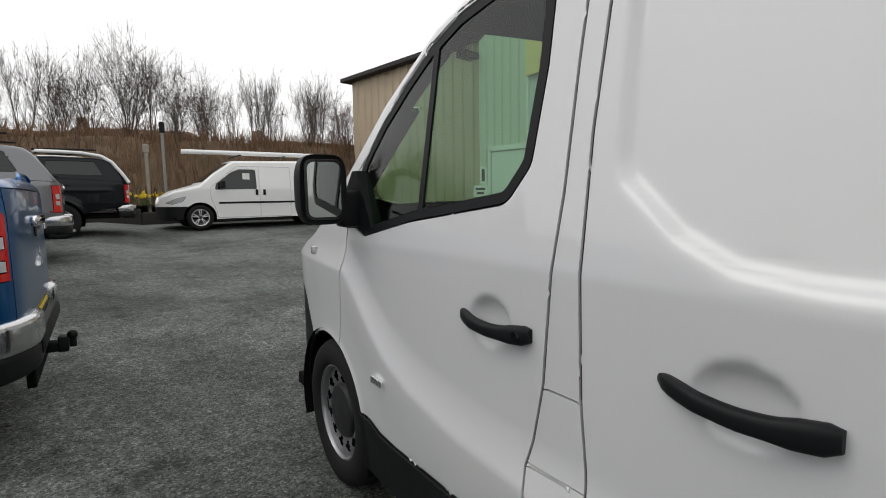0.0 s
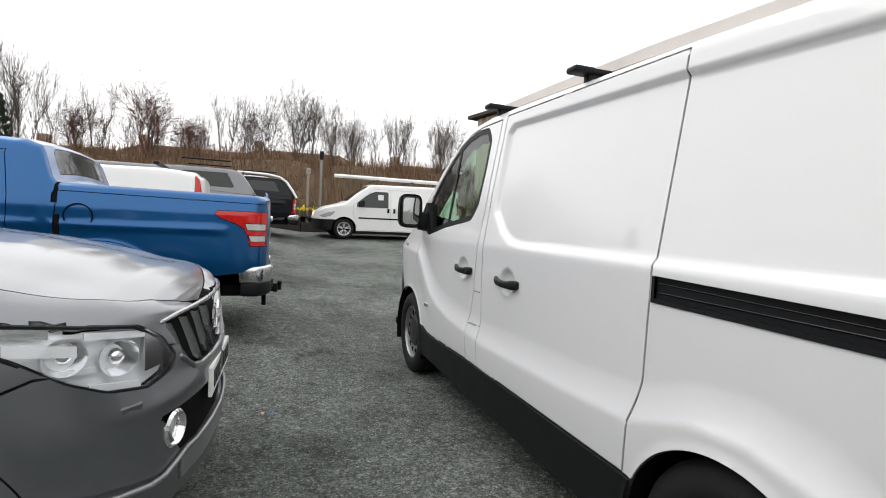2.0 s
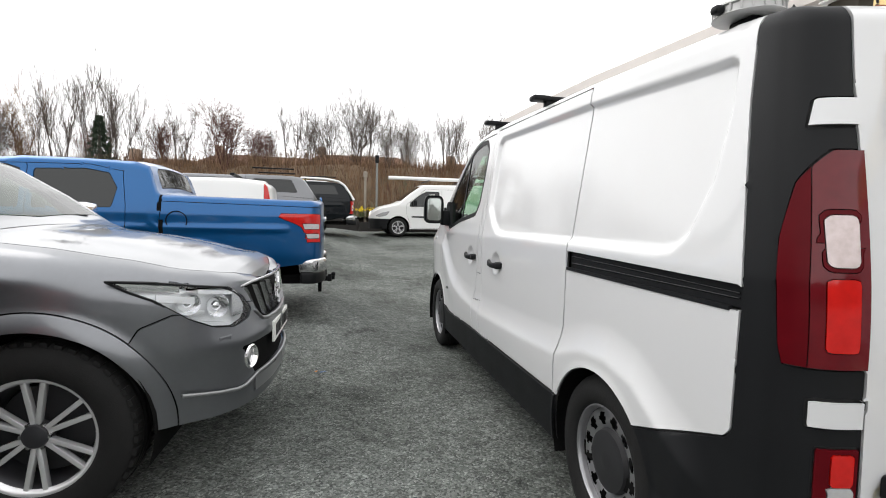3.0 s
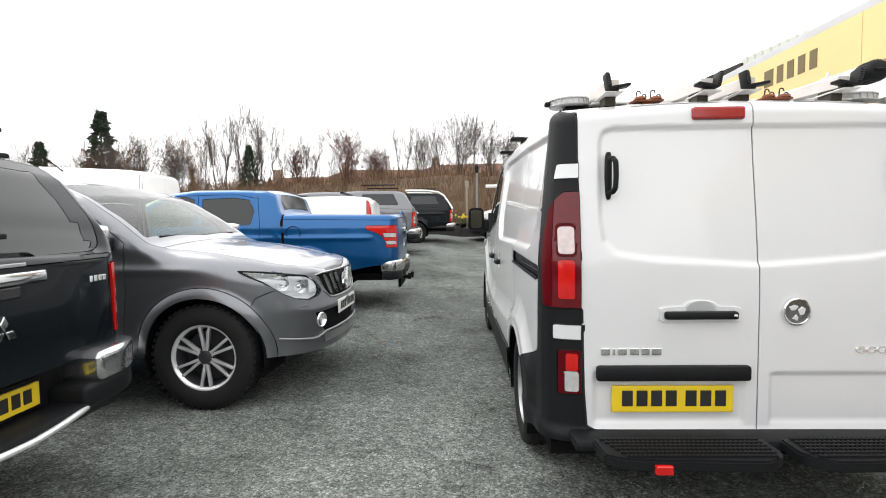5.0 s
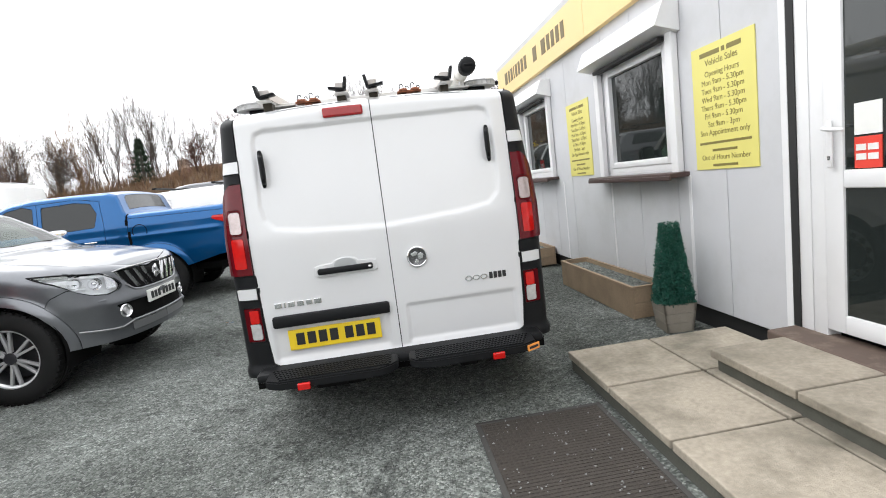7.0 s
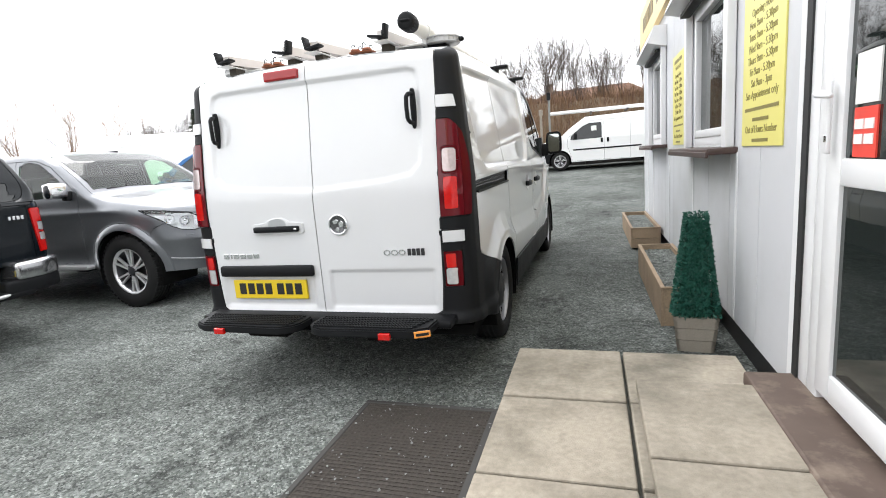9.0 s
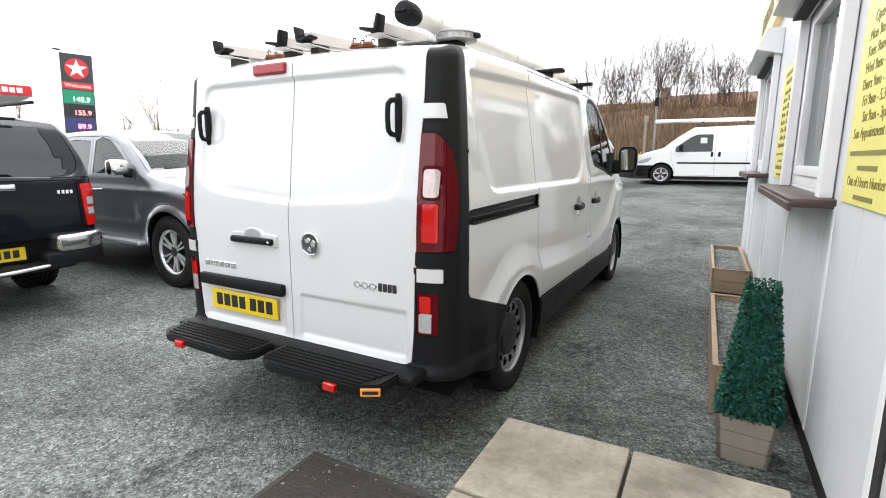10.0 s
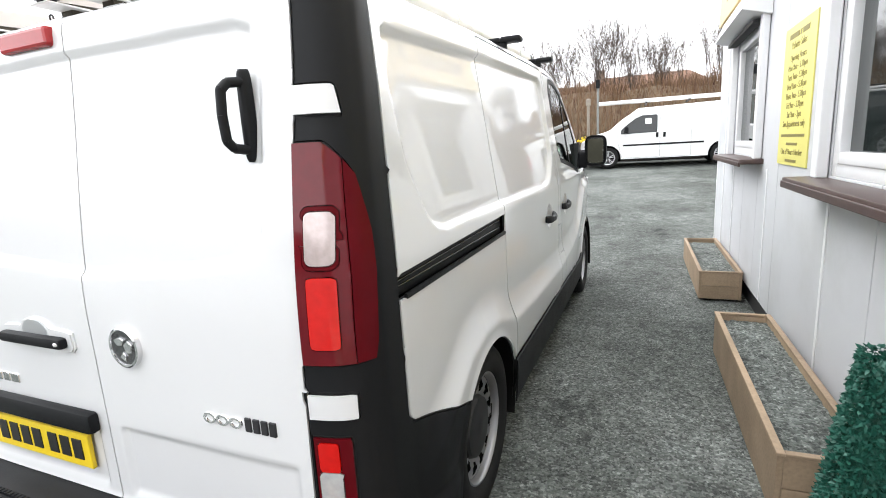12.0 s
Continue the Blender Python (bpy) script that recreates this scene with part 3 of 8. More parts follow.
    rec1 = sd_poly([(2.445, 1.80), (2.455, 1.78), (2.44, 1.38), (2.425, 1.345), (2.31, 1.245), (2.21, 1.197), (2.10, 1.185), (1.0, 1.190), (1.0, 1.79), (2.40, 1.825)])
    rec2 = sd_poly([(1.3, 1.797), (1.3, 1.188), (0.56, 1.190), (0.49, 1.205), (0.44, 1.25), (0.375, 1.40), (0.345, 1.60), (0.345, 1.73), (0.38, 1.748)])
    rec3 = sd_poly([(-1, 1.733), (0.60, 1.728), (0.645, 1.712), (0.66, 1.665), (0.665, 1.33), (0.65, 1.24), (0.60, 1.19), (0.45, 1.165), (0.0, 1.135), (-1, 1.1)])
    def disp(p):
        x, y, z = p[..., 0], p[..., 1], p[..., 2]
        sidem = smooth01((x - 0.6) / 0.1)
        d = np.zeros(x.shape)
        r = np.minimum(np.where(y > 1.178, rec1(y, z), 9), np.where(y <= 1.178, rec2(y, z), 9))
        d -= 0.022 * smooth01(-r / np.interp(z, [1.55, 1.70], [0.034, 0.019]) + 0.5) * smooth01((y - 0.25) / 0.05) * sidem
        rear = smooth01((0.06 + 0.1 * np.clip(z - 1, 0, 1) - y) / 0.03) * smooth01((0.74 - x) / 0.03)
        d -= 0.014 * smooth01(-rec3(x, z) / np.interp(z, [1.20, 1.32], [0.024, 0.014]) + 0.5) * rear
        low = smooth01((0.675 - z) / 0.012) * smooth01((z - 0.445) / 0.02) * smooth01((x - 0.05) / 0.015) * smooth01((0.70 - x) / 0.015)
        d -= 0.011 * low * rear
        # the lower body steps out below a crease that climbs over both arches
        zc = np.interp(y, [0.20, 0.42, 0.62, 0.80, 0.98, 1.22, 1.6, 2.4, 2.95, 3.2, 3.36, 3.48, 3.60, 3.72, 4.4], [0.50, 0.60, 0.72, 0.755, 0.74, 0.66, 0.635, 0.61, 0.645, 0.69, 0.75, 0.83, 0.93, 1.02, 1.04])
        t = np.clip((zc + 0.125 - z) / 0.125, 0, 1)
        d += 0.032 * t * (0.35 + 0.65 * t) * sidem * smooth01((y - 0.22) / 0.15)
        d -= 0.010 * smooth01((zc - 0.02 - z) / 0.25) * sidem * smooth01((y - 0.3) / 0.2)
        for yc, zq in ((2.80, 0.996), (2.185, 0.990)):
            d -= 0.028 * np.sqrt(np.clip(1 - ((y - yc) / 0.078) ** 2 - ((z - zq) / 0.062) ** 2, 0, 1)) * sidem
        d += 0.006 * smooth01(1 - (np.hypot(y - 0.850, z - 0.330) - 0.362) / 0.03) * sidem
        d += 0.006 * smooth01(1 - (np.hypot(y - 3.94, z - 0.335) - 0.380) / 0.03) * sidem
        d += 0.020 * smooth01((0.44 - z) / 0.05) * smooth01((0.6 - y) / 0.2)
        return d
    wind = sd_poly([(-1, 3.16), (0.60, 3.20), (0.66, 3.28), (0.70, 3.95), (0.5, 4.02), (-1, 4.06)])
    cowl = sd_poly([(-1, 3.0), (0.9, 3.9), (0.9, 4.09), (-1, 4.16)])
    tops = [("windscreen", lambda p: wind(p[..., 0], p[..., 1])), ("scuttle", lambda p: np.maximum(cowl(p[..., 0], p[..., 1]), 3.9 - p[..., 1])),
            ("bonnet", lambda p: 4.1 - p[..., 1])]
    names = {"upper_strip": "pillar_strip", "slot": "door_rail", "blk": "rear_bumper", "body": "side_panel", "roof": "roof_panel"}
    mats = {"body": white_paint, "side_window": glass, "quarter_window": glass, "window_seal": black_plastic, "tail_lamp": tail_red, "lamp_side": red_lens, "lamp_frame": red_lens, "lower_lamp": red_lens, "reverse_light": smoky_lens, "brake_light": bright_red, "fog_light": bright_red, "fog_reflector": clear_lens,
            "rear_bumper": black_plastic, "slot": black_plastic, "sill_cladding": black_plastic, "front_bumper": black_plastic, "headlamp": clear_lens,
            "windscreen": glass, "scuttle": black_plastic, "pillar_strip": white_paint, "upper_strip": white_paint}
    labels = {"rear_bumper": "satin black plastic bumper and corner pillar", "slot": "black sliding door rail", "tail_lamp": "tall dark red tail lamp", "reverse_light": "clear lamp window", "brake_light": "bright red lamp window",
              "side_window": "tinted glass", "sill_cladding": "black plastic sill cladding"}
    make_body(root, shape, side, tops, disp, names, mats, labels, span=("front_bumper",), holes=("arch",), lining=gap_lining, nz=136, nw=20, rim=0.007, sharp=60, gap=0.0058, gaps={"rear_door": 0.0026, "front_door": 0.0058, "sliding_door": 0.0058, "pillar_cover": 0.0020, "door_pillar": 0.0020, "body": 0.0030, "roof": 0.0004}, fine_gap=("lamp_side", "lamp_frame", "reverse_light", "brake_light", "tail_lamp", "fog_light", "fog_reflector", "lower_lamp", "side_window", "quarter_window", "window_seal", "slot", "sill_cladding", "pillar_strip", "upper_strip"), lift={"slot": -0.022, "tail_lamp": 0.012, "lamp_side": 0.012, "lamp_frame": 0.013, "reverse_light": 0.014, "brake_light": 0.014, "fog_light": 0.007, "fog_reflector": 0.007, "lower_lamp": 0.005, "pillar_strip": 0.010, "upper_strip": 0.010, "sill_cladding": 0.012, "window_seal": -0.002, "side_window": -0.006, "quarter_window": -0.006},
              backless=("slot", "side_window", "quarter_window", "windscreen", "window_seal"))
    for s in (-1, 1):
        bm = bmesh.new()
        for za, zb in ((1.082, 1.084), (1.112, 1.098)):
            cyl(bm, (s * 0.886, 1.17, za + 0.006), (s * 0.882, 0.23, zb), 0.003, n=8)
        bm2 = bmesh.new()
        for a, b in ((0.24, 0.56), (0.56, 0.87), (0.87, 1.178)):
            vs = box(bm2, -0.006, 0.0035, a, b, -0.0065, 0.0065)
            for v in vs:
                q = v.co.y
                v.co.x = s * (v.co.x + float(np.interp(q, [0.24, 0.56, 0.87, 1.18], [0.9035, 0.9050, 0.9055, 0.9065])))
                v.co.z += 1.0575 + 0.006 * (q - 0.24) / 0.94
        bmesh.ops.recalc_face_normals(bm2, faces=bm2.faces)
        part("rail_lip", bm2, black_plastic, root)
        part("rail_bead", bm, gloss_black, root, smooth=50)
    # floor of the body
    part("underbody", boxmesh(-0.86, 0.86, 0.1, 4.6, 0.27, 0.33), inner_black, root)
    for s in (-1, 1):
        for y in (0.844, 3.94):
            arch_liner(root, y, 0.335, 0.395, 0.55, 0.915, s)
            wheel(root, s * 0.80, y, 0.335, 0.335, 0.215, s, 0.215, "steel", dark_steel, steel)
    # high brake light
    part("high_brake_light", boxmesh(-0.262, -0.040, 0.060, 0.10, 1.758, 1.812, 0.010, None), mid_red, root, "red high brake light")
    # rear step: two tread boards with ribs
    for s in (-1, 1):
        bm = bmesh.new()
        xa, xb = (0.03, 0.70)
        outline = [(xa, -0.10), (xb + 0.03, -0.10), (xb + 0.02, -0.24), (xb - 0.06, -0.285), (xa + 0.10, -0.300), (xa + 0.03, -0.265), (xa, -0.22)]
        vs = [bm.verts.new((s * x, y, 0.385)) for x, y in outline]
        f = bm.faces.new(vs)
        ex = bmesh.ops.extrude_face_region(bm, geom=[f])
        for v in ex["geom"]:
            if isinstance(v, bmesh.types.BMVert):
                v.co.z = 0.43
        bmesh.ops.recalc_face_normals(bm, faces=bm.faces)
        bmesh.ops.bevel(bm, geom=list(bm.edges), offset=0.008, segments=2, affect="EDGES", clamp_overlap=True)
        step_ob = part("step_board", bm, black_plastic, root, "black ribbed rear step", smooth=40)
        for k in range(6):
            y = -0.115 - k * 0.029
            bm = bmesh.new()
            a, b = sorted((s * (xa + 0.035 + 0.012 * max(0, k - 4)), s * (xb + 0.005 - 0.012 * k)))
            box(bm, a, b, y - 0.0075, y + 0.0075, 0.420, 0.437, 0.002)
            for i in range(34):
                xx = a + (b - a) * (i + 0.5) / 34
                box(bm, xx - 0.0045, xx + 0.0045, y - 0.0075, y + 0.0075, 0.434, 0.4395)
            part("step_rib", bm, black_plastic, step_ob)
        part("step_bracket", boxmesh(s * 0.36 - 0.05, s * 0.36 + 0.05, -0.12, 0.25, 0.30, 0.39, 0.01), inner_black, root)
        xr = -0.515 if s < 0 else 0.50
        bm = boxmesh(xr - 0.032, xr + 0.032, -0.306, -0.284, 0.380, 0.414, 0.004)
        part("reflector", bm, bright_red, root, "small red reflector")
    part("bumper_ledge", boxmesh(-0.80, 0.80, -0.115, 0.06, 0.375, 0.425, 0.018), black_plastic, root, smooth=40)
    m = pose(0.695, -0.270, 0.407, 0, 0, 29.4)
    part("maker_label", boxmesh(-0.042, 0.042, -0.004, 0.004, -0.017, 0.017, 0.002, m), amber_lens, root, "orange label")
    part("label_mark", boxmesh(-0.032, 0.032, -0.0055, 0.0, -0.007, 0.007, 0.001, m), ink, root)
    part("tow_bracket", boxmesh(-0.50, -0.22, -0.10, 0.30, 0.29, 0.36, 0.02), inner_black, root, "black bracket under the step")
    # door grab handles
    for s, x in ((-1, -0.625), (1, 0.632)):
        y0 = 0.045
        part("handle_base", loft([((x, y0 + 0.020, 1.52), 0.013, 0.104), ((x, y0 - 0.002, 1.52), 0.0125, 0.102), ((x, y0 - 0.007, 1.52), 0.008, 0.096)], 20, 3.5), black_plastic, root, "black grab handle", smooth=50)
        bm = bmesh.new()
        q = -s * 0.013
        tube_path(bm, [(x, y0 - 0.004, 1.446), (x + q * 0.6, y0 - 0.036, 1.450), (x + q, y0 - 0.050, 1.466), (x + q * 1.1, y0 - 0.053, 1.52), (x + q, y0 - 0.050, 1.574), (x + q * 0.6, y0 - 0.034, 1.590), (x, y0 - 0.004, 1.594)], 0.0112)
        part("grab_handle", bm, black_plastic, root, "black grab handle", smooth=50)
    # main rear handle on its raised surround
    arc = [(-0.25 + 0.075 * math.cos(a), 0.962 + 0.030 * math.sin(a)) for a in np.linspace(0.15, math.pi - 0.15, 9)]
    part("handle_surround", plate_of([(-0.075, 0.905), (-0.078, 0.955), (-0.10, 0.962)] + arc + [(-0.40, 0.962), (-0.425, 0.955), (-0.428, 0.905), (-0.41, 0.892), (-0.09, 0.892)], -0.010, 0.004, 0.005), white_paint, root, smooth=45)
    part("handle_cup", plate_of([(-0.25 + 0.062 * math.cos(a), 0.950 + 0.036 * math.sin(a)) for a in np.linspace(0, 2 * math.pi, 24, endpoint=False)], -0.0115, -0.004, 0.001), silver_paint, root, smooth=45)
    part("rear_handle", boxmesh(-0.405, -0.100, -0.035, -0.004, 0.908, 0.942, 0.010), black_plastic, root, "black door handle", smooth=40)
    part("lock_barrel", boxmesh(-0.125, -0.108, -0.038, -0.030, 0.920, 0.932, 0.004), alloy, root)
    # plate with its trim
    part("plate_trim", boxmesh(-0.690, -0.040, -0.034, 0.004, 0.643, 0.710, 0.014), black_plastic, root, "black trim above the number plate", smooth=40)
    plate = part("number_plate", boxmesh(-0.620, -0.105, -0.010, 0.004, 0.505, 0.620, 0.003), yellow_plate, root, "yellow rear number plate with black bars")
    for k in range(7):
        x = -0.578 + k * 0.062 + (0.022 if k > 3 else 0)
        part("plate_bar", boxmesh(x, x + 0.046, -0.013, -0.008, 0.532, 0.600, 0.001), ink, plate)
    # badges as plain chrome shapes
    for k, (w, x) in enumerate(((0.040, -0.668), (0.012, -0.618), (0.040, -0.596), (0.040, -0.546), (0.036, -0.496), (0.042, -0.452))):
        part("badge_bar", boxmesh(x, x + w, -0.006, 0.004, 0.752, 0.782, 0.003), chrome, root, "chrome badge bar")
    badge = part("round_badge", lathe([(0.0, 0.0), (-0.008, 0.0), (-0.010, 0.048), (-0.0105, 0.050)], 40, "y"), badge_grey, root, "round dark badge with chrome shapes", smooth=40)
    badge.location = (0.150, 0.0, 0.937)
    part("badge_ring", lathe([(-0.006, 0.048), (-0.014, 0.050), (-0.015, 0.054), (-0.013, 0.058), (0.0, 0.060)], 40, "y"), chrome, badge, smooth=40)
    for pts in (((-0.036, 0.020), (-0.010, 0.030), (0.006, 0.022), (-0.006, 0.006), (-0.026, 0.004)), ((0.002, 0.008), (0.020, 0.022), (0.036, 0.012), (0.030, -0.012), (0.010, -0.016)), ((-0.020, -0.030), (-0.004, -0.012), (0.006, -0.024), (0.002, -0.040))):
        part("badge_mark", plate_of(pts, -0.0135, -0.008, 0.002), chrome, badge, smooth=50)
    for x in (0.408, 0.452, 0.496):
        v, f = lathe([(0.0, 0.012), (-0.005, 0.014), (-0.005, 0.021), (0.0, 0.023)], 24, "y")
        o = part("badge_bar", (v, f), chrome, root, "chrome badge ring", smooth=40)
        o.location, o.scale = (x + 0.02, 0.0, 0.770), (1.0, 1.0, 0.72)
    for k in range(4):
        part("badge_bar", boxmesh(0.548 + k * 0.026, 0.568 + k * 0.026, -0.005, 0.004, 0.752, 0.790, 0.002), dark_steel, root)
    # side handles, cups, badges and mirrors
    for s in (-1, 1):
        for y0, y1, z in ((2.642, 2.926, 1.000), (2.056, 2.330, 0.992)):
            sec = []
            for t in np.linspace(0, 1, 17):
                y = y1 + (y0 - y1) * t
                out = float(np.interp(t, [0, 0.10, 0.3, 0.55, 0.75, 0.92, 1.0], [-0.006, 0.008, 0.026, 0.032, 0.026, 0.014, 0.006]))
                hz = float(np.interp(t, [0, 0.04, 0.14, 0.45, 0.72, 0.82, 0.96, 1.0], [0.008, 0.014, 0.017, 0.016, 0.018, 0.023, 0.023, 0.016]))
                hx = float(np.interp(t, [0, 0.05, 0.2, 0.7, 0.95, 1.0], [0.006, 0.012, 0.014, 0.015, 0.017, 0.010]))
                sec.append(((s * (0.905 + out), y, z - 0.010 * math.sin(math.pi * t) - 0.006 * t), hx, hz))
            handle = part("door_handle", loft(sec, 16, 3.2), black_plastic, root, "black door handle", smooth=50)
            if y0 > 2.3:
                bm = bmesh.new()
                cyl(bm, (s * 0.920, y0 + 0.026, z - 0.007), (s * 0.9405, y0 + 0.026, z - 0.007), 0.011, n=16)
                part("key_cap", bm, gloss_black, handle, smooth=40)
        for k in range(4):
            y = 3.36 + k * 0.022
            part("badge_bar", boxmesh(s * 0.936 - 0.010, s * 0.936 + 0.006, y, y + 0.016, 0.648 - k * 0.001, 0.670, 0.002), chrome, root)
        part("side_repeater", boxmesh(s * 0.902 - 0.015, s * 0.902 + 0.015, 4.09, 4.13, 1.055, 1.095, 0.008), clear_lens, root, "clear side repeater", smooth=40)
        mir = new("door_mirror")
        mir.parent = root
        mir["label"] = "black door mirror"
        xm, zm = s * 1.036, 1.348
        part("mirror_shell", loft([((xm, 3.600, zm), 0.084, 0.122), ((xm, 3.594, zm), 0.089, 0.128), ((xm, 3.606, zm), 0.090, 0.129), ((xm, 3.655, zm), 0.088, 0.126), ((xm, 3.705, zm), 0.076, 0.110), ((xm, 3.735, zm), 0.052, 0.080), ((xm, 3.742, zm), 0.030, 0.050)], 36, 4.2), black_plastic, mir, smooth=50)
        gm = pose(xm, 3.5915, zm, 0, 0, s * 3)
        part("mirror_surround", plate_of(round_rect(-0.072, 0.072, -0.111, 0.111, 0.030), -0.003, 0.010, 0.002), gloss_black, mir, smooth=40).matrix_local = gm
        part("mirror_glass", plate_of(round_rect(-0.062, 0.062, -0.100, 0.100, 0.026), -0.005, 0.004, 0.001), mirror_silver, mir, "mirror glass", smooth=30).matrix_local = gm
        bm = bmesh.new()
        vs = box(bm, 0.86, 0.965, 3.605, 3.690, 1.205, 1.345, 0.018, None, 3)
        for v in vs:
            v.co.x *= s
        bmesh.ops.recalc_face_normals(bm, faces=bm.faces)
        part("mirror_arm", bm, black_plastic, mir, smooth=45)
        bm = bmesh.new()
        f = [bm.verts.new((s * 0.895, y, z)) for y, z in ((3.50, 1.205), (3.745, 1.195), (3.745, 1.33), (3.66, 1.42), (3.62, 1.42))]
        bm.faces.new(f)
        r = bmesh.ops.extrude_face_region(bm, geom=bm.faces[:])
        for v in r["geom"]:
            if isinstance(v, bmesh.types.BMVert):
                v.co.x -= s * 0.05
        bmesh.ops.recalc_face_normals(bm, faces=bm.faces)
        part("mirror_sail", bm, black_plastic, root)
    # inside of the cab
    part("bulkhead", boxmesh(-0.80, 0.80, 2.50, 2.53, 0.33, 1.82), seat_cloth, root)
    part("dashboard", boxmesh(-0.80, 0.80, 3.50, 3.95, 0.8, 1.19, 0.05), black_plastic, root, smooth=40)
    for x in (-0.52, 0.05, 0.45):
        seat = new("seat")
        seat.parent = root
        part("cushion", boxmesh(x - 0.22, x + 0.22, 2.62, 3.10, 0.62, 0.80, 0.05), seat_cloth, seat, smooth=40)
        part("backrest", boxmesh(x - 0.22, x + 0.22, 2.58, 2.72, 0.75, 1.36, 0.05), seat_cloth, seat, smooth=40)
        part("headrest", boxmesh(x - 0.12, x + 0.12, 2.58, 2.68, 1.38, 1.58, 0.04), seat_cloth, seat, smooth=40)
    bm = bmesh.new()
    m = pose(0.45, 3.38, 1.10, -62, 0, 0)
    tube_path(bm, [m @ Vector((0.19 * math.cos(a), 0.19 * math.sin(a), 0)) for a in np.linspace(0, 2 * math.pi, 25)], 0.016, 8)
    box(bm, -0.06, 0.06, -0.05, 0.05, -0.02, 0.02, 0.01, m)
    box(bm, -0.18, 0.18, -0.015, 0.015, -0.01, 0.01, 0, m)
    part("steering_wheel", bm, black_plastic, root, smooth=50)
    return root


van = make_van()


channel_mat = material("beige_channel", (0.56, 0.52, 0.49), 0.5, vary=0.1, scale=9)
pale_alu = material("pale_weathered_aluminium", (0.62, 0.61, 0.59), 0.5, metal=0.15, vary=0.12, scale=14, dirt=(0.33, 0.31, 0.28), dscale=9, damount=0.25)
disc_grey = material("grey_cast_alloy", (0.40, 0.40, 0.395), 0.45, metal=0.3, vary=0.15, scale=20)
beam_dark = material("beam_inside", (0.035, 0.028, 0.018), 0.7, vary=0.3, scale=40)
def make_rack():
    """Roof bars, ladder beams with end stops, clamps, end discs and the pipe tube."""
    rack = thing("roof_rack", "worn pale aluminium rack with black end stops on van roof", "roof rack")
    def over(y):
        """Height of the roof's middle line."""
        return float(np.interp(y, [0.12, 0.2, 0.3, 0.5, 1.0, 1.82, 2.7, 3.1], [1.832, 1.858, 1.881, 1.906, 1.931, 1.956, 1.974, 1.972]))
    part("cross_bar", loft([((0, 0.470, 1.922), 0.74, 0.010), ((0, 0.480, 1.922), 0.75, 0.014), ((0, 0.520, 1.922), 0.75, 0.014), ((0, 0.530, 1.922), 0.74, 0.010)], 20, 6.0), pale_alu, rack, "pale flat cross bar", smooth=40)
    for y in (1.82, 2.70):
        z = over(y) - 0.005
        part("cross_bar", boxmesh(-0.74, 0.74, y - 0.035, y + 0.035, z, z + 0.026, 0.010), black_plastic, rack, "black cross bar", smooth=40)
        for s in (-1, 1):
            part("bar_foot", boxmesh(s * 0.72 - 0.045, s * 0.72 + 0.045, y - 0.022, y + 0.022, z - 0.09, z + 0.012, 0.012), black_plastic, rack, smooth=40)
            part("bar_end", boxmesh(s * 0.79 - 0.055, s * 0.79 + 0.055, y - 0.04, y + 0.04, z - 0.002, z + 0.028, 0.012), black_plastic, rack, smooth=40)
    for x, far, s in ((-0.572, 3.05, 1), (-0.155, 1.3, -1), (0.03, 1.3, 1), (0.445, 3.05, -1)):
        w = 0.026
        # straight beam, its tail end just behind the stop, on a short dark foot
        bm = bmesh.new()
        rings = []
        for y in [0.165] + [q for q in (0.6, 1.6, 2.4) if q < far] + [far]:
            z1 = float(np.interp(y, [0.165, 0.6, 1.6, 2.4, 3.05], [1.958, 1.988, 2.045, 2.067, 2.078]))
            z0 = z1 - 0.052
            rings.append([bm.verts.new((x + a * w, y, z)) for a, z in ((-1, z0), (1, z0), (1, z1 - 0.004), (0.85, z1), (-0.85, z1), (-1, z1 - 0.004))])
        for p, q in zip(rings[:-1], rings[1:]):
            for k in range(6):
                bm.faces.new((p[k], p[(k + 1) % 6], q[(k + 1) % 6], q[k]))
        bm.faces.new(rings[0])
        bm.faces.new(rings[-1])
        bmesh.ops.recalc_face_normals(bm, faces=bm.faces)
        beam = part("beam", bm, channel_mat, rack, "pale beige ladder beam")
        part("beam_foot", boxmesh(x - 0.025, x + 0.025, 0.205, 0.29, 1.852, 1.912, 0.002), beam_dark, beam, "dark foot under the beam")
        part("top_plate", boxmesh(x - 0.040 - 0.006 * s, x + 0.040 - 0.006 * s, 0.125, 0.30, 1.893, 1.899, 0.002), pale_alu, beam)
        part("stop_stem", boxmesh(x - 0.011, x + 0.011, 0.130, 0.162, 1.897, 1.912, 0.003), dark_steel, beam)
        bm = bmesh.new()
        vs = box(bm, -0.030, 0.062, 0.110, 0.166, 1.908, 1.922, 0.005)
        for v in vs:
            v.co.z += 0.010 * (v.co.x > 0.045) - 0.004 * (v.co.x < 0)
            v.co.x = x + s * v.co.x
        part("stop_arm", bm, black_plastic, beam, "black plastic end stop", smooth=40)
        bm = bmesh.new()
        vs = box(bm, -0.009, 0.009, 0.112, 0.172, 1.908, 1.978, 0.005)
        for v in vs:
            v.co.x = x - s * (0.026 + 0.20 * (v.co.z - 1.908)) + v.co.x
        stop = part("end_stop", bm, black_plastic, beam, "black plastic end stop", smooth=40)
        for k in range(5):
            z = 1.925 + k * 0.0095
            part("stop_rib", boxmesh(x - s * (0.026 + 0.20 * (z - 1.908)) - 0.007, x - s * (0.026 + 0.20 * (z - 1.908)) + 0.007, 0.108, 0.114, z, z + 0.004), dark_steel, stop)
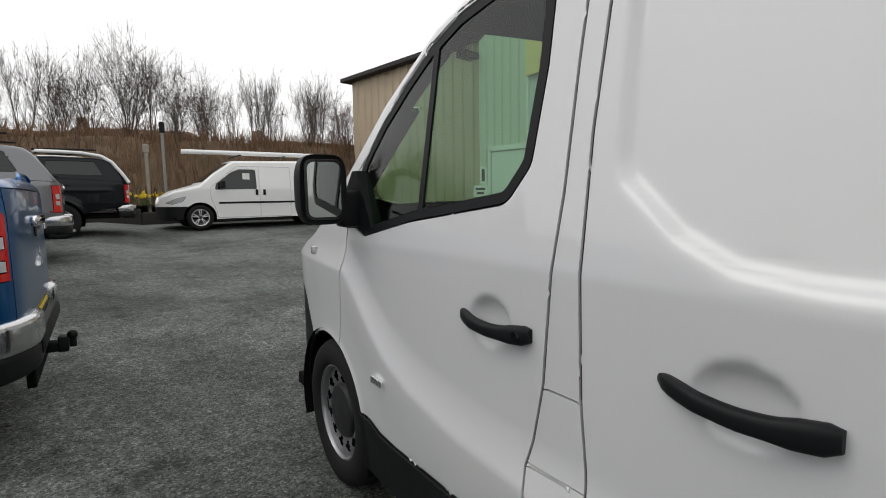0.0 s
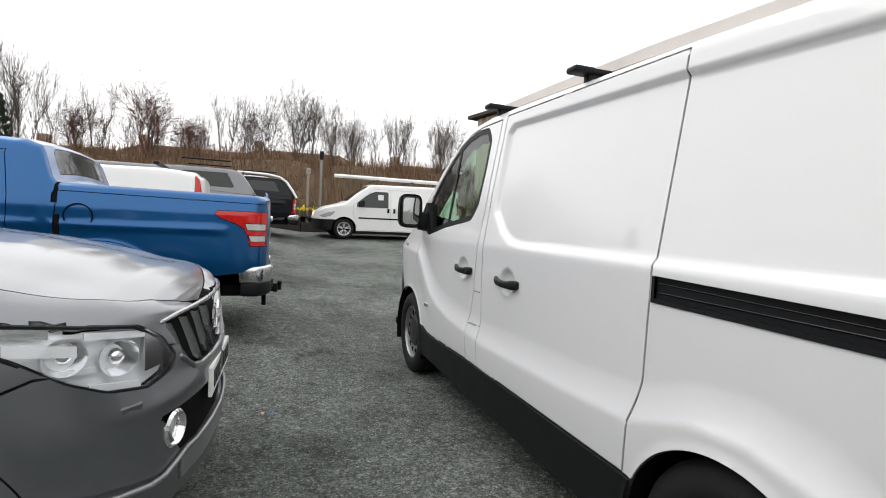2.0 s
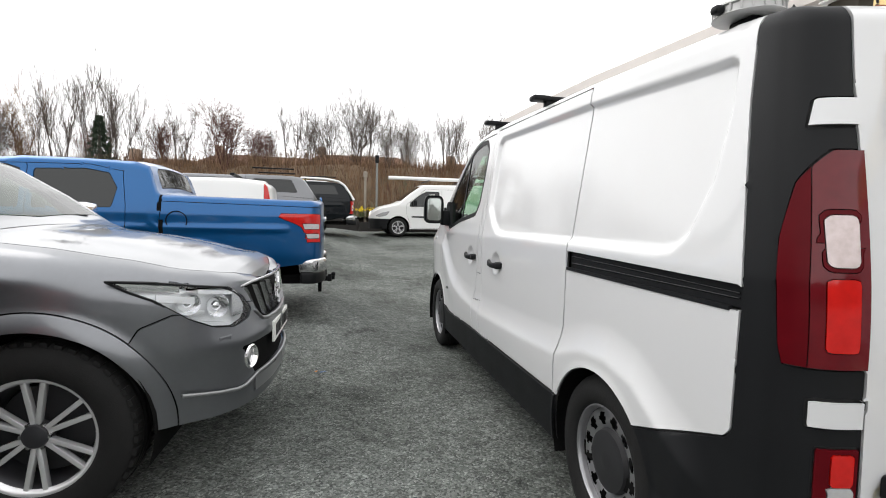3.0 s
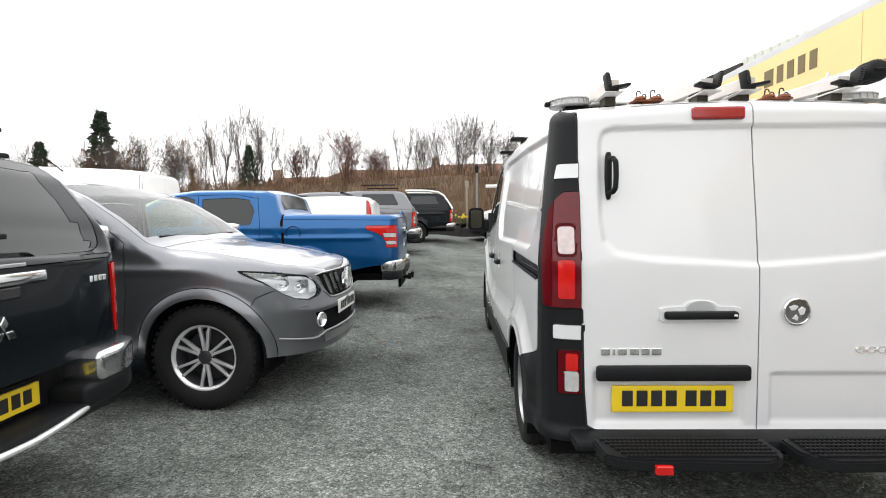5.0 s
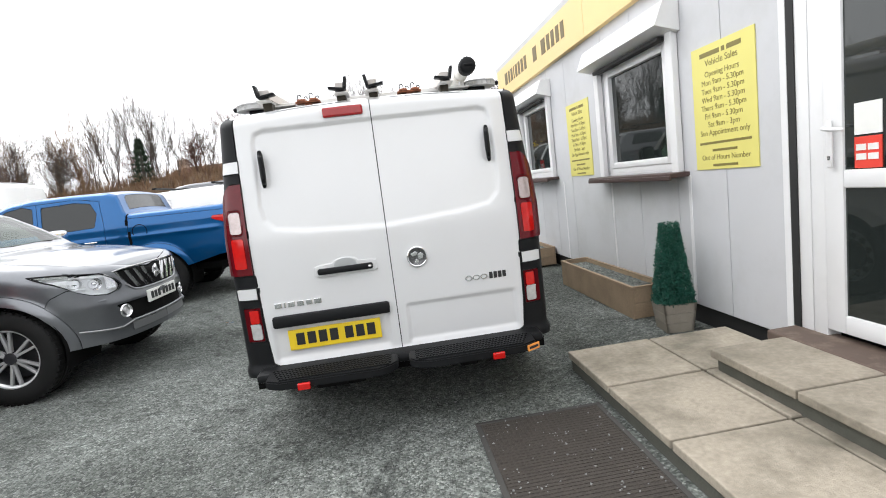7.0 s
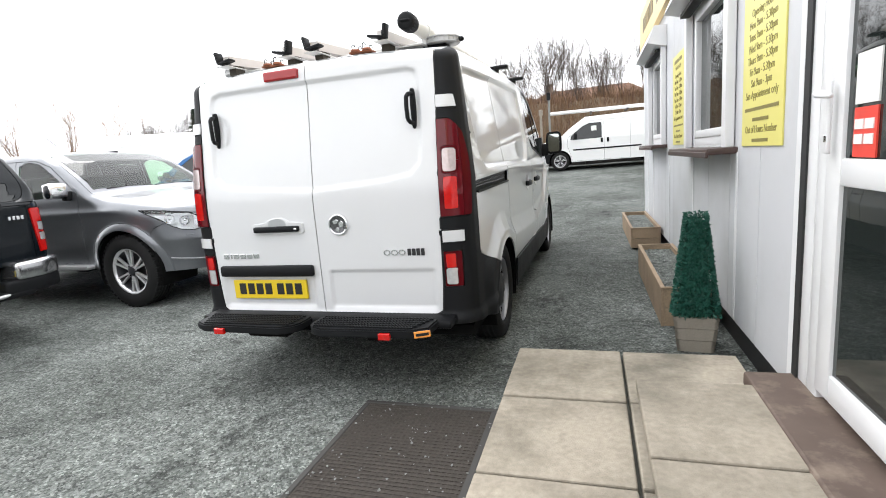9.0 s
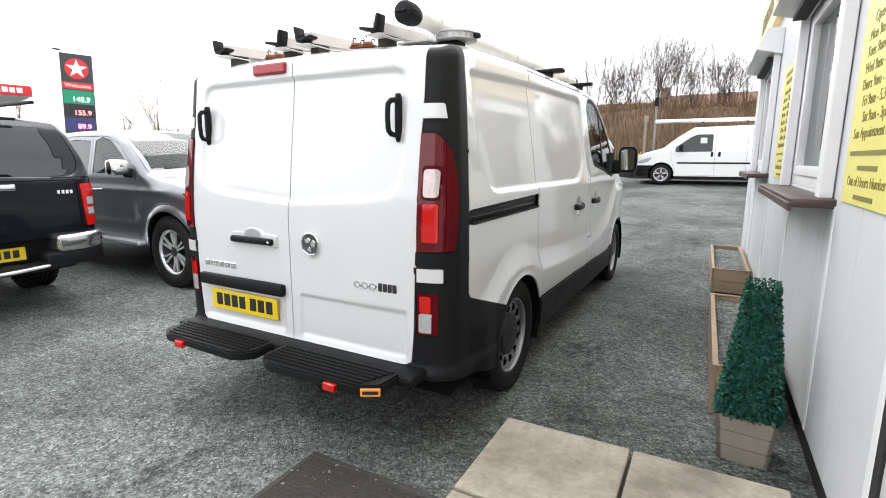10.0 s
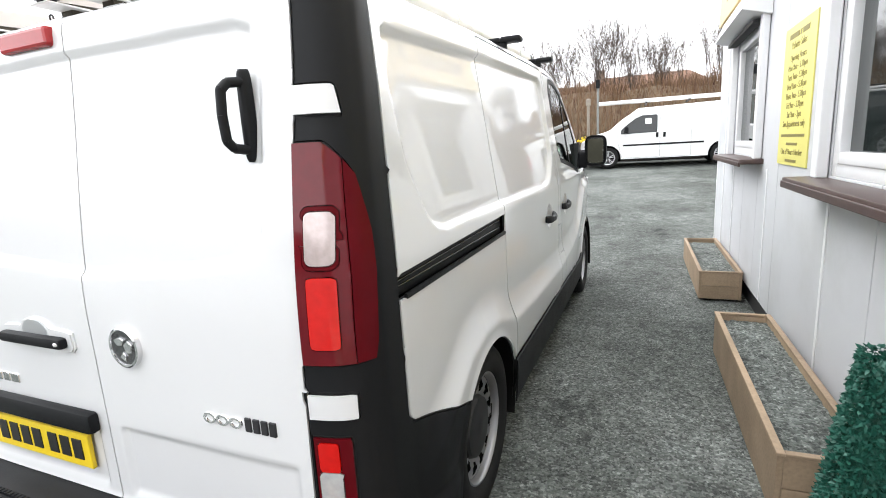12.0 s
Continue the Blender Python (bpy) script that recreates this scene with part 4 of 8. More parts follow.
    for x in (-0.36, 0.245):
        clamp = new("ladder_clamp")
        clamp.parent = rack
        part("clamp_plate", boxmesh(x - 0.072, x + 0.072, 0.30, 0.37, 1.893, 1.903, 0.003), rust, clamp, "rusty steel clamp plate")
        part("clamp_foot", boxmesh(x - 0.02, x + 0.02, 0.32, 0.35, 1.865, 1.895), rust, clamp)
        for k in (-1, 1):
            ring = part("clamp_ring", lathe([(0.0, 0.016), (0.009, 0.018), (0.012, 0.023), (0.009, 0.027), (0.0, 0.028)], 20, "z"), rust, clamp, smooth=50)
            ring.location = (x + k * 0.036, 0.315, 1.903)
        for k, h in enumerate((0.036, 0.026, 0.040, 0.024)):
            bm = bmesh.new()
            xx, yy = x - 0.055 + k * 0.034, 0.318 + 0.018 * (k % 2)
            tube_path(bm, [(xx, yy, 1.90), (xx, yy - 0.006, 1.90 + h), (xx + 0.006, yy - 0.006, 1.906 + h), (xx + 0.016, yy - 0.006, 1.904 + h), (xx + 0.020, yy - 0.006, 1.893 + h)], 0.0032, 6)
            part("hook", bm, dark_steel, clamp, "wire hook")
    for s in (-1, 1):
        v, f = lathe([(0.0, 0.0), (0.0, 0.094), (0.004, 0.100), (0.010, 0.096), (0.028, 0.094), (0.032, 0.100), (0.038, 0.098), (0.040, 0.088), (0.036, 0.080), (0.036, 0.0)], 40, "z")
        o = part("end_disc", (v, f), disc_grey, rack, "round grey metal disc", smooth=35)
        o.location = (s * 0.705, 0.45, 1.900)
        o.rotation_euler = (0.02, s * 0.03, 0)
        for k in range(20):
            a = 2 * math.pi * k / 20
            rib = part("disc_rib", boxmesh(-0.004, 0.004, -0.003, 0.003, 0.008, 0.030), disc_grey, o)
            rib.location = (0.095 * math.cos(a), 0.095 * math.sin(a), 0)
            rib.rotation_euler = (0, 0, a)
        part("disc_base", boxmesh(s * 0.66 - 0.07, s * 0.66 + 0.07, 0.41, 0.50, 1.865, 1.901, 0.008), black_plastic, rack, smooth=40)
        part("disc_bracket", boxmesh(s * 0.53 - 0.09, s * 0.53 + 0.09, 0.34, 0.44, 1.893, 1.901, 0.002), pale_alu, rack)
        part("disc_knob", boxmesh(s * 0.812 - 0.016, s * 0.812 + 0.016, 0.435, 0.470, 1.904, 1.930, 0.010), black_plastic, rack, smooth=45)
    tube = thing("pipe_carrier", "long white plastic pipe carrier with black cap on the van roof", "pipe tube")
    zc = lambda y: 1.981 + 0.026 * (y - 0.15)
    bm = bmesh.new()
    cyl(bm, (0.59, 0.24, zc(0.24)), (0.59, 3.02, zc(3.02)), 0.040, n=28)
    part("tube", bm, tube_white, tube, smooth=50)
    cap = part("cap", lathe([(0.150, 0.0), (0.150, 0.034), (0.155, 0.042), (0.163, 0.047), (0.235, 0.047), (0.252, 0.044), (0.262, 0.040)], 36, "y"), black_plastic, tube, "black screw cap", smooth=40)
    cap.location = (0.59, 0, 1.981)
    for k in range(18):
        a = 2 * math.pi * k / 18
        rib = part("cap_rib", boxmesh(-0.003, 0.003, 0.166, 0.230, 0.045, 0.0495), black_plastic, cap)
        rib.rotation_euler = (0, a, 0)
    part("cap_grip", boxmesh(0.562, 0.618, 0.138, 0.153, 1.975, 1.987, 0.005), black_plastic, tube)
    bm = bmesh.new()
    cyl(bm, (0.59, 3.0, zc(3.0)), (0.59, 3.06, zc(3.06)), 0.043, n=28)
    part("front_cap", bm, black_plastic, tube, smooth=40)
    for y in (0.46, 1.5, 2.7):
        v, f = lathe([(-0.02, 0.041), (-0.02, 0.045), (0.02, 0.045), (0.02, 0.041)], 28, "y")
        o = part("clip", (v, f), tube_white, tube, smooth=40)
        o.location = (0.59, y, zc(y))
        part("clip_bolt", boxmesh(0.583, 0.597, y - 0.007, y + 0.007, zc(y) + 0.042, zc(y) + 0.066, 0.003), alu, tube)
        part("clip_foot", boxmesh(0.575, 0.605, y - 0.018, y + 0.018, zc(y) - 0.085, zc(y) - 0.038, 0.003), alu, tube)


make_rack()

# ---- ground ----
def ground_z(x, y):
    start = 4.3 - 2.0 * np.clip((-1.0 - x) / 1.0, 0, 1)
    r = np.maximum(0.0, y - start)
    rise = 0.051 * (np.sqrt(r * r + 0.6) - math.sqrt(0.6))
    return rise


gravel = bpy.data.materials.new("gravel_chippings")
gravel.use_nodes = True
n, l = gravel.node_tree.nodes, gravel.node_tree.links
b = n["Principled BSDF"]
b.inputs["Roughness"].default_value = 0.85
b.inputs["Specular IOR Level"].default_value = 0.3
tc = n.new("ShaderNodeTexCoord")
def gnode(kind, **kw):
    o = n.new(kind)
    for k, v in kw.items():
        o.inputs[k].default_value = v
    return o
vor = gnode("ShaderNodeTexVoronoi", Scale=95.0)
vor2 = gnode("ShaderNodeTexVoronoi", Scale=210.0)
big = gnode("ShaderNodeTexNoise", Scale=0.55, Detail=7.0, Roughness=0.62)
mid = gnode("ShaderNodeTexNoise", Scale=3.2, Detail=6.0, Roughness=0.7)
for t in (vor, vor2, big, mid):
    l.new(tc.outputs["Object"], t.inputs["Vector"])
ramp = n.new("ShaderNodeValToRGB")
ramp.color_ramp.elements[0].position, ramp.color_ramp.elements[0].color = 0.0, (0.055, 0.060, 0.056, 1)
ramp.color_ramp.elements[1].position, ramp.color_ramp.elements[1].color = 1.0, (0.29, 0.30, 0.285, 1)
for pos, c in ((0.45, (0.116, 0.125, 0.117)), (0.75, (0.160, 0.170, 0.160)), (0.92, (0.20, 0.21, 0.20))):
    k = ramp.color_ramp.elements.new(pos)
    k.color = (*c, 1)
sep = n.new("ShaderNodeSeparateColor")
l.new(vor.outputs["Color"], sep.inputs[0])
l.new(sep.outputs[0], ramp.inputs[0])
damp = n.new("ShaderNodeValToRGB")
damp.color_ramp.elements[0].position, damp.color_ramp.elements[0].color = 0.38, (0.28, 0.31, 0.27, 1)
damp.color_ramp.elements[1].position, damp.color_ramp.elements[1].color = 0.60, (1.25, 1.27, 1.25, 1)
l.new(big.outputs["Fac"], damp.inputs[0])
mx = n.new("ShaderNodeMix")
mx.data_type, mx.blend_type = "RGBA", "MULTIPLY"
mx.inputs[0].default_value = 0.6
l.new(ramp.outputs[0], mx.inputs[6])
l.new(damp.outputs[0], mx.inputs[7])
mr = gnode("ShaderNodeMapRange", **{"From Min": 0.3, "From Max": 0.7, "To Min": 0.70, "To Max": 1.24})
l.new(mid.outputs["Fac"], mr.inputs["Value"])
hv = n.new("ShaderNodeHueSaturation")
l.new(mr.outputs[0], hv.inputs["Value"])
l.new(mx.outputs[2], hv.inputs["Color"])
# brightness put into the gravel's colour: gain falls from 1.50 to 1.12 along y
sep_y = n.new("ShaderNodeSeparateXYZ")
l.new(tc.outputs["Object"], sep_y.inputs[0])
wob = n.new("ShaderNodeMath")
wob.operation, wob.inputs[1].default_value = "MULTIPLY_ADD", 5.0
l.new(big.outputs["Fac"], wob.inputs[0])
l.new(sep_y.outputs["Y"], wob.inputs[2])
y_gain = gnode("ShaderNodeMapRange", **{"From Min": -0.5, "From Max": 7.5, "To Min": 1.50, "To Max": 1.12})
l.new(wob.outputs[0], y_gain.inputs["Value"])
blot = gnode("ShaderNodeTexNoise", Scale=17.0, Detail=6.0, Roughness=0.75)
scuff = gnode("ShaderNodeTexNoise", Scale=2.1, Detail=9.0, Roughness=0.72)
for t in (blot, scuff):
    l.new(tc.outputs["Object"], t.inputs["Vector"])
blot_v = gnode("ShaderNodeMapRange", **{"From Min": 0.32, "From Max": 0.68, "To Min": 0.58, "To Max": 1.48})
l.new(blot.outputs["Fac"], blot_v.inputs["Value"])
scuff_v = gnode("ShaderNodeMapRange", **{"From Min": 0.34, "From Max": 0.44, "To Min": 0.45, "To Max": 1.0})
l.new(scuff.outputs["Fac"], scuff_v.inputs["Value"])
rough_v = n.new("ShaderNodeMath")
rough_v.operation = "MULTIPLY"
l.new(blot_v.outputs[0], rough_v.inputs[0])
l.new(scuff_v.outputs[0], rough_v.inputs[1])
hv3 = n.new("ShaderNodeHueSaturation")
l.new(rough_v.outputs[0], hv3.inputs["Value"])
l.new(hv.outputs[0], hv3.inputs["Color"])
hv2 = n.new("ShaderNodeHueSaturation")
l.new(y_gain.outputs[0], hv2.inputs["Value"])
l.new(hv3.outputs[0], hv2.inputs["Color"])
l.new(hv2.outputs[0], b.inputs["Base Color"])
add = n.new("ShaderNodeMath")
add.operation = "ADD"
l.new(vor.outputs["Distance"], add.inputs[0])
l.new(vor2.outputs["Distance"], add.inputs[1])
clump = gnode("ShaderNodeTexNoise", Scale=26.0, Detail=5.0, Roughness=0.7)
l.new(tc.outputs["Object"], clump.inputs["Vector"])
add2 = n.new("ShaderNodeMath")
add2.operation, add2.inputs[1].default_value = "MULTIPLY_ADD", -2.2
l.new(clump.outputs["Fac"], add2.inputs[0])
l.new(add.outputs[0], add2.inputs[2])
bp = gnode("ShaderNodeBump", Strength=0.9, Distance=0.008)
bp.invert = True
l.new(add2.outputs[0], bp.inputs["Height"])
l.new(bp.outputs[0], b.inputs["Normal"])

xs = np.unique(np.concatenate([np.linspace(-9, 7, 65), np.linspace(-400, -9, 24), np.linspace(7, 400, 24)]))
ys = np.unique(np.concatenate([np.linspace(-6, 20, 105), np.linspace(-400, -6, 20), np.linspace(20, 400, 24)]))
X, Y = np.meshgrid(xs, ys, indexing="ij")
Z = ground_z(X, np.minimum(Y, 40))
near = (np.abs(X) < 9) & (Y < 20) & (Y > -6)
Z = Z + np.where(near, 0.006 * np.sin(X * 3.1 + 1.7 * np.sin(Y * 1.3)) * np.sin(Y * 2.3), 0)
i = np.arange(X.size).reshape(X.shape)
quads = np.stack([i[:-1, :-1], i[1:, :-1], i[1:, 1:], i[:-1, 1:]], -1).reshape(-1, 4)
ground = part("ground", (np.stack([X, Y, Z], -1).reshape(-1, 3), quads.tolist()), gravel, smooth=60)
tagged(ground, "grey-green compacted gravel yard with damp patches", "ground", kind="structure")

# ---- office cabin ----
cab_wall = material("cabin_wall_panel", (0.53, 0.535, 0.55), 0.55, vary=0.05, scale=2.5, bump=0.05, bscale=30, dirt=(0.36, 0.36, 0.34), dscale=1.6, damount=0.35)
upvc = material("white_upvc", (0.72, 0.72, 0.725), 0.3, vary=0.02, scale=5, dirt=(0.5, 0.49, 0.46), dscale=3, damount=0.15)
brown_upvc = material("brown_sill", (0.055, 0.032, 0.028), 0.4, vary=0.15, scale=12)
yellow_board = material("yellow_sign", (0.76, 0.56, 0.25), 0.45, vary=0.04, scale=2)
lemon_board = material("lemon_sign", (0.68, 0.62, 0.18), 0.4, vary=0.03, scale=3)
slab_mat = material("concrete_slab", (0.355, 0.312, 0.25), 0.85, vary=0.16, scale=3, fine=0.30, bump=0.35, bscale=170, dirt=(0.11, 0.10, 0.075), dscale=1.9, damount=0.8, island=0.10)
brick_mat = material("concrete_block_side", (0.085, 0.085, 0.07), 0.9, vary=0.25, scale=8, bump=0.3, bscale=90)
mat_mat = material("coir_mat", (0.058, 0.050, 0.043), 0.95, vary=0.2, scale=4, fine=0.35, bump=0.5, bscale=350)
wood = material("planter_wood", (0.30, 0.220, 0.145), 0.75, vary=0.35, scale=5, fine=0.25, bump=0.15, bscale=60, island=0.12)
old_wood = material("weathered_wood", (0.26, 0.23, 0.19), 0.8, vary=0.25, scale=7, fine=0.15, bump=0.2, bscale=60, island=0.12)
dark_base = material("dark_base_board", (0.018, 0.018, 0.018), 0.7, vary=0.2, scale=6)

WALL = pose(2.305, 0, 0, 0, 0, 0.9)   # local: -x out of the wall, y along it
cabin = thing("office_cabin", "white portable office cabin with yellow fascia, brown sills and roller shutters", "office building", WALL)
y0, y1, zr, depth = -5.0, 6.0, 2.66, 3.4
wins = [(0.93, 2.09, 1.20, 2.24), (3.70, 4.88, 1.24, 2.28)]
dr = (-1.45, -0.19, 0.22, 2.28)
def wall_bits():
    cuts = sorted([(a, b2, c, d2) for a, b2, c, d2 in wins + [dr]])
    y = y0
    for a, b2, c, d2 in cuts:
        yield y, a, 0.16, zr
        yield a, b2, 0.16, c
        yield a, b2, d2, zr
        y = b2
    yield y, y1, 0.16, zr
for a, b2, c, d2 in wall_bits():
    if d2 - c > 0.08:
        yy = [a]
        while b2 - yy[-1] > 1.1:
            yy.append(yy[-1] + (1.0 if b2 - yy[-1] > 1.5 else (b2 - yy[-1]) / 2))
        yy.append(b2)
        for p, q in zip(yy[:-1], yy[1:]):
            part("wall_panel", boxmesh(0.0, 0.09, p + 0.003, q - 0.003, c, d2, 0.004), cab_wall, cabin)
part("wall_core", boxmesh(0.075, 0.085, dr[1] + 0.01, 0.8, 0.1, zr), dark_base, cabin)
part("end_wall", boxmesh(0.10, depth, y1 - 0.10, y1, 0.16, zr, 0.004), cab_wall, cabin)
part("end_wall", boxmesh(0.10, depth, y0, y0 + 0.10, 0.16, zr, 0.004), cab_wall, cabin)
part("back_wall", boxmesh(depth, depth + 0.1, y0, y1, 0.16, zr), cab_wall, cabin)
part("floor", boxmesh(0.1, depth, y0 + 0.1, y1 - 0.1, 0.16, 0.22), dark_base, cabin)
part("ceiling", boxmesh(0.1, depth, y0 + 0.1, y1 - 0.1, zr - 0.06, zr), cab_wall, cabin)
part("roof", boxmesh(-0.05, depth + 0.15, y0 - 0.05, y1 + 0.05, zr + 0.42, zr + 0.50, 0.01), cab_wall, cabin)
part("base_board", boxmesh(0.03, depth, y0 + 0.02, y1 - 0.02, -0.1, 0.165), dark_base, cabin, "dark base board")
# cover strips over the panel joints
for y in (0.775, 2.06, 3.38, 4.80, 5.45, 5.97):
    part("joint_strip", boxmesh(-0.006, 0.004, y - 0.016, y + 0.016, 0.17, 1.16 if 0.5 < y < 5 else zr, 0.002), upvc, cabin)
# fascia
for p, q in ((-5.02, -2.7), (-2.7, -0.2), (-0.2, 2.3), (2.3, 5.95)):
    part("fascia_board", boxmesh(-0.06, 0.05, p + 0.002, q - 0.002, zr - 0.05, zr + 0.42, 0.004), yellow_board, cabin, "yellow fascia board")
def bars(name, y_start, lengths, z, h, mat, x=-0.064, gap=0.03, parent=None):
    y = y_start
    for w in lengths:
        part(name, boxmesh(x, x + 0.008, y - w, y, z, z + h), mat, parent)
        y -= w + gap
tan_ink = material("tan_ink", (0.14, 0.10, 0.035), 0.5)
bars("lettering_bar", 5.45, (0.15, 0.09, 0.10, 0.04, 0.10, 0.09, 0.10, 0.10), zr + 0.11, 0.18, tan_ink, parent=cabin, gap=0.06)
bars("lettering_bar", 3.95, (0.15,), zr + 0.11, 0.18, tan_ink, parent=cabin)
bars("lettering_bar", 3.60, (0.15, 0.10, 0.10, 0.10, 0.10), zr + 0.11, 0.18, tan_ink, parent=cabin, gap=0.06)

def cabin_window(a, b2, c, d2):
    w = new("window")
    w.parent = cabin
    f = 0.06
    for nm, bx in (("frame_side", (a, a + f, c, d2)), ("frame_side", (b2 - f, b2, c, d2)), ("frame_rail", (a + f, b2 - f, c, c + f)), ("frame_rail", (a + f, b2 - f, d2 - f, d2))):
        part(nm, boxmesh(0.005, 0.075, bx[0], bx[1], bx[2], bx[3], 0.006), upvc, w, smooth=40)
    for bx in ((a + f, a + f + 0.055, c + f, d2 - f), (b2 - f - 0.055, b2 - f, c + f, d2 - f), (a + f + 0.055, b2 - f - 0.055, c + f, c + f + 0.055), (a + f + 0.055, b2 - f - 0.055, d2 - f - 0.055, d2 - f)):
        part("sash", boxmesh(-0.006, 0.06, bx[0], bx[1], bx[2], bx[3], 0.008), upvc, w, smooth=40)
    pane = part("pane", boxmesh(0.035, 0.047, a + f + 0.05, b2 - f - 0.05, c + f + 0.05, d2 - f - 0.05), win_glass, w, "dark reflecting window glass")
    part("sill", boxmesh(-0.16, 0.02, a - 0.16, b2 + 0.16, c - 0.05, c - 0.012, 0.008), brown_upvc, w, "dark brown window sill", smooth=40)
    part("sill_drip", boxmesh(-0.166, -0.15, a - 0.16, b2 + 0.16, c - 0.065, c - 0.03, 0.004), brown_upvc, w)
    part("shutter_guide", boxmesh(-0.055, -0.004, a - 0.10, a - 0.012, c - 0.012, d2 + 0.02, 0.006), upvc, w)
    part("shutter_guide", boxmesh(-0.055, -0.004, b2 + 0.012, b2 + 0.10, c - 0.012, d2 + 0.02, 0.006), upvc, w)
    bm = bmesh.new()
    vs = box(bm, -0.20, -0.002, a - 0.14, b2 + 0.14, d2 - 0.03, d2 + 0.19, 0.004)
    for v in vs:
        if v.co.x < -0.1 and v.co.z < d2 + 0.05:
            v.co.z += 0.05
        if v.co.x < -0.1 and v.co.z > d2 + 0.12:
            v.co.x += 0.07
    part("shutter_box", bm, upvc, w, "white roller shutter box")
    part("shutter_edge", boxmesh(-0.10, -0.03, a, b2, d2 - 0.055, d2 - 0.028), dark_base, w)
    part("blind", boxmesh(0.30, 0.31, a - 0.1, b2 + 0.1, c - 0.1, d2 + 0.1), cab_wall, w)
for wv in wins:
    cabin_window(*wv)

# door
a, b2, c, d2 = dr
door = new("door")
door.parent = cabin
for bx in ((b2 - 0.10, b2 - 0.004, c, d2), (b2 - 0.19, b2 - 0.104, c, d2), (a, a + 0.07, c, d2), (a + 0.07, b2 - 0.19, d2 - 0.07, d2)):
    part("door_frame", boxmesh(-0.004, 0.08, *bx, 0.006), upvc, door, smooth=40)
l0, l1 = a + 0.075, b2 - 0.195
for nm, bx in (("stile", (l1 - 0.11, l1, c + 0.07, d2 - 0.075)), ("stile", (l0, l0 + 0.11, c + 0.07, d2 - 0.075)), ("bottom_rail", (l0 + 0.11, l1 - 0.11, c + 0.07, c + 0.17)),
               ("mid_rail", (l0 + 0.11, l1 - 0.11, 1.055, 1.145)), ("top_rail", (l0 + 0.11, l1 - 0.11, d2 - 0.185, d2 - 0.075))):
    part(nm, boxmesh(-0.014, 0.05, *bx, 0.008), upvc, door, smooth=40)
part("pane", boxmesh(0.0, 0.012, l0 + 0.10, l1 - 0.10, c + 0.16, 1.06), win_glass, door, "dark door glass")
part("pane", boxmesh(0.0, 0.012, l0 + 0.10, l1 - 0.10, 1.14, d2 - 0.18), win_glass, door, "dark door glass")
bm = bmesh.new()
box(bm, -0.042, -0.028, l1 - 0.075, l1 - 0.045, 1.16, 1.40, 0.006)
tube_path(bm, [(-0.03, l1 - 0.06, 1.36), (-0.075, l1 - 0.06, 1.36), (-0.078, l1 - 0.08, 1.355), (-0.075, l1 - 0.17, 1.345)], 0.010)
part("door_handle", bm, upvc, door, "white lever handle", smooth=50)
part("lock", boxmesh(-0.046, -0.03, l1 - 0.068, l1 - 0.052, 1.20, 1.225, 0.004), chrome, door)
red_st = material("red_sticker", (0.7, 0.06, 0.04), 0.4)
part("sticker", boxmesh(-0.006, -0.001, l1 - 0.30, l1 - 0.165, 1.31, 1.46), white_plate, door, "white window sticker")
part("sticker", boxmesh(-0.006, -0.001, l1 - 0.30, l1 - 0.165, 1.15, 1.30), red_st, door, "red window sticker with pale bars")
for k in range(2):
    for j in range(2):
        part("sticker_bar", boxmesh(-0.009, -0.004, l1 - 0.285 + 0.06 * j, l1 - 0.235 + 0.06 * j, 1.19 + 0.045 * k, 1.22 + 0.045 * k), white_plate, door)
part("threshold", boxmesh(-0.19, 0.06, a - 0.02, b2 + 0.03, c - 0.035, c + 0.03, 0.012), material("worn_brown_step", (0.105, 0.075, 0.06), 0.7, vary=0.35, scale=7, dirt=(0.35, 0.28, 0.22), dscale=5, damount=0.6), cabin, "worn brown timber threshold")
part("trim_strip", boxmesh(-0.012, 0.0, b2 - 0.022, b2 + 0.026, 0.25, zr - 0.06), dark_base, cabin, "dark joint beside the door")
part("corner_post", boxmesh(-0.014, -0.003, b2 + 0.028, b2 + 0.075, 0.19, zr - 0.06, 0.004), upvc, cabin)

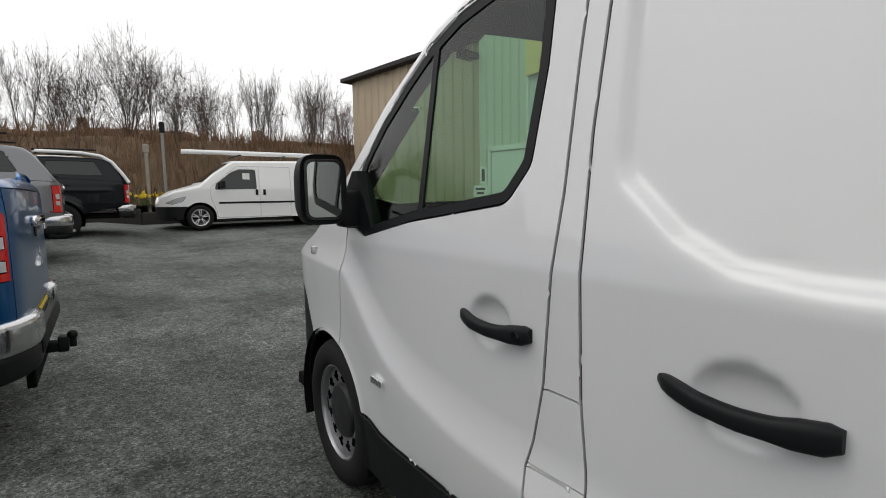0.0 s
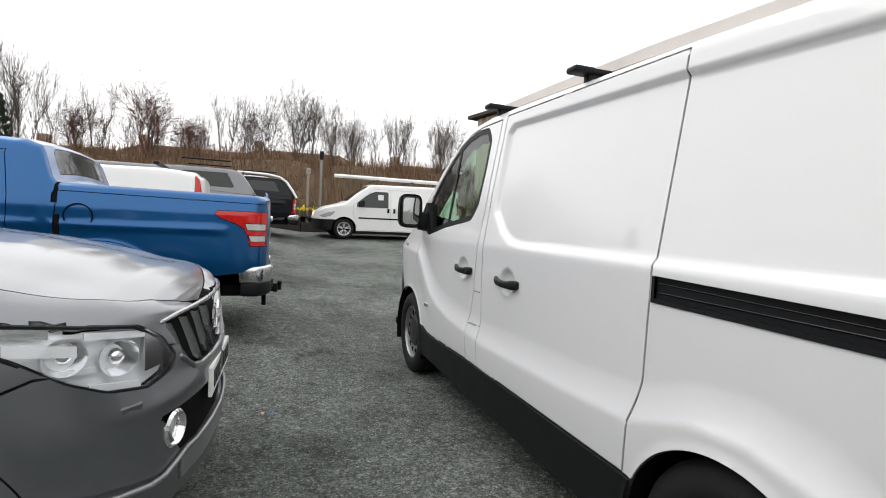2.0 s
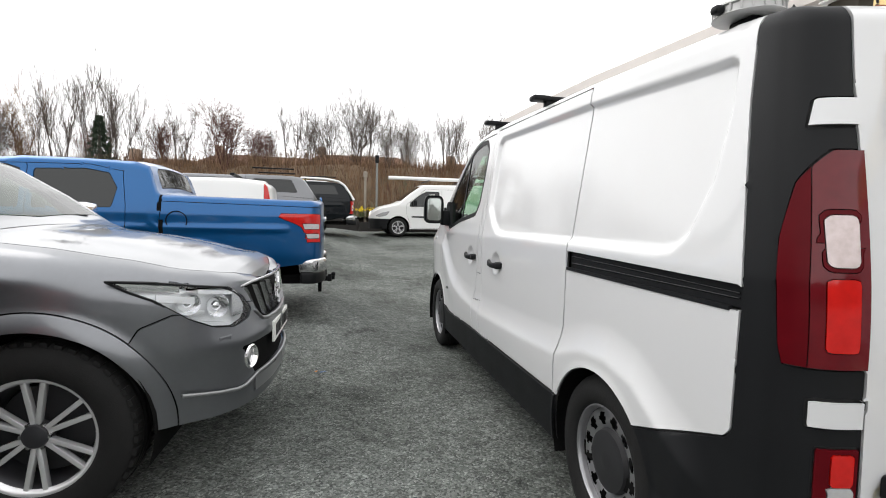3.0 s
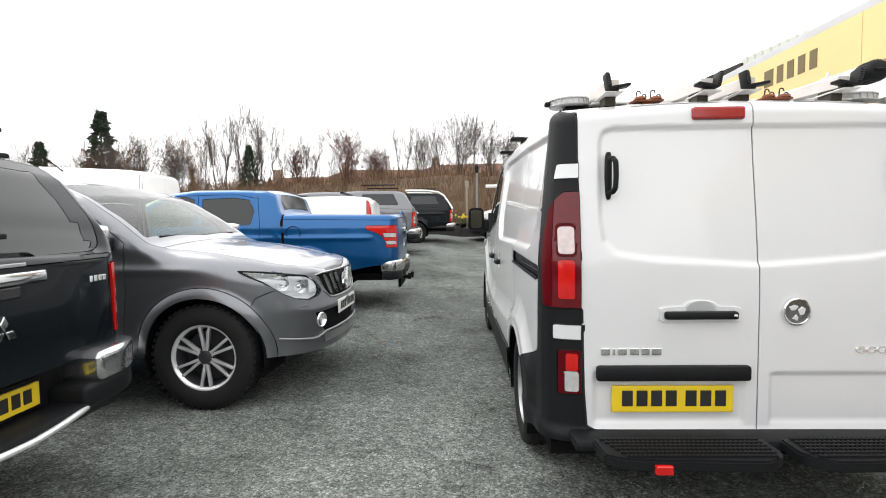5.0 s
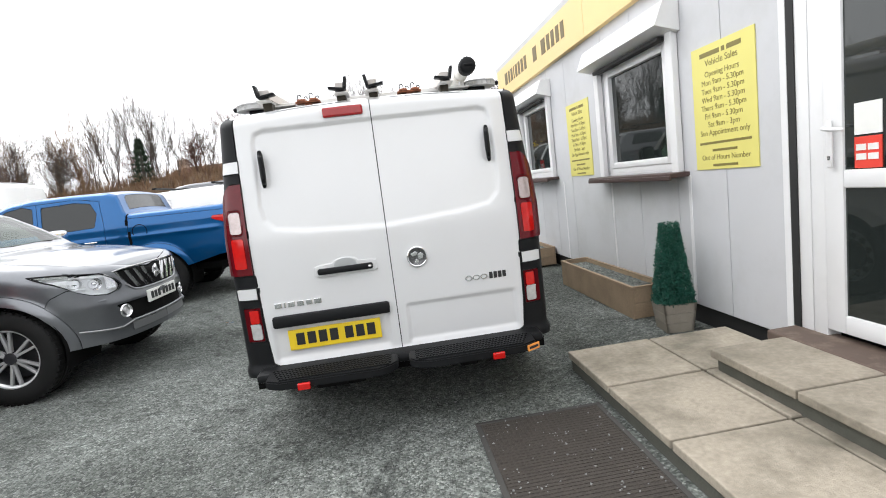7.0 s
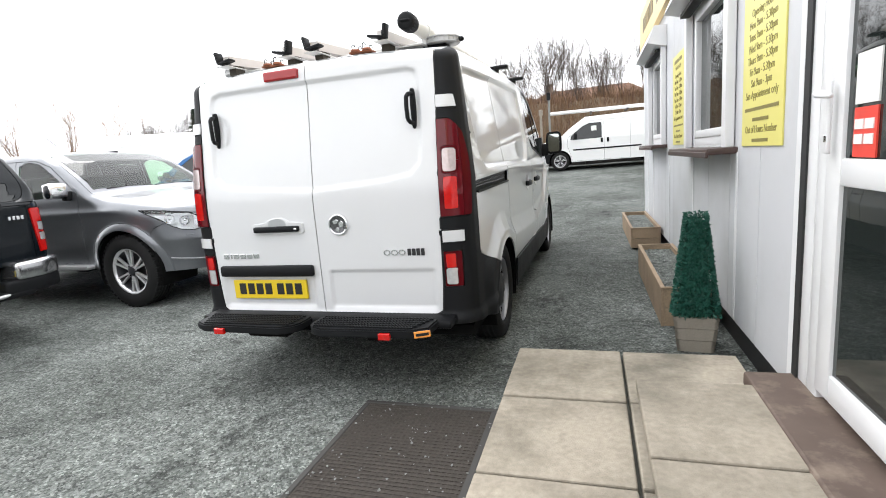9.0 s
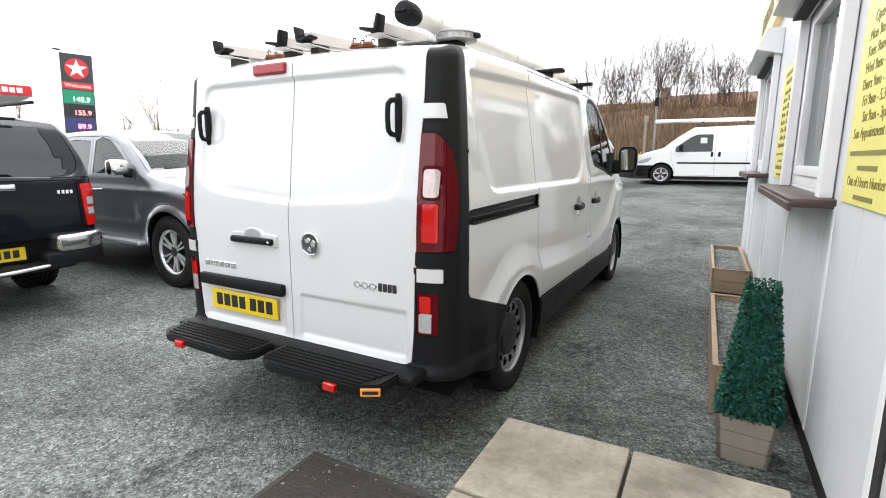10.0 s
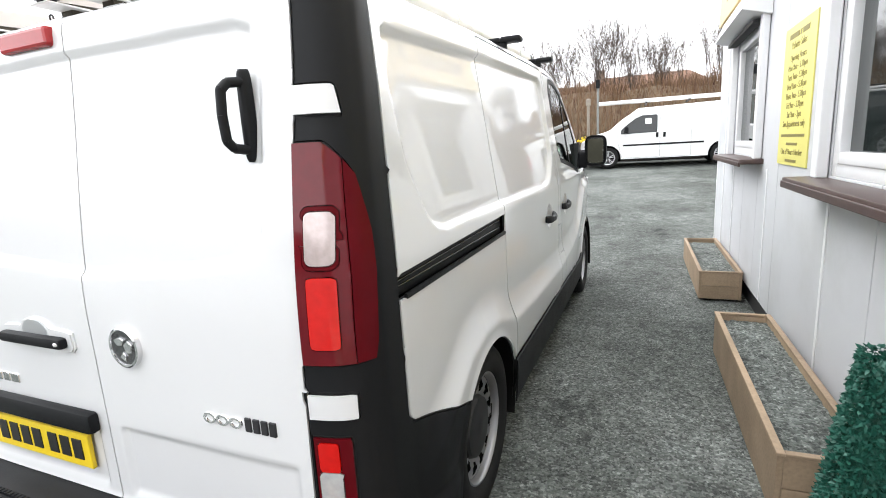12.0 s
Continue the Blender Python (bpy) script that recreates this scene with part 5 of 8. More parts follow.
# signs on the wall
def sign_text(body, y, z, size, parent):
    cu = bpy.data.curves.new("wording", "FONT")
    cu.body, cu.size, cu.align_x = body, size, "CENTER"
    cu.extrude = 0.0008
    o = new("wording", cu)
    dg = bpy.context.evaluated_depsgraph_get()
    me = bpy.data.meshes.new_from_object(o.evaluated_get(dg))
    bpy.data.objects.remove(o)
    t = new("wording", me)
    me.materials.clear()
    me.materials.append(brown_ink)
    t.parent = parent
    t.matrix_local = pose(-0.0085, y, z, 90, 0, -90)
brown_ink = material("brown_ink", (0.20, 0.165, 0.045), 0.5)
def info_sign(ya, yb, za, zb, name_label):
    s = thing("wall_sign", name_label, "sign", WALL, "opening hours signs")
    part("board", boxmesh(-0.008, 0.0, ya, yb, za, zb, 0.0015), lemon_board, s)
    yc, hgt = (ya + yb) / 2, zb - za
    k = hgt / 0.82
    def bar(z, w, h):
        part("text_bar", boxmesh(-0.0095, -0.007, yc - w / 2, yc + w / 2, z, z + h), brown_ink, s)
    for w, dy in ((0.20, 0.11), (0.03, -0.025), (0.13, -0.125)):
        part("text_bar", boxmesh(-0.0095, -0.007, yc + dy - w / 2, yc + dy + w / 2, zb - 0.075 * k, zb - 0.045 * k), brown_ink, s)
    rows = ["Vehicle Sales", "Opening Hours", "Mon 9am - 5.30pm", "Tues 9am - 5.30pm", "Wed 9am - 5.30pm", "Thurs 9am - 5.30pm", "Fri 9am - 5.30pm", "Sat 9am - 3pm", "Sun Appointment only"]
    zz = [0.135, 0.205, 0.26, 0.315, 0.37, 0.425, 0.48, 0.535, 0.59]
    for r, q in zip(rows, zz):
        sign_text(r, yc, zb - q * k, (0.060 if r == "Vehicle Sales" else 0.052) * k, s)
    bar(zb - 0.650 * k, 0.50, 0.016 * k)
    bar(zb - 0.700 * k, 0.24, 0.016 * k)
    sign_text("Out of Hours Number", yc, zb - 0.755 * k, 0.05 * k, s)
    bar(zb - 0.800 * k, 0.24, 0.016 * k)
    return s
info_sign(0.065, 0.670, 1.19, 2.025, "lemon yellow opening hours sign with brown lettering")
info_sign(2.46, 3.10, 1.215, 2.04, "lemon yellow opening hours sign between the windows")

# paved platform and step
platform = thing("paved_platform", "two-level platform of pale concrete slabs at the cabin door", "paving", pose(1.07, 0.315, 0, 0, 0, 0.8))
def slab(name, x, y, w, d, z0, z1):
    part(name, boxmesh(x, x + w, y - d, y, z0, z1, 0.007), slab_mat, platform)
for i in range(2):
    for j in range(7):
        slab("paving_slab", i * 0.572 + 0.004, -j * 0.60 - 0.003, 0.558, 0.584, 0.075, 0.122 - 0.003 * ((i + j) % 2))
for j in range(6):
    slab("step_slab", 0.600, -0.612 - j * 0.585, 0.52, 0.574, 0.195, 0.242 - 0.002 * (j % 2))
part("platform_base", boxmesh(0.02, 1.15, -4.2, -0.02, -0.05, 0.078), brick_mat, platform)
part("step_base", boxmesh(0.63, 1.15, -4.1, -0.635, 0.115, 0.197), brick_mat, platform)

mat_edge = material("mat_border", (0.055, 0.053, 0.050), 0.8, vary=0.2, scale=8)
def make_mat():
    o = thing("door_mat", "flat dark brown ribbed mat littered with gravel", "mat", pose(0.335, -0.235, 0.002, 0, 0, 0.6))
    part("backing", boxmesh(0.02, 0.69, -1.73, -0.02, 0.0, 0.009), mat_mat, o)
    for b in ((0.0, 0.71, -0.028, 0.0), (0.0, 0.71, -1.75, -1.722), (0.0, 0.028, -1.722, -0.028), (0.682, 0.71, -1.722, -0.028)):
        part("border", boxmesh(*b, 0.0, 0.013, 0.004), mat_edge, o, "smooth rubber border")
    bm = bmesh.new()
    for k in range(72):
        y = -0.035 - k * 0.0233
        box(bm, 0.03, 0.68, y - 0.008, y, 0.006, 0.0125)
    for k in range(28):
        x = 0.034 + k * 0.0233
        box(bm, x, x + 0.007, -1.72, -0.03, 0.006, 0.0118)
    tagged(part("ribs", bm, mat_mat, o), kind="stuff")
make_mat()

def planter(x0, x1, ya, yb, h, m, label):
    p = thing("planter_box", label, "planter", m, "wooden planters along the cabin")
    t = 0.022
    part("front_board", boxmesh(x0, x0 + t, ya, yb, 0, h, 0.004), wood, p)
    part("back_board", boxmesh(x1 - t, x1, ya, yb, 0, h, 0.004), wood, p)
    for k in range(2):
        part("end_board", boxmesh(x0 + t, x1 - t, ya + 0.003, ya + t, k * h / 2 + 0.002, (k + 1) * h / 2 - 0.002, 0.003), wood, p)
        part("end_board", boxmesh(x0 + t, x1 - t, yb - t, yb - 0.003, k * h / 2 + 0.002, (k + 1) * h / 2 - 0.002, 0.003), wood, p)
    for bx in ((x0 - 0.004, x0 + 0.026, ya - 0.004, yb + 0.004), (x1 - 0.026, x1 + 0.004, ya - 0.004, yb + 0.004), (x0 + 0.026, x1 - 0.026, ya - 0.004, ya + 0.024), (x0 + 0.026, x1 - 0.026, yb - 0.024, yb + 0.004)):
        part("rim_board", boxmesh(*bx, h, h + 0.014, 0.003), wood, p)
    bm = bmesh.new()
    bmesh.ops.create_grid(bm, x_segments=14, y_segments=60, size=0.5)
    for v in bm.verts:
        v.co = Vector((x0 + t + (v.co.x + 0.5) * (x1 - x0 - 2 * t), ya + t + (v.co.y + 0.5) * (yb - ya - 2 * t), h - 0.035 + 0.012 * noise.noise(v.co * 40)))
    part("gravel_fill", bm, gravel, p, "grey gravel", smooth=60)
planter(0, 0.31, 0.0, 1.62, 0.265, pose(1.925, 1.085, 0.003, 0, 0, 1.3), "long low timber planter filled with grey gravel")
planter(0, 0.33, 0.0, 1.60, 0.235, pose(1.885, 3.86, 0.02, 0, 0, 1.3), "low timber planter filled with gravel near the cabin end")

# topiary in a square pot
topi_green = material("artificial_leaf_green", (0.012, 0.085, 0.058), 0.55, vary=0.3, scale=30)
def topiary():
    t = thing("topiary_cone", "artificial dark green topiary pyramid in a weathered wooden pot", "potted plant", pose(2.075, 0.735, 0, 0, 0, -6))
    pot = new("pot")
    pot.parent = t
    for k in range(3):
        z0, z1 = 0.005 + k * 0.075, 0.005 + (k + 1) * 0.075 - 0.003
        s0, s1 = 0.098 + 0.008 * k, 0.098 + 0.008 * (k + 1)
        for ang in range(4):
            bm = bmesh.new()
            vs = box(bm, -1, 1, -0.018, 0.0, z0, z1)
            for v in vs:
                s = s0 + (s1 - s0) * (v.co.z - z0) / (z1 - z0)
                v.co.x *= s
                v.co.y -= s - 0.018
            bmesh.ops.rotate(bm, verts=bm.verts, cent=(0, 0, 0), matrix=Matrix.Rotation(ang * math.pi / 2, 3, "Z"))
            part("pot_board", bm, old_wood, pot)
    rng = np.random.default_rng(5)
    v, f = [], []
    for k in range(9000):
        h = rng.random() ** 1.25
        z = 0.225 + 0.600 * h
        half = 0.072 * (1 - h) + 0.050
        a = rng.random() * 2 * math.pi
        c, s = math.cos(a), math.sin(a)
        q = max(abs(c), abs(s)) ** 0.75
        r = half / q * (0.90 + 0.16 * rng.random())
        p = np.array([r * c, r * s, z])
        d = rng.normal(size=3)
        d[0] += 1.2 * c
        d[1] += 1.2 * s
        d /= np.linalg.norm(d)
        e = np.cross(d, rng.normal(size=3))
        e /= np.linalg.norm(e)
        ln, wd = 0.014 + 0.010 * rng.random(), 0.0045
        i0 = len(v)
        v += [p - e * wd, p + d * ln * 0.5 - e * wd * 1.2, p + d * ln, p + d * ln * 0.5 + e * wd * 1.2]
        f.append((i0, i0 + 1, i0 + 2, i0 + 3))
    part("foliage", (np.array(v), f), topi_green, t, "dense dark green plastic leaves")
    core = [(0.22, 0.0), (0.22, 0.100), (0.78, 0.044), (0.81, 0.0)]
    part("core", lathe(core, 12, "z"), topi_green, t)
topiary()

# ---- pickups ----
skid_grey = material("skid_grey", (0.30, 0.305, 0.31), 0.35, metal=0.7, vary=0.08, scale=6)
slat_chrome = material("slat_chrome", (0.42, 0.42, 0.43), 0.18, metal=0.95)
dark_chrome = material("dark_chrome", (0.16, 0.16, 0.165), 0.2, metal=0.9)
def pickup(name, label, m, paint, cover, front=True, rear=True, fine=0.028, arch_bar=False, bars_color=None):
    """A double-cab pickup, rear at y = 0. cover: 'lid' for a flat bed lid, 'canopy' for a hard top."""
    root = thing(name, label, "pickup truck", m)
    plan = [(0, 0.0), (0.35, 0.0), (0.66, 0.015), (0.80, 0.07), (0.865, 0.18), (0.88, 0.5), (0.885, 1.4), (0.885, 3.0), (0.885, 4.2), (0.865, 4.543), (0.80, 4.796), (0.62, 4.978), (0.34, 5.065), (0, 5.092)]
    def low(pts):
        """The glasshouse is shallow: heights above the belt are drawn in."""
        return [(y, z if z < 1.19 else 1.19 + (z - 1.19) * 0.83) for y, z in pts]
    cab = [(1.62, 1.33), (1.70, 1.44), (1.84, 1.68), (1.98, 1.735), (2.3, 1.765), (2.8, 1.765), (3.1, 1.72), (3.35, 1.60), (3.62, 1.40), (3.86, 1.19), (3.98, 1.150), (4.3, 1.115), (4.6, 1.065), (4.8, 1.025), (4.95, 0.990), (5.03, 0.955), (5.07, 0.915), (5.092, 0.86)]
    if cover == "canopy":
        top = prof(low([(0, 1.15), (0.03, 1.20), (0.12, 1.36), (0.30, 1.66), (0.40, 1.755), (0.6, 1.79), (1.5, 1.80), (1.9, 1.765)] + cab[4:]))
    else:
        top = prof([(0, 1.285), (0.1, 1.305), (1.45, 1.325), (1.55, 1.325)] + [(1.60, 1.33)] + low([(1.63, 1.44), (1.69, 1.69), (1.82, 1.745)] + cab[4:]))
    bottom = prof([(0, 0.66), (0.45, 0.60), (0.8, 0.52), (1.7, 0.42), (3.9, 0.40), (4.6, 0.37), (5.09, 0.35)])
    def width(y, z):
        return 1 - 0.24 * np.clip(z - 1.14, 0, 2) - 0.05 * smooth01((0.75 - z) / 0.35) - 0.022 * smooth01((z - 0.84) / 0.30) * smooth01((y - 1.7) / 0.3)
    def lean(x, y, z):
        f = np.clip((y - 4.5) / 0.59, 0, 1)
        return -0.10 * np.clip(z - 0.66, 0, 1) * f + 0.012 * f * g(z, 0.68, 0.05) - 0.05 * f * np.clip(0.42 - z, 0, 1)
    shape = body_shape(plan, top, bottom, width, lean, 0.05, lambda y: 0.06 + 0.10 * smooth01((y - 3.8) / 0.3) * smooth01((5.05 - y) / 0.3), fine)
    w1 = sd_poly(low([(2.80, 1.19), (2.80, 1.60), (2.92, 1.645), (3.12, 1.60), (3.42, 1.38), (3.56, 1.20)]), 0.015)
    w2 = sd_poly(low([(2.66, 1.19), (2.66, 1.60), (2.25, 1.62), (2.05, 1.58), (1.98, 1.42), (2.02, 1.21)]), 0.015)
    dr_f = sd_poly(low([(2.73, 0.46), (2.73, 1.68), (3.05, 1.67), (3.30, 1.57), (3.72, 1.20), (3.74, 0.85), (3.68, 0.46)]))
    dr_r = sd_poly(low([(2.73, 0.46), (2.73, 1.68), (2.2, 1.69), (1.92, 1.62), (1.88, 1.2), (1.88, 0.9), (1.82, 0.72), (1.76, 0.60), (1.74, 0.46)]))
    gap = sd_poly([(1.555, 0.4), (1.575, 0.4), (1.590, 1.9), (1.570, 1.9)])
    cwin = sd_poly(low([(0.50, 1.36), (1.40, 1.38), (1.40, 1.66), (0.62, 1.66)]), 0.02)
    arch_r, arch_f = circle_sd(1.28, 0.38, 0.425), circle_sd(4.28, 0.38, 0.425)
    # along y - x the lamp, which wraps round the corner, keeps its width
    hl = sd_poly([(3.69, 0.995), (3.90, 0.985), (4.12, 0.962), (4.33, 0.940), (4.46, 0.885), (4.54, 0.815), (4.50, 0.778), (4.36, 0.757), (4.20, 0.775), (4.06, 0.822), (3.89, 0.912), (3.78, 0.952)])
    def headlamp(p):
        return np.maximum(hl(p[..., 1] - p[..., 0], p[..., 2]), 0.42 - p[..., 0])
    def grille(p):
        return np.maximum(np.maximum(np.abs(p[..., 2] - 0.835) - 0.095, p[..., 0] - np.interp(p[..., 2], [0.74, 0.93], [0.36, 0.53])), 4.7 - p[..., 1])
    def intake(p):
        return np.maximum(np.maximum(np.abs(p[..., 2] - 0.567) - 0.083, p[..., 0] - np.interp(p[..., 2], [0.48, 0.65], [0.45, 0.575])), 4.7 - p[..., 1])
    def skid(p):
        return np.maximum(np.maximum(np.abs(p[..., 2] - 0.437) - 0.038, p[..., 0] - 0.47), 4.7 - p[..., 1])
    def bumper(p):
        return np.maximum(p[..., 2] - np.interp(p[..., 1], [4.6, 4.66, 4.78, 5.18], [0.70, 0.80, 0.85, 0.85]), 4.56 - p[..., 1])
    def tail(p):
        if cover == "canopy":
            return np.maximum(np.maximum(np.interp(p[..., 2], [0.735, 1.125], [0.735, 0.70]) - p[..., 0], p[..., 1] - 0.135), np.abs(p[..., 2] - 0.930) - 0.195)
        yl = np.interp(p[..., 2], [0.865, 0.95, 1.02, 1.06, 1.10, 1.13, 1.165], [0.17, 0.19, 0.225, 0.29, 0.40, 0.46, 0.43])
        return np.maximum(np.maximum(0.76 - p[..., 0], 0.8 * (p[..., 1] - yl)), np.abs(p[..., 2] - 1.015) - 0.150)
    def tailwin(za, zb):
        return lambda p: np.maximum(np.maximum((0.755 if cover == "canopy" else 0.775) - p[..., 0], p[..., 1] - (0.10 if cover == "canopy" else np.interp(p[..., 2], [0.9, 1.06], [0.165, 0.215]))), np.abs(p[..., 2] - (za + zb) / 2) - (zb - za) / 2)
    def gate(p):
        return np.maximum(np.maximum(p[..., 0] - (0.685 if cover == "canopy" else 0.735), p[..., 1] - 0.10), np.maximum(0.66 - p[..., 2], p[..., 2] - (1.155 if cover == "canopy" else 1.27)))
    def flare_at(c):
        return lambda p: np.maximum(np.hypot(p[..., 1] - c, p[..., 2] - 0.38) - 0.50, 0.4 - p[..., 0])
    def flare(p):
        return np.minimum(flare_at(1.28)(p), flare_at(4.28)(p))
    side = [("arch", arch_r), ("arch", arch_f), ("headlamp", headlamp), ("grille", grille), ("intake", intake), ("skid_plate", skid),
            ("front_window", only_side(w1)), ("rear_window", only_side(w2)), ("tail_white", tailwin(0.925, 1.0) if cover == "canopy" else tailwin(1.004, 1.063)), ("tail_white2", tailwin(0.835, 0.905) if cover == "canopy" else tailwin(0.905, 0.958)), ("tail_lamp", tail), ("tailgate", gate), ("flare", flare_at(1.28)), ("front_flare", flare_at(4.28)), ("front_bumper", bumper)]
    if cover == "canopy":
        side += [("canopy_window", only_side(cwin)), ("canopy_side", only_side(sd_poly([(-0.2, 1.165), (1.57, 1.265), (1.585, 2), (-0.2, 2)])))]
    else:
        side += [("lid_edge", only_side(sd_poly([(-0.3, 1.228), (1.56, 1.262), (1.56, 2), (-0.3, 2)])))]
    side += [("cab_gap", only_side(gap)), ("front_door", only_side(dr_f)), ("rear_door", only_side(dr_r)), ("bed_side", only_side(sd_poly([(-0.2, 0.3), (1.565, 0.3), (1.58, 2), (-0.2, 2)])))]
    def disp(p):
        x, y, z = p[..., 0], p[..., 1], p[..., 2]
        sm = smooth01((x - 0.45) / 0.15)
        d = 0.030 * smooth01(1 - (flare(p) + 0.075) / 0.10) * sm
        d += 0.012 * g(z, 1.0, 0.03) * sm * smooth01((y - 0.3) / 0.2) * smooth01((4.4 - y) / 0.3)
        d -= 0.018 * g(z, 0.78, 0.12) * sm * smooth01((y - 1.7) / 0.2) * smooth01((3.8 - y) / 0.2)
        return d
    if cover == "canopy":
        ws = lambda p: sd_poly([(-1, 3.07), (0.62, 3.10), (0.66, 3.2), (0.72, 3.80), (-1, 3.93)])(p[..., 0], p[..., 1])
        rw = lambda p: np.maximum(np.maximum(sd_poly([(-1, 0.055), (0.66, 0.055), (0.55, 0.315), (-1, 0.315)])(p[..., 0], p[..., 1]), p[..., 1] - 0.32), 0 * p[..., 0] - 1)
        tops = [("windscreen", ws), ("canopy_rear_window", rw), ("canopy_door", lambda p: np.maximum(p[..., 1] - 0.39, p[..., 0] - 0.78)), ("canopy_roof", lambda p: p[..., 1] - 1.57), ("bonnet", lambda p: 3.95 - p[..., 1])]
    else:
        ws = lambda p: sd_poly([(-1, 3.07), (0.62, 3.10), (0.66, 3.2), (0.72, 3.80), (-1, 3.93)])(p[..., 0], p[..., 1])
        rw = lambda p: sd_poly([(-1, 1.622), (0.62, 1.622), (0.57, 1.684), (-1, 1.684)])(p[..., 0], p[..., 1])
        tops = [("windscreen", ws), ("back_window", rw), ("bed_lid", lambda p: np.maximum(p[..., 1] - 1.54, 0.03 - p[..., 1])), ("bonnet", lambda p: 3.95 - p[..., 1])]
    def tdisp(p):
        x, y = p[..., 0], p[..., 1]
        d = 0.005 * smooth01((y - 4.0) / 0.2) * g(x, 0.46, 0.10) * smooth01((5.0 - y) / 0.3)
        if cover == "lid":
            d += 0.022 * smooth01((1.54 - y) / 0.02) * smooth01((y - 0.03) / 0.03)
        return d
    names = {"body": "wing", "roof": "cab_roof", "flare": "wheel_arch_flare", "front_flare": "wheel_arch_flare", "tail_white": "lamp_window", "tail_white2": "lamp_window", "intake": "lower_grille"}
    mats = {"body": paint, "headlamp": lens_glass if front else clear_lens, "lamp_seal": gloss_black, "grille": gloss_black, "intake": gloss_black, "skid_plate": skid_grey, "front_window": glass if front else dark_glass,
            "rear_window": dark_glass, "tail_lamp": bright_red, "tail_white": clear_lens, "tail_white2": clear_lens, "cab_gap": inner_black, "windscreen": glass if front else dark_glass, "back_window": dark_glass,
            "canopy_window": dark_glass, "canopy_rear_window": dark_glass}
    labels = {"headlamp": "clear headlamp", "grille": "black grille opening", "tail_lamp": "red tail lamp", "skid_plate": "silver lower bumper plate", "rear_window": "dark tinted glass"}
    make_body(root, shape, side, tops, disp, names, mats, labels, span=("grille", "intake", "skid_plate", "front_bumper", "tailgate"), holes=("arch",), top_disp=tdisp, nz=50, nw=14, lift={"grille": -0.03, "intake": -0.035, "skid_plate": 0.012, "front_bumper": 0.004, "tail_lamp": 0.010, "tail_white": 0.010, "tail_white2": 0.010, "front_window": -0.005, "rear_window": -0.005, "canopy_window": -0.003},
              backless=("front_window", "windscreen", "rear_window") + (("headlamp",) if front else ()),
              lined={"headlamp": (0.038, lamp_shell, "lamp_housing")} if front else {})
    part("underbody", boxmesh(-0.66, 0.66, 0.22, 4.62, 0.40, 0.50), inner_black, root)
    for s in (-1, 1):
        for y in (1.28, 4.28):
            arch_liner(root, y, 0.38, 0.44, 0.42, 0.86, s)
            wheel(root, s * 0.765, y, 0.378, 0.378, 0.245, s, 0.232, 6, dark_alloy, alloy, fine < 0.03)
        part("side_step", boxmesh(min(s * 0.78, s * 0.93), max(s * 0.78, s * 0.93), 1.85, 3.75, 0.40, 0.45, 0.02), alloy, root, "silver side step", smooth=40)
        mir = new("door_mirror")
        mir.parent = root
        part("mirror_shell", boxmesh(s * 0.985 - 0.10, s * 0.985 + 0.10, 3.54, 3.66, 1.17, 1.33, 0.035), chrome, mir, "chrome mirror shell", smooth=45)
        part("mirror_arm", boxmesh(min(s * 0.82, s * 0.92), max(s * 0.82, s * 0.92), 3.56, 3.65, 1.14, 1.24, 0.02), black_plastic, mir, smooth=45)
        for y in (2.86, 2.00):
            bm = bmesh.new()
            tube_path(bm, [(s * 0.875, y, 0.99), (s * 0.915, y + 0.03, 0.99), (s * 0.915, y + 0.13, 0.995), (s * 0.875, y + 0.16, 0.995)], 0.011, 8)
            part("door_handle", bm, chrome, root, "chrome door handle", smooth=50)
    part("dashboard", boxmesh(-0.70, 0.70, 3.35, 3.80, 0.80, 1.12, 0.05), black_plastic, root, smooth=40)
    for x in (-0.38, 0.38):
        for y in (2.45, 1.95):
            part("seat", boxmesh(x - 0.22, x + 0.22, y, y + 0.16, 0.75, 1.42, 0.06), seat_cloth, root, smooth=40)
    part("cab_back", boxmesh(-0.72, 0.72, 1.66, 1.70, 0.5, 1.40), inner_black, root)
    if front:
        def nose(x, z):
            y = float(np.interp(abs(x), [0, 0.17, 0.34, 0.48, 0.62, 0.72, 0.80], [5.092, 5.085, 5.065, 5.030, 4.978, 4.905, 4.796]))
            return y - 0.10 * max(0.0, z - 0.66) * min(1, (y - 4.5) / 0.59)
        for k in range(4):
            for s in (-1, 1):
                xt, xb = 0.500 - 0.105 * k, 0.400 - 0.105 * k
                bm = bmesh.new()
                grid = []
                for i in range(7):
                    t = i / 6
                    x, z = xt + (xb - xt) * t, 0.922 - 0.170 * t
                    w = 0.017 + 0.006 * t
                    grid.append([bm.verts.new((s * (x + q * w), nose(x + q * w, z) + d, z)) for q, d in ((-1, -0.020), (-0.8, 0.002), (0, 0.010), (0.8, 0.002), (1, -0.020))])
                for a, b in zip(grid[:-1], grid[1:]):
                    for q in range(4):
                        bm.faces.new((a[q], a[q + 1], b[q + 1], b[q]))
                bmesh.ops.recalc_face_normals(bm, faces=bm.faces)
                part("grille_bar", bm, slat_chrome, root, "silver slanting grille bar", smooth=50)
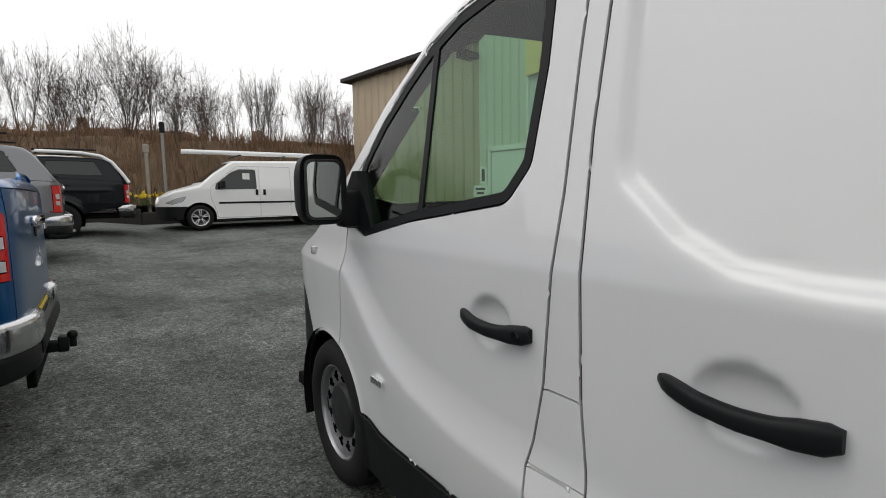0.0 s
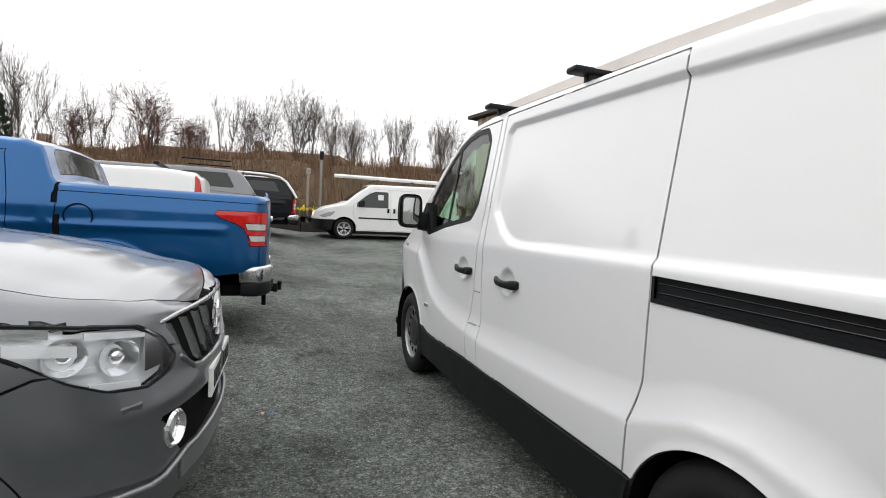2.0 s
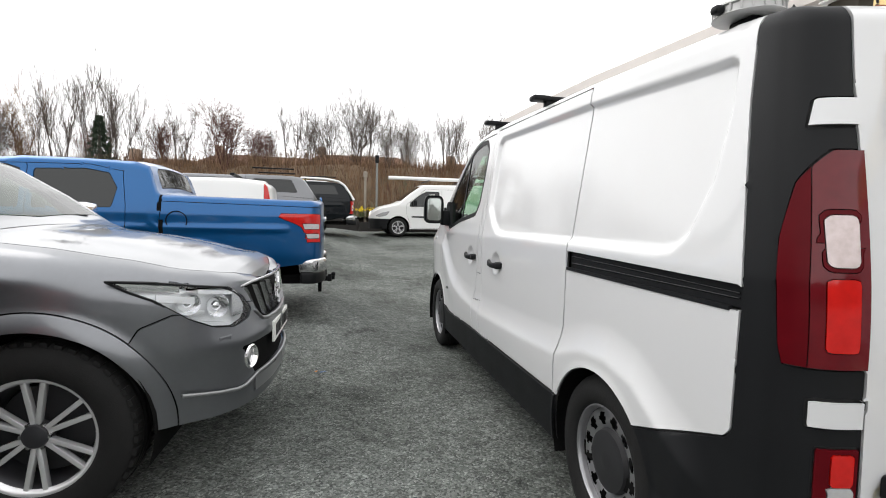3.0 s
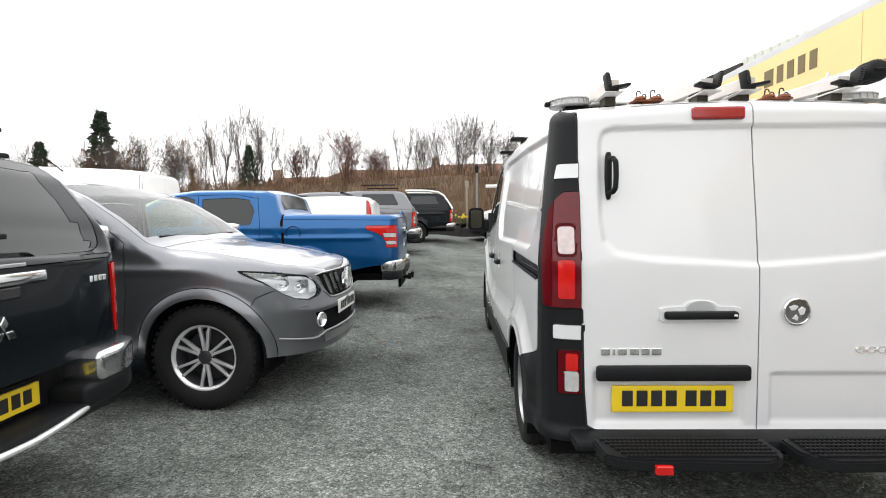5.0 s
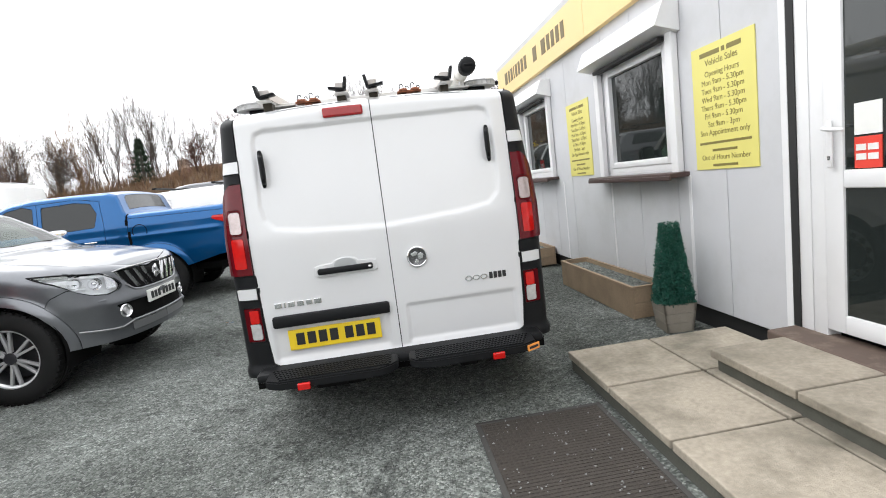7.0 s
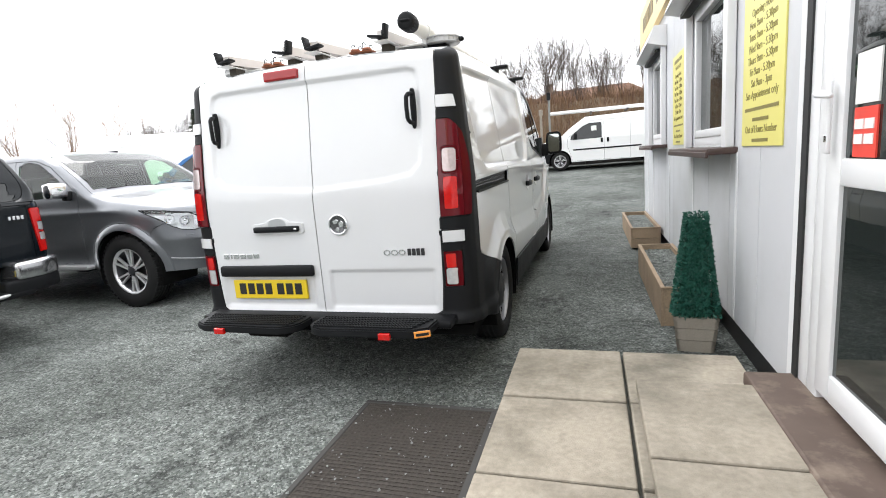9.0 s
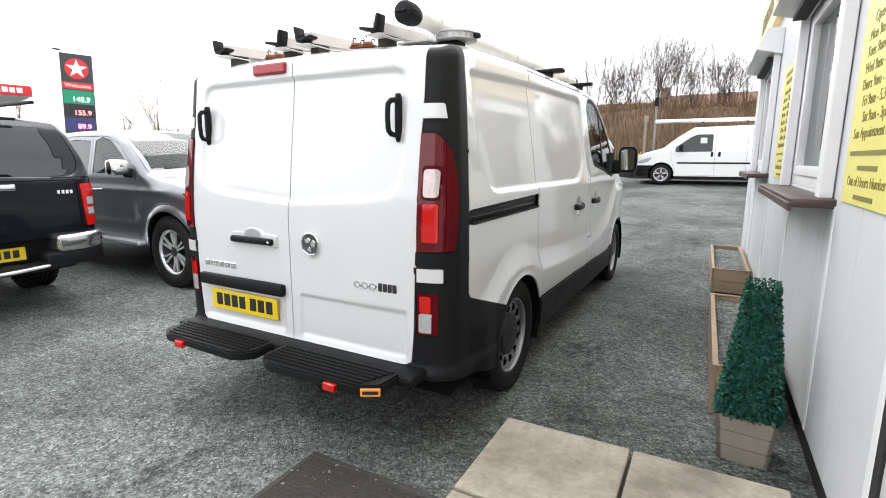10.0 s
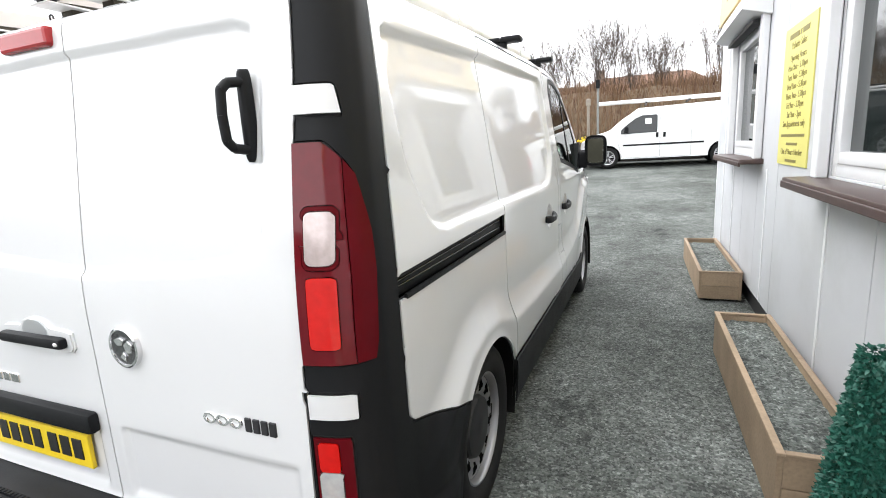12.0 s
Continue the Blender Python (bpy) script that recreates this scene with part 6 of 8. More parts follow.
        for s in (-1, 1):
            bm = bmesh.new()
            tube_path(bm, [(s * x, nose(x, z) + 0.004, z) for x, z in ((0.0, 0.944), (0.15, 0.944), (0.30, 0.943), (0.44, 0.940), (0.535, 0.930))], 0.008, 8)
            part("grille_surround", bm, slat_chrome, root, "silver grille surround", smooth=50)
            bm = bmesh.new()
            tube_path(bm, [(s * x, nose(x, z) + 0.004, z) for x, z in ((0.0, 0.728), (0.15, 0.728), (0.30, 0.732), (0.37, 0.745), (0.45, 0.80))], 0.012, 8)
            part("grille_sill", bm, paint, root, smooth=50)
        mark = part("front_emblem", lathe([(0.0, 0.0), (0.006, 0.05), (0.0, 0.058)], 24, "y"), slat_chrome, root, "silver emblem mount", smooth=40)
        mark.location = (0, 5.070, 0.845)
        for a in (0, 120, 240):
            o = part("emblem_leaf", plate_of([(0, 0.003), (0.020, 0.036), (0, 0.070), (-0.020, 0.036)], 0.012, 0.0, 0.003), chrome, mark, "chrome emblem leaf")
            o.matrix_local = pose(0, 0.006, 0) @ Matrix.Rotation(radians(a), 4, "Y")
        for s in (-1, 1):
            m2 = pose(s * 0.500, 5.012, 0.585, 0, 0, -s * 18)
            lamp_o = part("fog_lamp", lathe([(-0.03, 0.030), (0.004, 0.040), (0.020, 0.046), (0.026, 0.052), (0.018, 0.060), (-0.02, 0.062)], 32, "y"), chrome, root, "round chrome-ringed fog lamp", smooth=40)
            lamp_o.matrix_local = m2
            part("fog_glass", lathe([(0.0, 0.042), (0.008, 0.030), (0.012, 0.0)], 24, "y"), clear_lens, lamp_o, smooth=50)
            # bowls and fins behind the lamp glass
            for q, zz, rr in ((4.07, 0.888, 0.050), (4.25, 0.862, 0.052)):
                x = float(np.interp(q, [3.69, 3.9, 4.12, 4.34, 4.55], [0.863, 0.83, 0.75, 0.633, 0.478]))
                y = q + x
                ang = float(np.interp(q, [3.9, 4.2, 4.5], [65, 52, 30]))
                o = part("lamp_bowl", lathe([(0.028, rr), (0.008, rr * 0.86), (-0.012, rr * 0.5), (-0.014, rr * 0.42), (0.012, rr * 0.40), (0.020, rr * 0.2), (0.021, 0.0)], 28, "y"), chrome, root, "chrome lamp bowl", smooth=50)
                o.matrix_local = pose(s * (x - 0.030), y - 0.030, zz, 0, 0, -s * ang)
            for kk, (qa, qb, za, zb) in enumerate(((3.74, 4.02, 0.960, 0.985), (3.90, 4.10, 0.905, 0.935), (4.12, 4.36, 0.925, 0.945), (4.14, 4.34, 0.782, 0.802), (4.36, 4.47, 0.800, 0.925), (4.00, 4.16, 0.835, 0.850))):
                bm = bmesh.new()
                xy = []
                for q in (qa, qb):
                    x = float(np.interp(q, [3.69, 3.9, 4.12, 4.34, 4.55], [0.863, 0.83, 0.75, 0.633, 0.478]))
                    xy.append((s * (x - 0.014), q + x - 0.014))
                (xa, ya), (xb, yb) = xy
                drop = 0.022 if kk < 4 else 0.0
                vs = [bm.verts.new(q) for q in ((xa, ya, za), (xb, yb, za - drop), (xb, yb, zb - drop), (xa, ya, zb))]
                ex = bmesh.ops.extrude_face_region(bm, geom=[bm.faces.new(vs)])
                for v in ex["geom"]:
                    if isinstance(v, bmesh.types.BMVert):
                        v.co.x -= s * 0.012
                        v.co.y -= 0.008
                bmesh.ops.recalc_face_normals(bm, faces=bm.faces)
                part("lamp_fin", bm, chrome if kk in (0, 4) else lamp_shell, root, "chrome lamp fin")
            bm = bmesh.new()
            rim_pts = [(3.69, 0.995), (3.90, 0.985), (4.12, 0.962), (4.33, 0.940), (4.46, 0.885), (4.54, 0.815), (4.50, 0.778), (4.36, 0.757), (4.20, 0.775), (4.06, 0.822), (3.89, 0.912), (3.78, 0.952), (3.69, 0.995)]
            path = []
            for q, z in rim_pts:
                x = float(np.interp(q, [3.69, 3.9, 4.12, 4.34, 4.55], [0.863, 0.83, 0.75, 0.633, 0.478]))
                f = min(1, max(0, q + x - 4.5) / 0.59)
                path.append((s * x, q + x - 0.10 * max(0, z - 0.66) * f, z))
            tube_path(bm, path, 0.0055, 6)
            part("lamp_seal", bm, black_plastic, root, "black lamp seal", smooth=50)
            o = part("indicator_bulb", boxmesh(-0.014, 0.014, -0.014, 0.014, -0.016, 0.014, 0.010), amber_lens, root, "amber indicator bulb", smooth=50)
            o.matrix_local = pose(s * 0.520, 4.965, 0.838)
            part("washer_cap", boxmesh(-0.036, 0.036, -0.006, 0.008, -0.014, 0.014, 0.007, pose(s * 0.665, nose(0.665, 0.715) + 0.004, 0.712, 0, 0, -s * 38)), paint, root)
            bm = bmesh.new()
            tube_path(bm, [(s * x, nose(x, z) + 0.012, z) for x, z in ((0.806, 0.503), (0.76, 0.490), (0.70, 0.476), (0.62, 0.462), (0.56, 0.458), (0.50, 0.474), (0.455, 0.486))], 0.009, 8)
            part("bumper_line", bm, skid_grey, root, "silver lower bumper line", smooth=50)
        bm = bmesh.new()
        tube_path(bm, [(x, nose(x, 0.48) + 0.010, 0.486) for x in np.linspace(-0.45, 0.45, 11)], 0.010, 8)
        part("skid_bar", bm, skid_grey, root, "silver lower bumper bar", smooth=50)
        pl = part("front_plate", boxmesh(-0.26, 0.26, 5.088, 5.102, 0.590, 0.700, 0.003), white_plate, root, "white front number plate with dark bars")
        for k in range(7):
            x = -0.225 + k * 0.062 + (0.022 if k > 3 else 0)
            part("plate_bar", boxmesh(x, x + 0.044, 5.099, 5.105, 0.614, 0.678, 0.001), ink, pl)
        part("wiper", boxmesh(-0.55, -0.02, 3.80, 3.83, 1.23, 1.245, 0.004), black_plastic, root)
        part("wiper", boxmesh(0.02, 0.60, 3.80, 3.83, 1.23, 1.245, 0.004), black_plastic, root)
        bm = bmesh.new()
        cyl(bm, (0.45, 2.95, 1.76), (0.47, 2.78, 1.90), 0.006, 0.003, 8)
        part("aerial", bm, black_plastic, root)
    if rear:
        can = cover == "canopy"
        off = 0.0 if can else 0.06
        if can:
            part("rear_bumper", boxmesh(-0.56, 0.56, -0.085, 0.16, 0.395, 0.462, 0.022), black_plastic, root, "black step on the rear bumper", smooth=40)
            part("plate_recess", boxmesh(-0.46, 0.46, 0.105, 0.16, 0.455, 0.665, 0.01), black_plastic, root, smooth=40)
        else:
            part("rear_bumper", boxmesh(-0.55, 0.55, -0.04, 0.10, 0.46, 0.585, 0.03), black_plastic, root, smooth=40)
        for s in (-1, 1):
            for nm, xa, ya, yb, za, zb, bev, mt, lb in (("bumper_corner", 0.43, -0.10 + off, 0.22, 0.535, 0.690, 0.035, bars_color or bumper_chrome, "silver rear bumper corner"),
                                                        ("bumper_lower", 0.34, -0.085 + off, 0.20, 0.42, 0.545, 0.030, black_plastic, "")):
                bm = bmesh.new()
                vs = box(bm, min(s * xa, s * 0.86), max(s * xa, s * 0.86), ya, yb, za, zb, bev, None, 4)
                bmesh.ops.subdivide_edges(bm, edges=[e for e in bm.edges if abs(e.verts[0].co.x - e.verts[1].co.x) > 0.2], cuts=6)
                for v in bm.verts:
                    t = max(0, (abs(v.co.x) - 0.58) / 0.28)
                    v.co.y += 0.12 * t * t * (1 if v.co.y < 0.1 else 0.4)
                part(nm, bm, mt, root, lb, smooth=45)
        part("gate_handle", boxmesh(-0.215, 0.215, -0.030, 0.005, 1.080, 1.135, 0.012), chrome, root, "chrome tailgate handle", smooth=40)
        part("handle_recess", boxmesh(-0.09, 0.09, -0.012, 0.004, 1.02, 1.075, 0.01), gloss_black, root)
        for a in (90, 210, 330):
            o = part("emblem_leaf", plate_of([(0, 0.002), (0.021, 0.034), (0, 0.068), (-0.021, 0.034)], -0.012, 0.0, 0.003), chrome, root, "chrome emblem leaf")
            o.matrix_local = pose(0, 0, 0.89) @ Matrix.Rotation(radians(a - 90), 4, "Y")
        for k, w in enumerate((0.022, 0.024, 0.026, 0.026)):
            part("badge_bar", boxmesh(0.515 + k * 0.032, 0.515 + k * 0.032 + w, -0.004, 0.006, 1.036, 1.068, 0.003), chrome, root, "chrome badge bar")
        py, pz = (0.090, 0.492) if can else (0.010, 0.53)
        pl = part("number_plate", boxmesh(-0.26, 0.26, py - 0.012, py + 0.004, pz, pz + 0.11, 0.003), yellow_plate, root, "yellow rear number plate with black bars")
        part("plate_holder", boxmesh(-0.285, 0.285, py + 0.003, py + 0.02, pz - 0.02, pz + 0.13, 0.006), black_plastic, root)
        for k in range(7):
            x = -0.225 + k * 0.062 + (0.022 if k > 3 else 0)
            part("plate_bar", boxmesh(x, x + 0.044, py - 0.015, py - 0.010, pz + 0.026, pz + 0.090, 0.001), ink, pl)
        if can:
            bm = bmesh.new()
            tube_path(bm, [(x, -0.108 + 0.30 * x * x, 0.425 + 0.03 * abs(x)) for x in np.linspace(-0.66, 0.66, 15)], 0.016)
            part("bumper_bar", bm, alloy, root, "silver lower bumper bar", smooth=50)
            part("gate_badge", boxmesh(-0.13, 0.13, -0.006, 0.004, 1.155, 1.172, 0.003), slat_chrome, root)
    if cover == "lid" and rear:
        v, f = lathe([(0.0, 0.090), (0.003, 0.092), (0.003, 0.098), (0.0, 0.100)], 32, "x")
        o = part("fuel_flap", (v, f), inner_black, root)
        o.location = (-0.893, 1.42, 1.07)
        part("tow_bar", boxmesh(-0.035, 0.035, -0.10, 0.2, 0.345, 0.405, 0.01), black_plastic, root)
        bm = bmesh.new()
        cyl(bm, (0, -0.12, 0.36), (0, -0.12, 0.42), 0.018, n=12)
        bmesh.ops.create_icosphere(bm, subdivisions=2, radius=0.028, matrix=Matrix.Translation((0, -0.12, 0.430)))
        box(bm, -0.04, 0.04, -0.10, -0.05, 0.34, 0.43, 0.006)
        part("tow_ball", bm, black_plastic, root, smooth=50)
        part("tow_plate", boxmesh(-0.42, 0.42, 0.02, 0.06, 0.27, 0.45, 0.008), inner_black, root)
    if arch_bar:
        for s in (-1, 1):
            bm = bmesh.new()
            pts = [(s * (0.88 - 0.24 * max(0, z - 1.14) * 0.885 + 0.012), y, z) for y, z in ((0.02, 1.16), (0.12, 1.34), (0.30, 1.60), (0.48, 1.72), (0.8, 1.775), (1.2, 1.79), (1.58, 1.79))]
            tube_path(bm, pts, 0.035, 10)
            part("canopy_trim", bm, far_white, root, "pale canopy trim rail", smooth=50)
    if cover == "canopy":
        for x in (-0.35, 0.35):
            part("window_hinge", boxmesh(x - 0.06, x + 0.06, 0.285, 0.32, 1.66, 1.685, 0.006), black_plastic, root)
        part("window_latch", boxmesh(-0.09, 0.09, 0.035, 0.09, 1.275, 1.30, 0.006), black_plastic, root)
        for s in (-1, 1):
            part("roof_bar", boxmesh(s * 0.66 - 0.02, s * 0.66 + 0.02, 0.55, 1.45, 1.835, 1.865, 0.01), black_plastic, root)
    return root


def parked(x, y, nose, dz=0.0):
    return pose(x, y, float(ground_z(np.array(x), np.array(y))) + dz, 0, 0, nose - 90)


pickup("grey_pickup", "dark grey metallic pickup with chrome grille and alloy wheels, nose out", parked(-7.327, 2.334, -2.0), grey_paint, "lid", True, False, 0.026)
pickup("blue_pickup", "bright blue pickup with flat bed lid and tow bar, tail out", parked(-2.054, 5.421, 181.0, -0.01), blue_paint, "lid", False, True, 0.026)
pickup("black_pickup", "black pickup with hard canopy and yellow number plate, tail out", parked(-3.17, -0.12, 181.0), black_paint, "canopy", False, True, 0.026)

# ---- far vehicles ----
def simple_van(name, label, m, L, W, Hh, nose, wheels, paint, wr=0.32, rack=False, rear_lamps=True, fine=0.045):
    """A plain van, rear at y = 0: nose is the list (y from the front, z) of the bonnet and screen line."""
    root = thing(name, label, "van", m)
    h = W / 2
    plan = [(0, 0), (h * 0.6, 0.0), (h * 0.88, 0.03), (h * 0.98, 0.12), (h, 0.4), (h, L * 0.5), (h, L - 1.1), (h * 0.96, L - 0.55), (h * 0.82, L - 0.2), (h * 0.45, L - 0.03), (0, L)]
    top = prof([(0, Hh - 0.12), (0.15, Hh - 0.04), (0.6, Hh), (L - nose[-1][0], nose[-1][1])] + [(L - a, z) for a, z in reversed(nose[:-1])])
    bottom = prof([(0, 0.34), (0.6, 0.28), (L, 0.26)])
    width = lambda y, z: 1 - 0.16 * np.clip(z - 1.05, 0, 2)
    lean = lambda x, y, z: 0.06 * np.clip(z - 0.9, 0, 2) * np.clip(1 - y / 0.8, 0, 1)
    shape = body_shape(plan, top, bottom, width, lean, 0.05, 0.07, fine)
    arch = [("arch", circle_sd(y, wr, wr + 0.06)) for y in wheels]
    fw = wheels[1]
    win = sd_poly([(fw - 1.40, 1.06), (fw - 1.40, Hh - 0.30), (fw - 1.00, Hh - 0.30), (fw - 0.80, Hh - 0.38), (fw - 0.42, 1.16), (fw - 0.40, 1.05)], 0.02)
    dr1 = sd_poly([(fw - 1.50, 0.3), (fw - 1.50, Hh - 0.20), (fw - 0.95, Hh - 0.20), (fw - 0.28, 1.10), (fw - 0.26, 0.85), (fw - 0.36, 0.55), (fw - 0.42, 0.3)])
    dr2 = sd_poly([(fw - 2.35, 0.3), (fw - 2.35, Hh - 0.20), (fw - 1.505, Hh - 0.20), (fw - 1.505, 0.3)])
    hl = sd_poly([(L - 0.62, 0.86), (L - 0.36, 0.80), (L - 0.15, 0.70), (L - 0.28, 0.66), (L - 0.5, 0.72)])
    side = arch + [("side_window", only_side(win, 0.3)), ("headlamp", yz(hl)),
                   ("tail_lamp", lambda p: np.maximum(np.maximum(h * 0.90 - p[..., 0], p[..., 1] - 0.16), np.abs(p[..., 2] - 1.25) - 0.32)),
                   ("front_bumper", lambda p: np.maximum(p[..., 2] - 0.60, (L - 0.62) - p[..., 1])), ("rear_bumper", lambda p: np.maximum(p[..., 2] - 0.50, p[..., 1] - 0.45)),
                   ("front_door", only_side(dr1, 0.3)), ("side_door", only_side(dr2, 0.3)), ("rear_door", lambda p: np.maximum(np.maximum(p[..., 1] - 0.12, p[..., 0] - h * 0.88), 0.5 - p[..., 2]))]
    a, b2 = L - nose[-3][0], L - nose[-1][0]
    tops = [("windscreen", lambda p: np.maximum(sd_poly([(-1, b2 + 0.05), (h * 0.70, b2 + 0.10), (h * 0.82, a - 0.08), (-1, a)])(p[..., 0], p[..., 1]), 0 * p[..., 0] - 1))]
    mats = {"body": paint, "side_window": dark_glass, "windscreen": dark_glass, "headlamp": clear_lens, "tail_lamp": bright_red, "front_bumper": black_plastic, "rear_bumper": black_plastic}
    make_body(root, shape, side, tops, None, {"body": "side_panel", "roof": "roof_panel"}, mats, {}, span=("front_bumper", "rear_bumper"), holes=("arch",), nz=34, nw=10, backing=True)
    part("underbody", boxmesh(-h + 0.08, h - 0.08, 0.2, L - 0.3, 0.28, 0.34), inner_black, root)
    for s in (-1, 1):
        for y in wheels:
            arch_liner(root, y, wr, wr + 0.07, h - 0.35, h - 0.02, s)
            wheel(root, s * (h - 0.12), y, wr, wr, 0.20, s, wr - 0.11, 5, dark_alloy, alloy)
        part("rub_strip", boxmesh(min(s * (h - 0.005), s * (h + 0.012)), max(s * (h - 0.005), s * (h + 0.012)), wheels[0] + 0.5, fw - 0.45, 0.66, 0.71, 0.005), black_plastic, root)
        part("mirror", boxmesh(min(s * (h + 0.02), s * (h + 0.2)), max(s * (h + 0.02), s * (h + 0.2)), fw - 0.60, fw - 0.48, 1.05, 1.25, 0.03), black_plastic, root)
        for y in (fw - 1.42, fw - 1.62):
            part("door_handle", boxmesh(min(s * (h - 0.005), s * (h + 0.02)), max(s * (h - 0.005), s * (h + 0.02)), y - 0.035, y + 0.035, 0.88, 1.03, 0.012), black_plastic, root)
    part("dashboard", boxmesh(-h + 0.15, h - 0.15, fw - 0.5, fw - 0.1, 0.8, 1.05), black_plastic, root)
    return root


doblo = simple_van("small_white_van", "small white van with black bumper parked across the yard end", pose(4.16, 16.86, 0.575, 0, 0, 90 + 1.5),
                   4.90, 1.83, 1.84, [(0.0, 0.66), (0.06, 0.84), (0.30, 0.97), (0.92, 1.14), (1.30, 1.46), (1.78, 1.78)], (0.80, 3.995), far_white)
part("window_paper", boxmesh(0.862, 0.872, 2.74, 2.92, 1.26, 1.46, 0.0, pose(0, 0, 0)), white_plate, doblo)
part("window_paper", boxmesh(-0.880, -0.870, 2.74, 2.92, 1.26, 1.46, 0.0, pose(0, 0, 0)), white_plate, doblo, "pale notice in the window")
for y in (1.7, 2.9):
    part("roof_bar", boxmesh(-0.65, 0.65, y - 0.03, y + 0.03, 1.93, 1.96, 0.006), black_plastic, doblo)
tube2 = thing("roof_pipe", "white pipe carried on the small van roof", "pipe")
bm = bmesh.new()
cyl(bm, (-0.12, 16.25, 2.585), (3.63, 16.32, 2.585), 0.06, n=16)
part("pipe", bm, far_white, tube2, smooth=50)

white2 = simple_van("white_van", "white van seen behind the blue pickup, roof bars on top", parked(-3.02, 9.2, 183.0), 4.7, 1.86, 1.56, [(0.0, 0.8), (0.15, 0.95), (0.95, 1.10), (1.3, 1.3), (1.9, 1.52)], (0.9, 3.9), far_white)
for y in (0.7, 1.9):
    part("roof_bar", boxmesh(-0.70, 0.70, y - 0.04, y + 0.04, 1.62, 1.66, 0.01), black_plastic, white2)
simple_van("tall_white_van", "tall white van parked behind the grey pickup", parked(-8.05, 9.5, 184.0), 5.9, 2.0, 2.20, [(0.0, 0.8), (0.15, 1.05), (0.95, 1.35), (1.3, 1.75), (1.9, 2.35)], (1.1, 4.8), far_white)
pickup("grey_canopy_pickup", "grey pickup with a grey canopy, tail out, far along the row", parked(-2.32, 11.75, 183.0), material("mid_grey_paint", (0.16, 0.165, 0.175), 0.32, metal=0.5, coat=0.8, vary=0.04), "canopy", False, True, 0.04)
pickup("black_far_pickup", "black pickup with a silver topped canopy, tail out", parked(-1.37, 15.5, 183.0), black_paint, "canopy", False, True, 0.04, True)
pickup("blue_far_car", "dark blue car parked far behind the grey pickup", parked(-12.0, -1.6, 184.0), blue_paint, "canopy", False, True, 0.05)

# ---- bank, hedge and trees ----
bank_mat = material("dead_bracken_bank", (0.125, 0.086, 0.052), 0.95, vary=0.45, scale=1.4, fine=0.35, bump=0.8, bscale=14, dirt=(0.05, 0.055, 0.025), dscale=0.6, damount=0.7)
twig_mat = material("brown_twigs", (0.165, 0.100, 0.055), 0.9, vary=0.35, scale=0.7)
bark = material("bare_bark", (0.075, 0.060, 0.050), 0.9, vary=0.3, scale=3)
red_twig = material("reddish_twigs", (0.10, 0.050, 0.038), 0.9, vary=0.3, scale=2)
conifer_mat = material("conifer_needles", (0.018, 0.032, 0.016), 0.8, vary=0.4, scale=3)
grass_mat = material("verge_grass", (0.05, 0.075, 0.025), 0.9, vary=0.3, scale=5)
sleeper = material("dark_sleeper", (0.035, 0.032, 0.030), 0.9, vary=0.3, scale=4)
roof_tile = material("brown_roof_tile", (0.16, 0.085, 0.055), 0.85, vary=0.25, scale=3)
render_wall = material("house_wall", (0.30, 0.22, 0.17), 0.85, vary=0.15, scale=2)

FOOT = [(26, 21.5), (14, 20.0), (6, 19.0), (-2, 18.7), (-10, 19.6), (-22, 22.5), (-40, 25.0), (-62, 22.0), (-80, 8.0)]
s_f, p_f, u_f = curve_points(FOOT, 0.9)
fx, fy = np.interp(u_f, s_f, p_f[:, 0]), np.interp(u_f, s_f, p_f[:, 1])
tx, ty = np.gradient(fx), np.gradient(fy)
k = np.hypot(tx, ty)
nx, ny = ty / k, -tx / k
nx, ny = np.where(ny < 0, -nx, nx), np.abs(ny)
top_z = np.interp(fx, [-60, -22, -10, -2, 26], [3.0, 3.0, 3.3, 3.6, 3.7])
rows, prof_b = [], [(0.0, 0.0), (0.3, 0.05), (1.2, 0.30), (2.4, 0.68), (3.6, 0.92), (5.0, 1.0), (9.0, 1.0), (16.0, 0.95)]
rng = np.random.default_rng(3)
base_z = np.interp(fy, [5, 18.7, 25], [0.6, 1.22, 1.35])
V = []
for d, h in prof_b:
    jit = rng.normal(0, 0.10, len(fx)) if 0 < h < 1 else 0
    V.append(np.stack([fx + nx * d, fy + ny * d, base_z + (top_z - base_z) * h + jit], -1))
V = np.stack(V, 1)
m_, n_ = V.shape[:2]
i = np.arange(m_ * n_).reshape(m_, n_)
Q = np.stack([i[:-1, :-1], i[:-1, 1:], i[1:, 1:], i[1:, :-1]], -1).reshape(-1, 4)
o = part("bank", (V.reshape(-1, 3), Q.tolist()), bank_mat, smooth=80)
tagged(o, "brown overgrown earth bank behind the yard", "bank", kind="structure")

def bank_point(t, d):
    u = t * u_f[-1]
    j = lambda a: np.interp(u, u_f, a)
    h = np.interp(d, [q[0] for q in prof_b], [q[1] for q in prof_b])
    bz, tz = j(base_z), j(top_z)
    return np.array([j(fx) + j(nx) * d, j(fy) + j(ny) * d, bz + (tz - bz) * h])

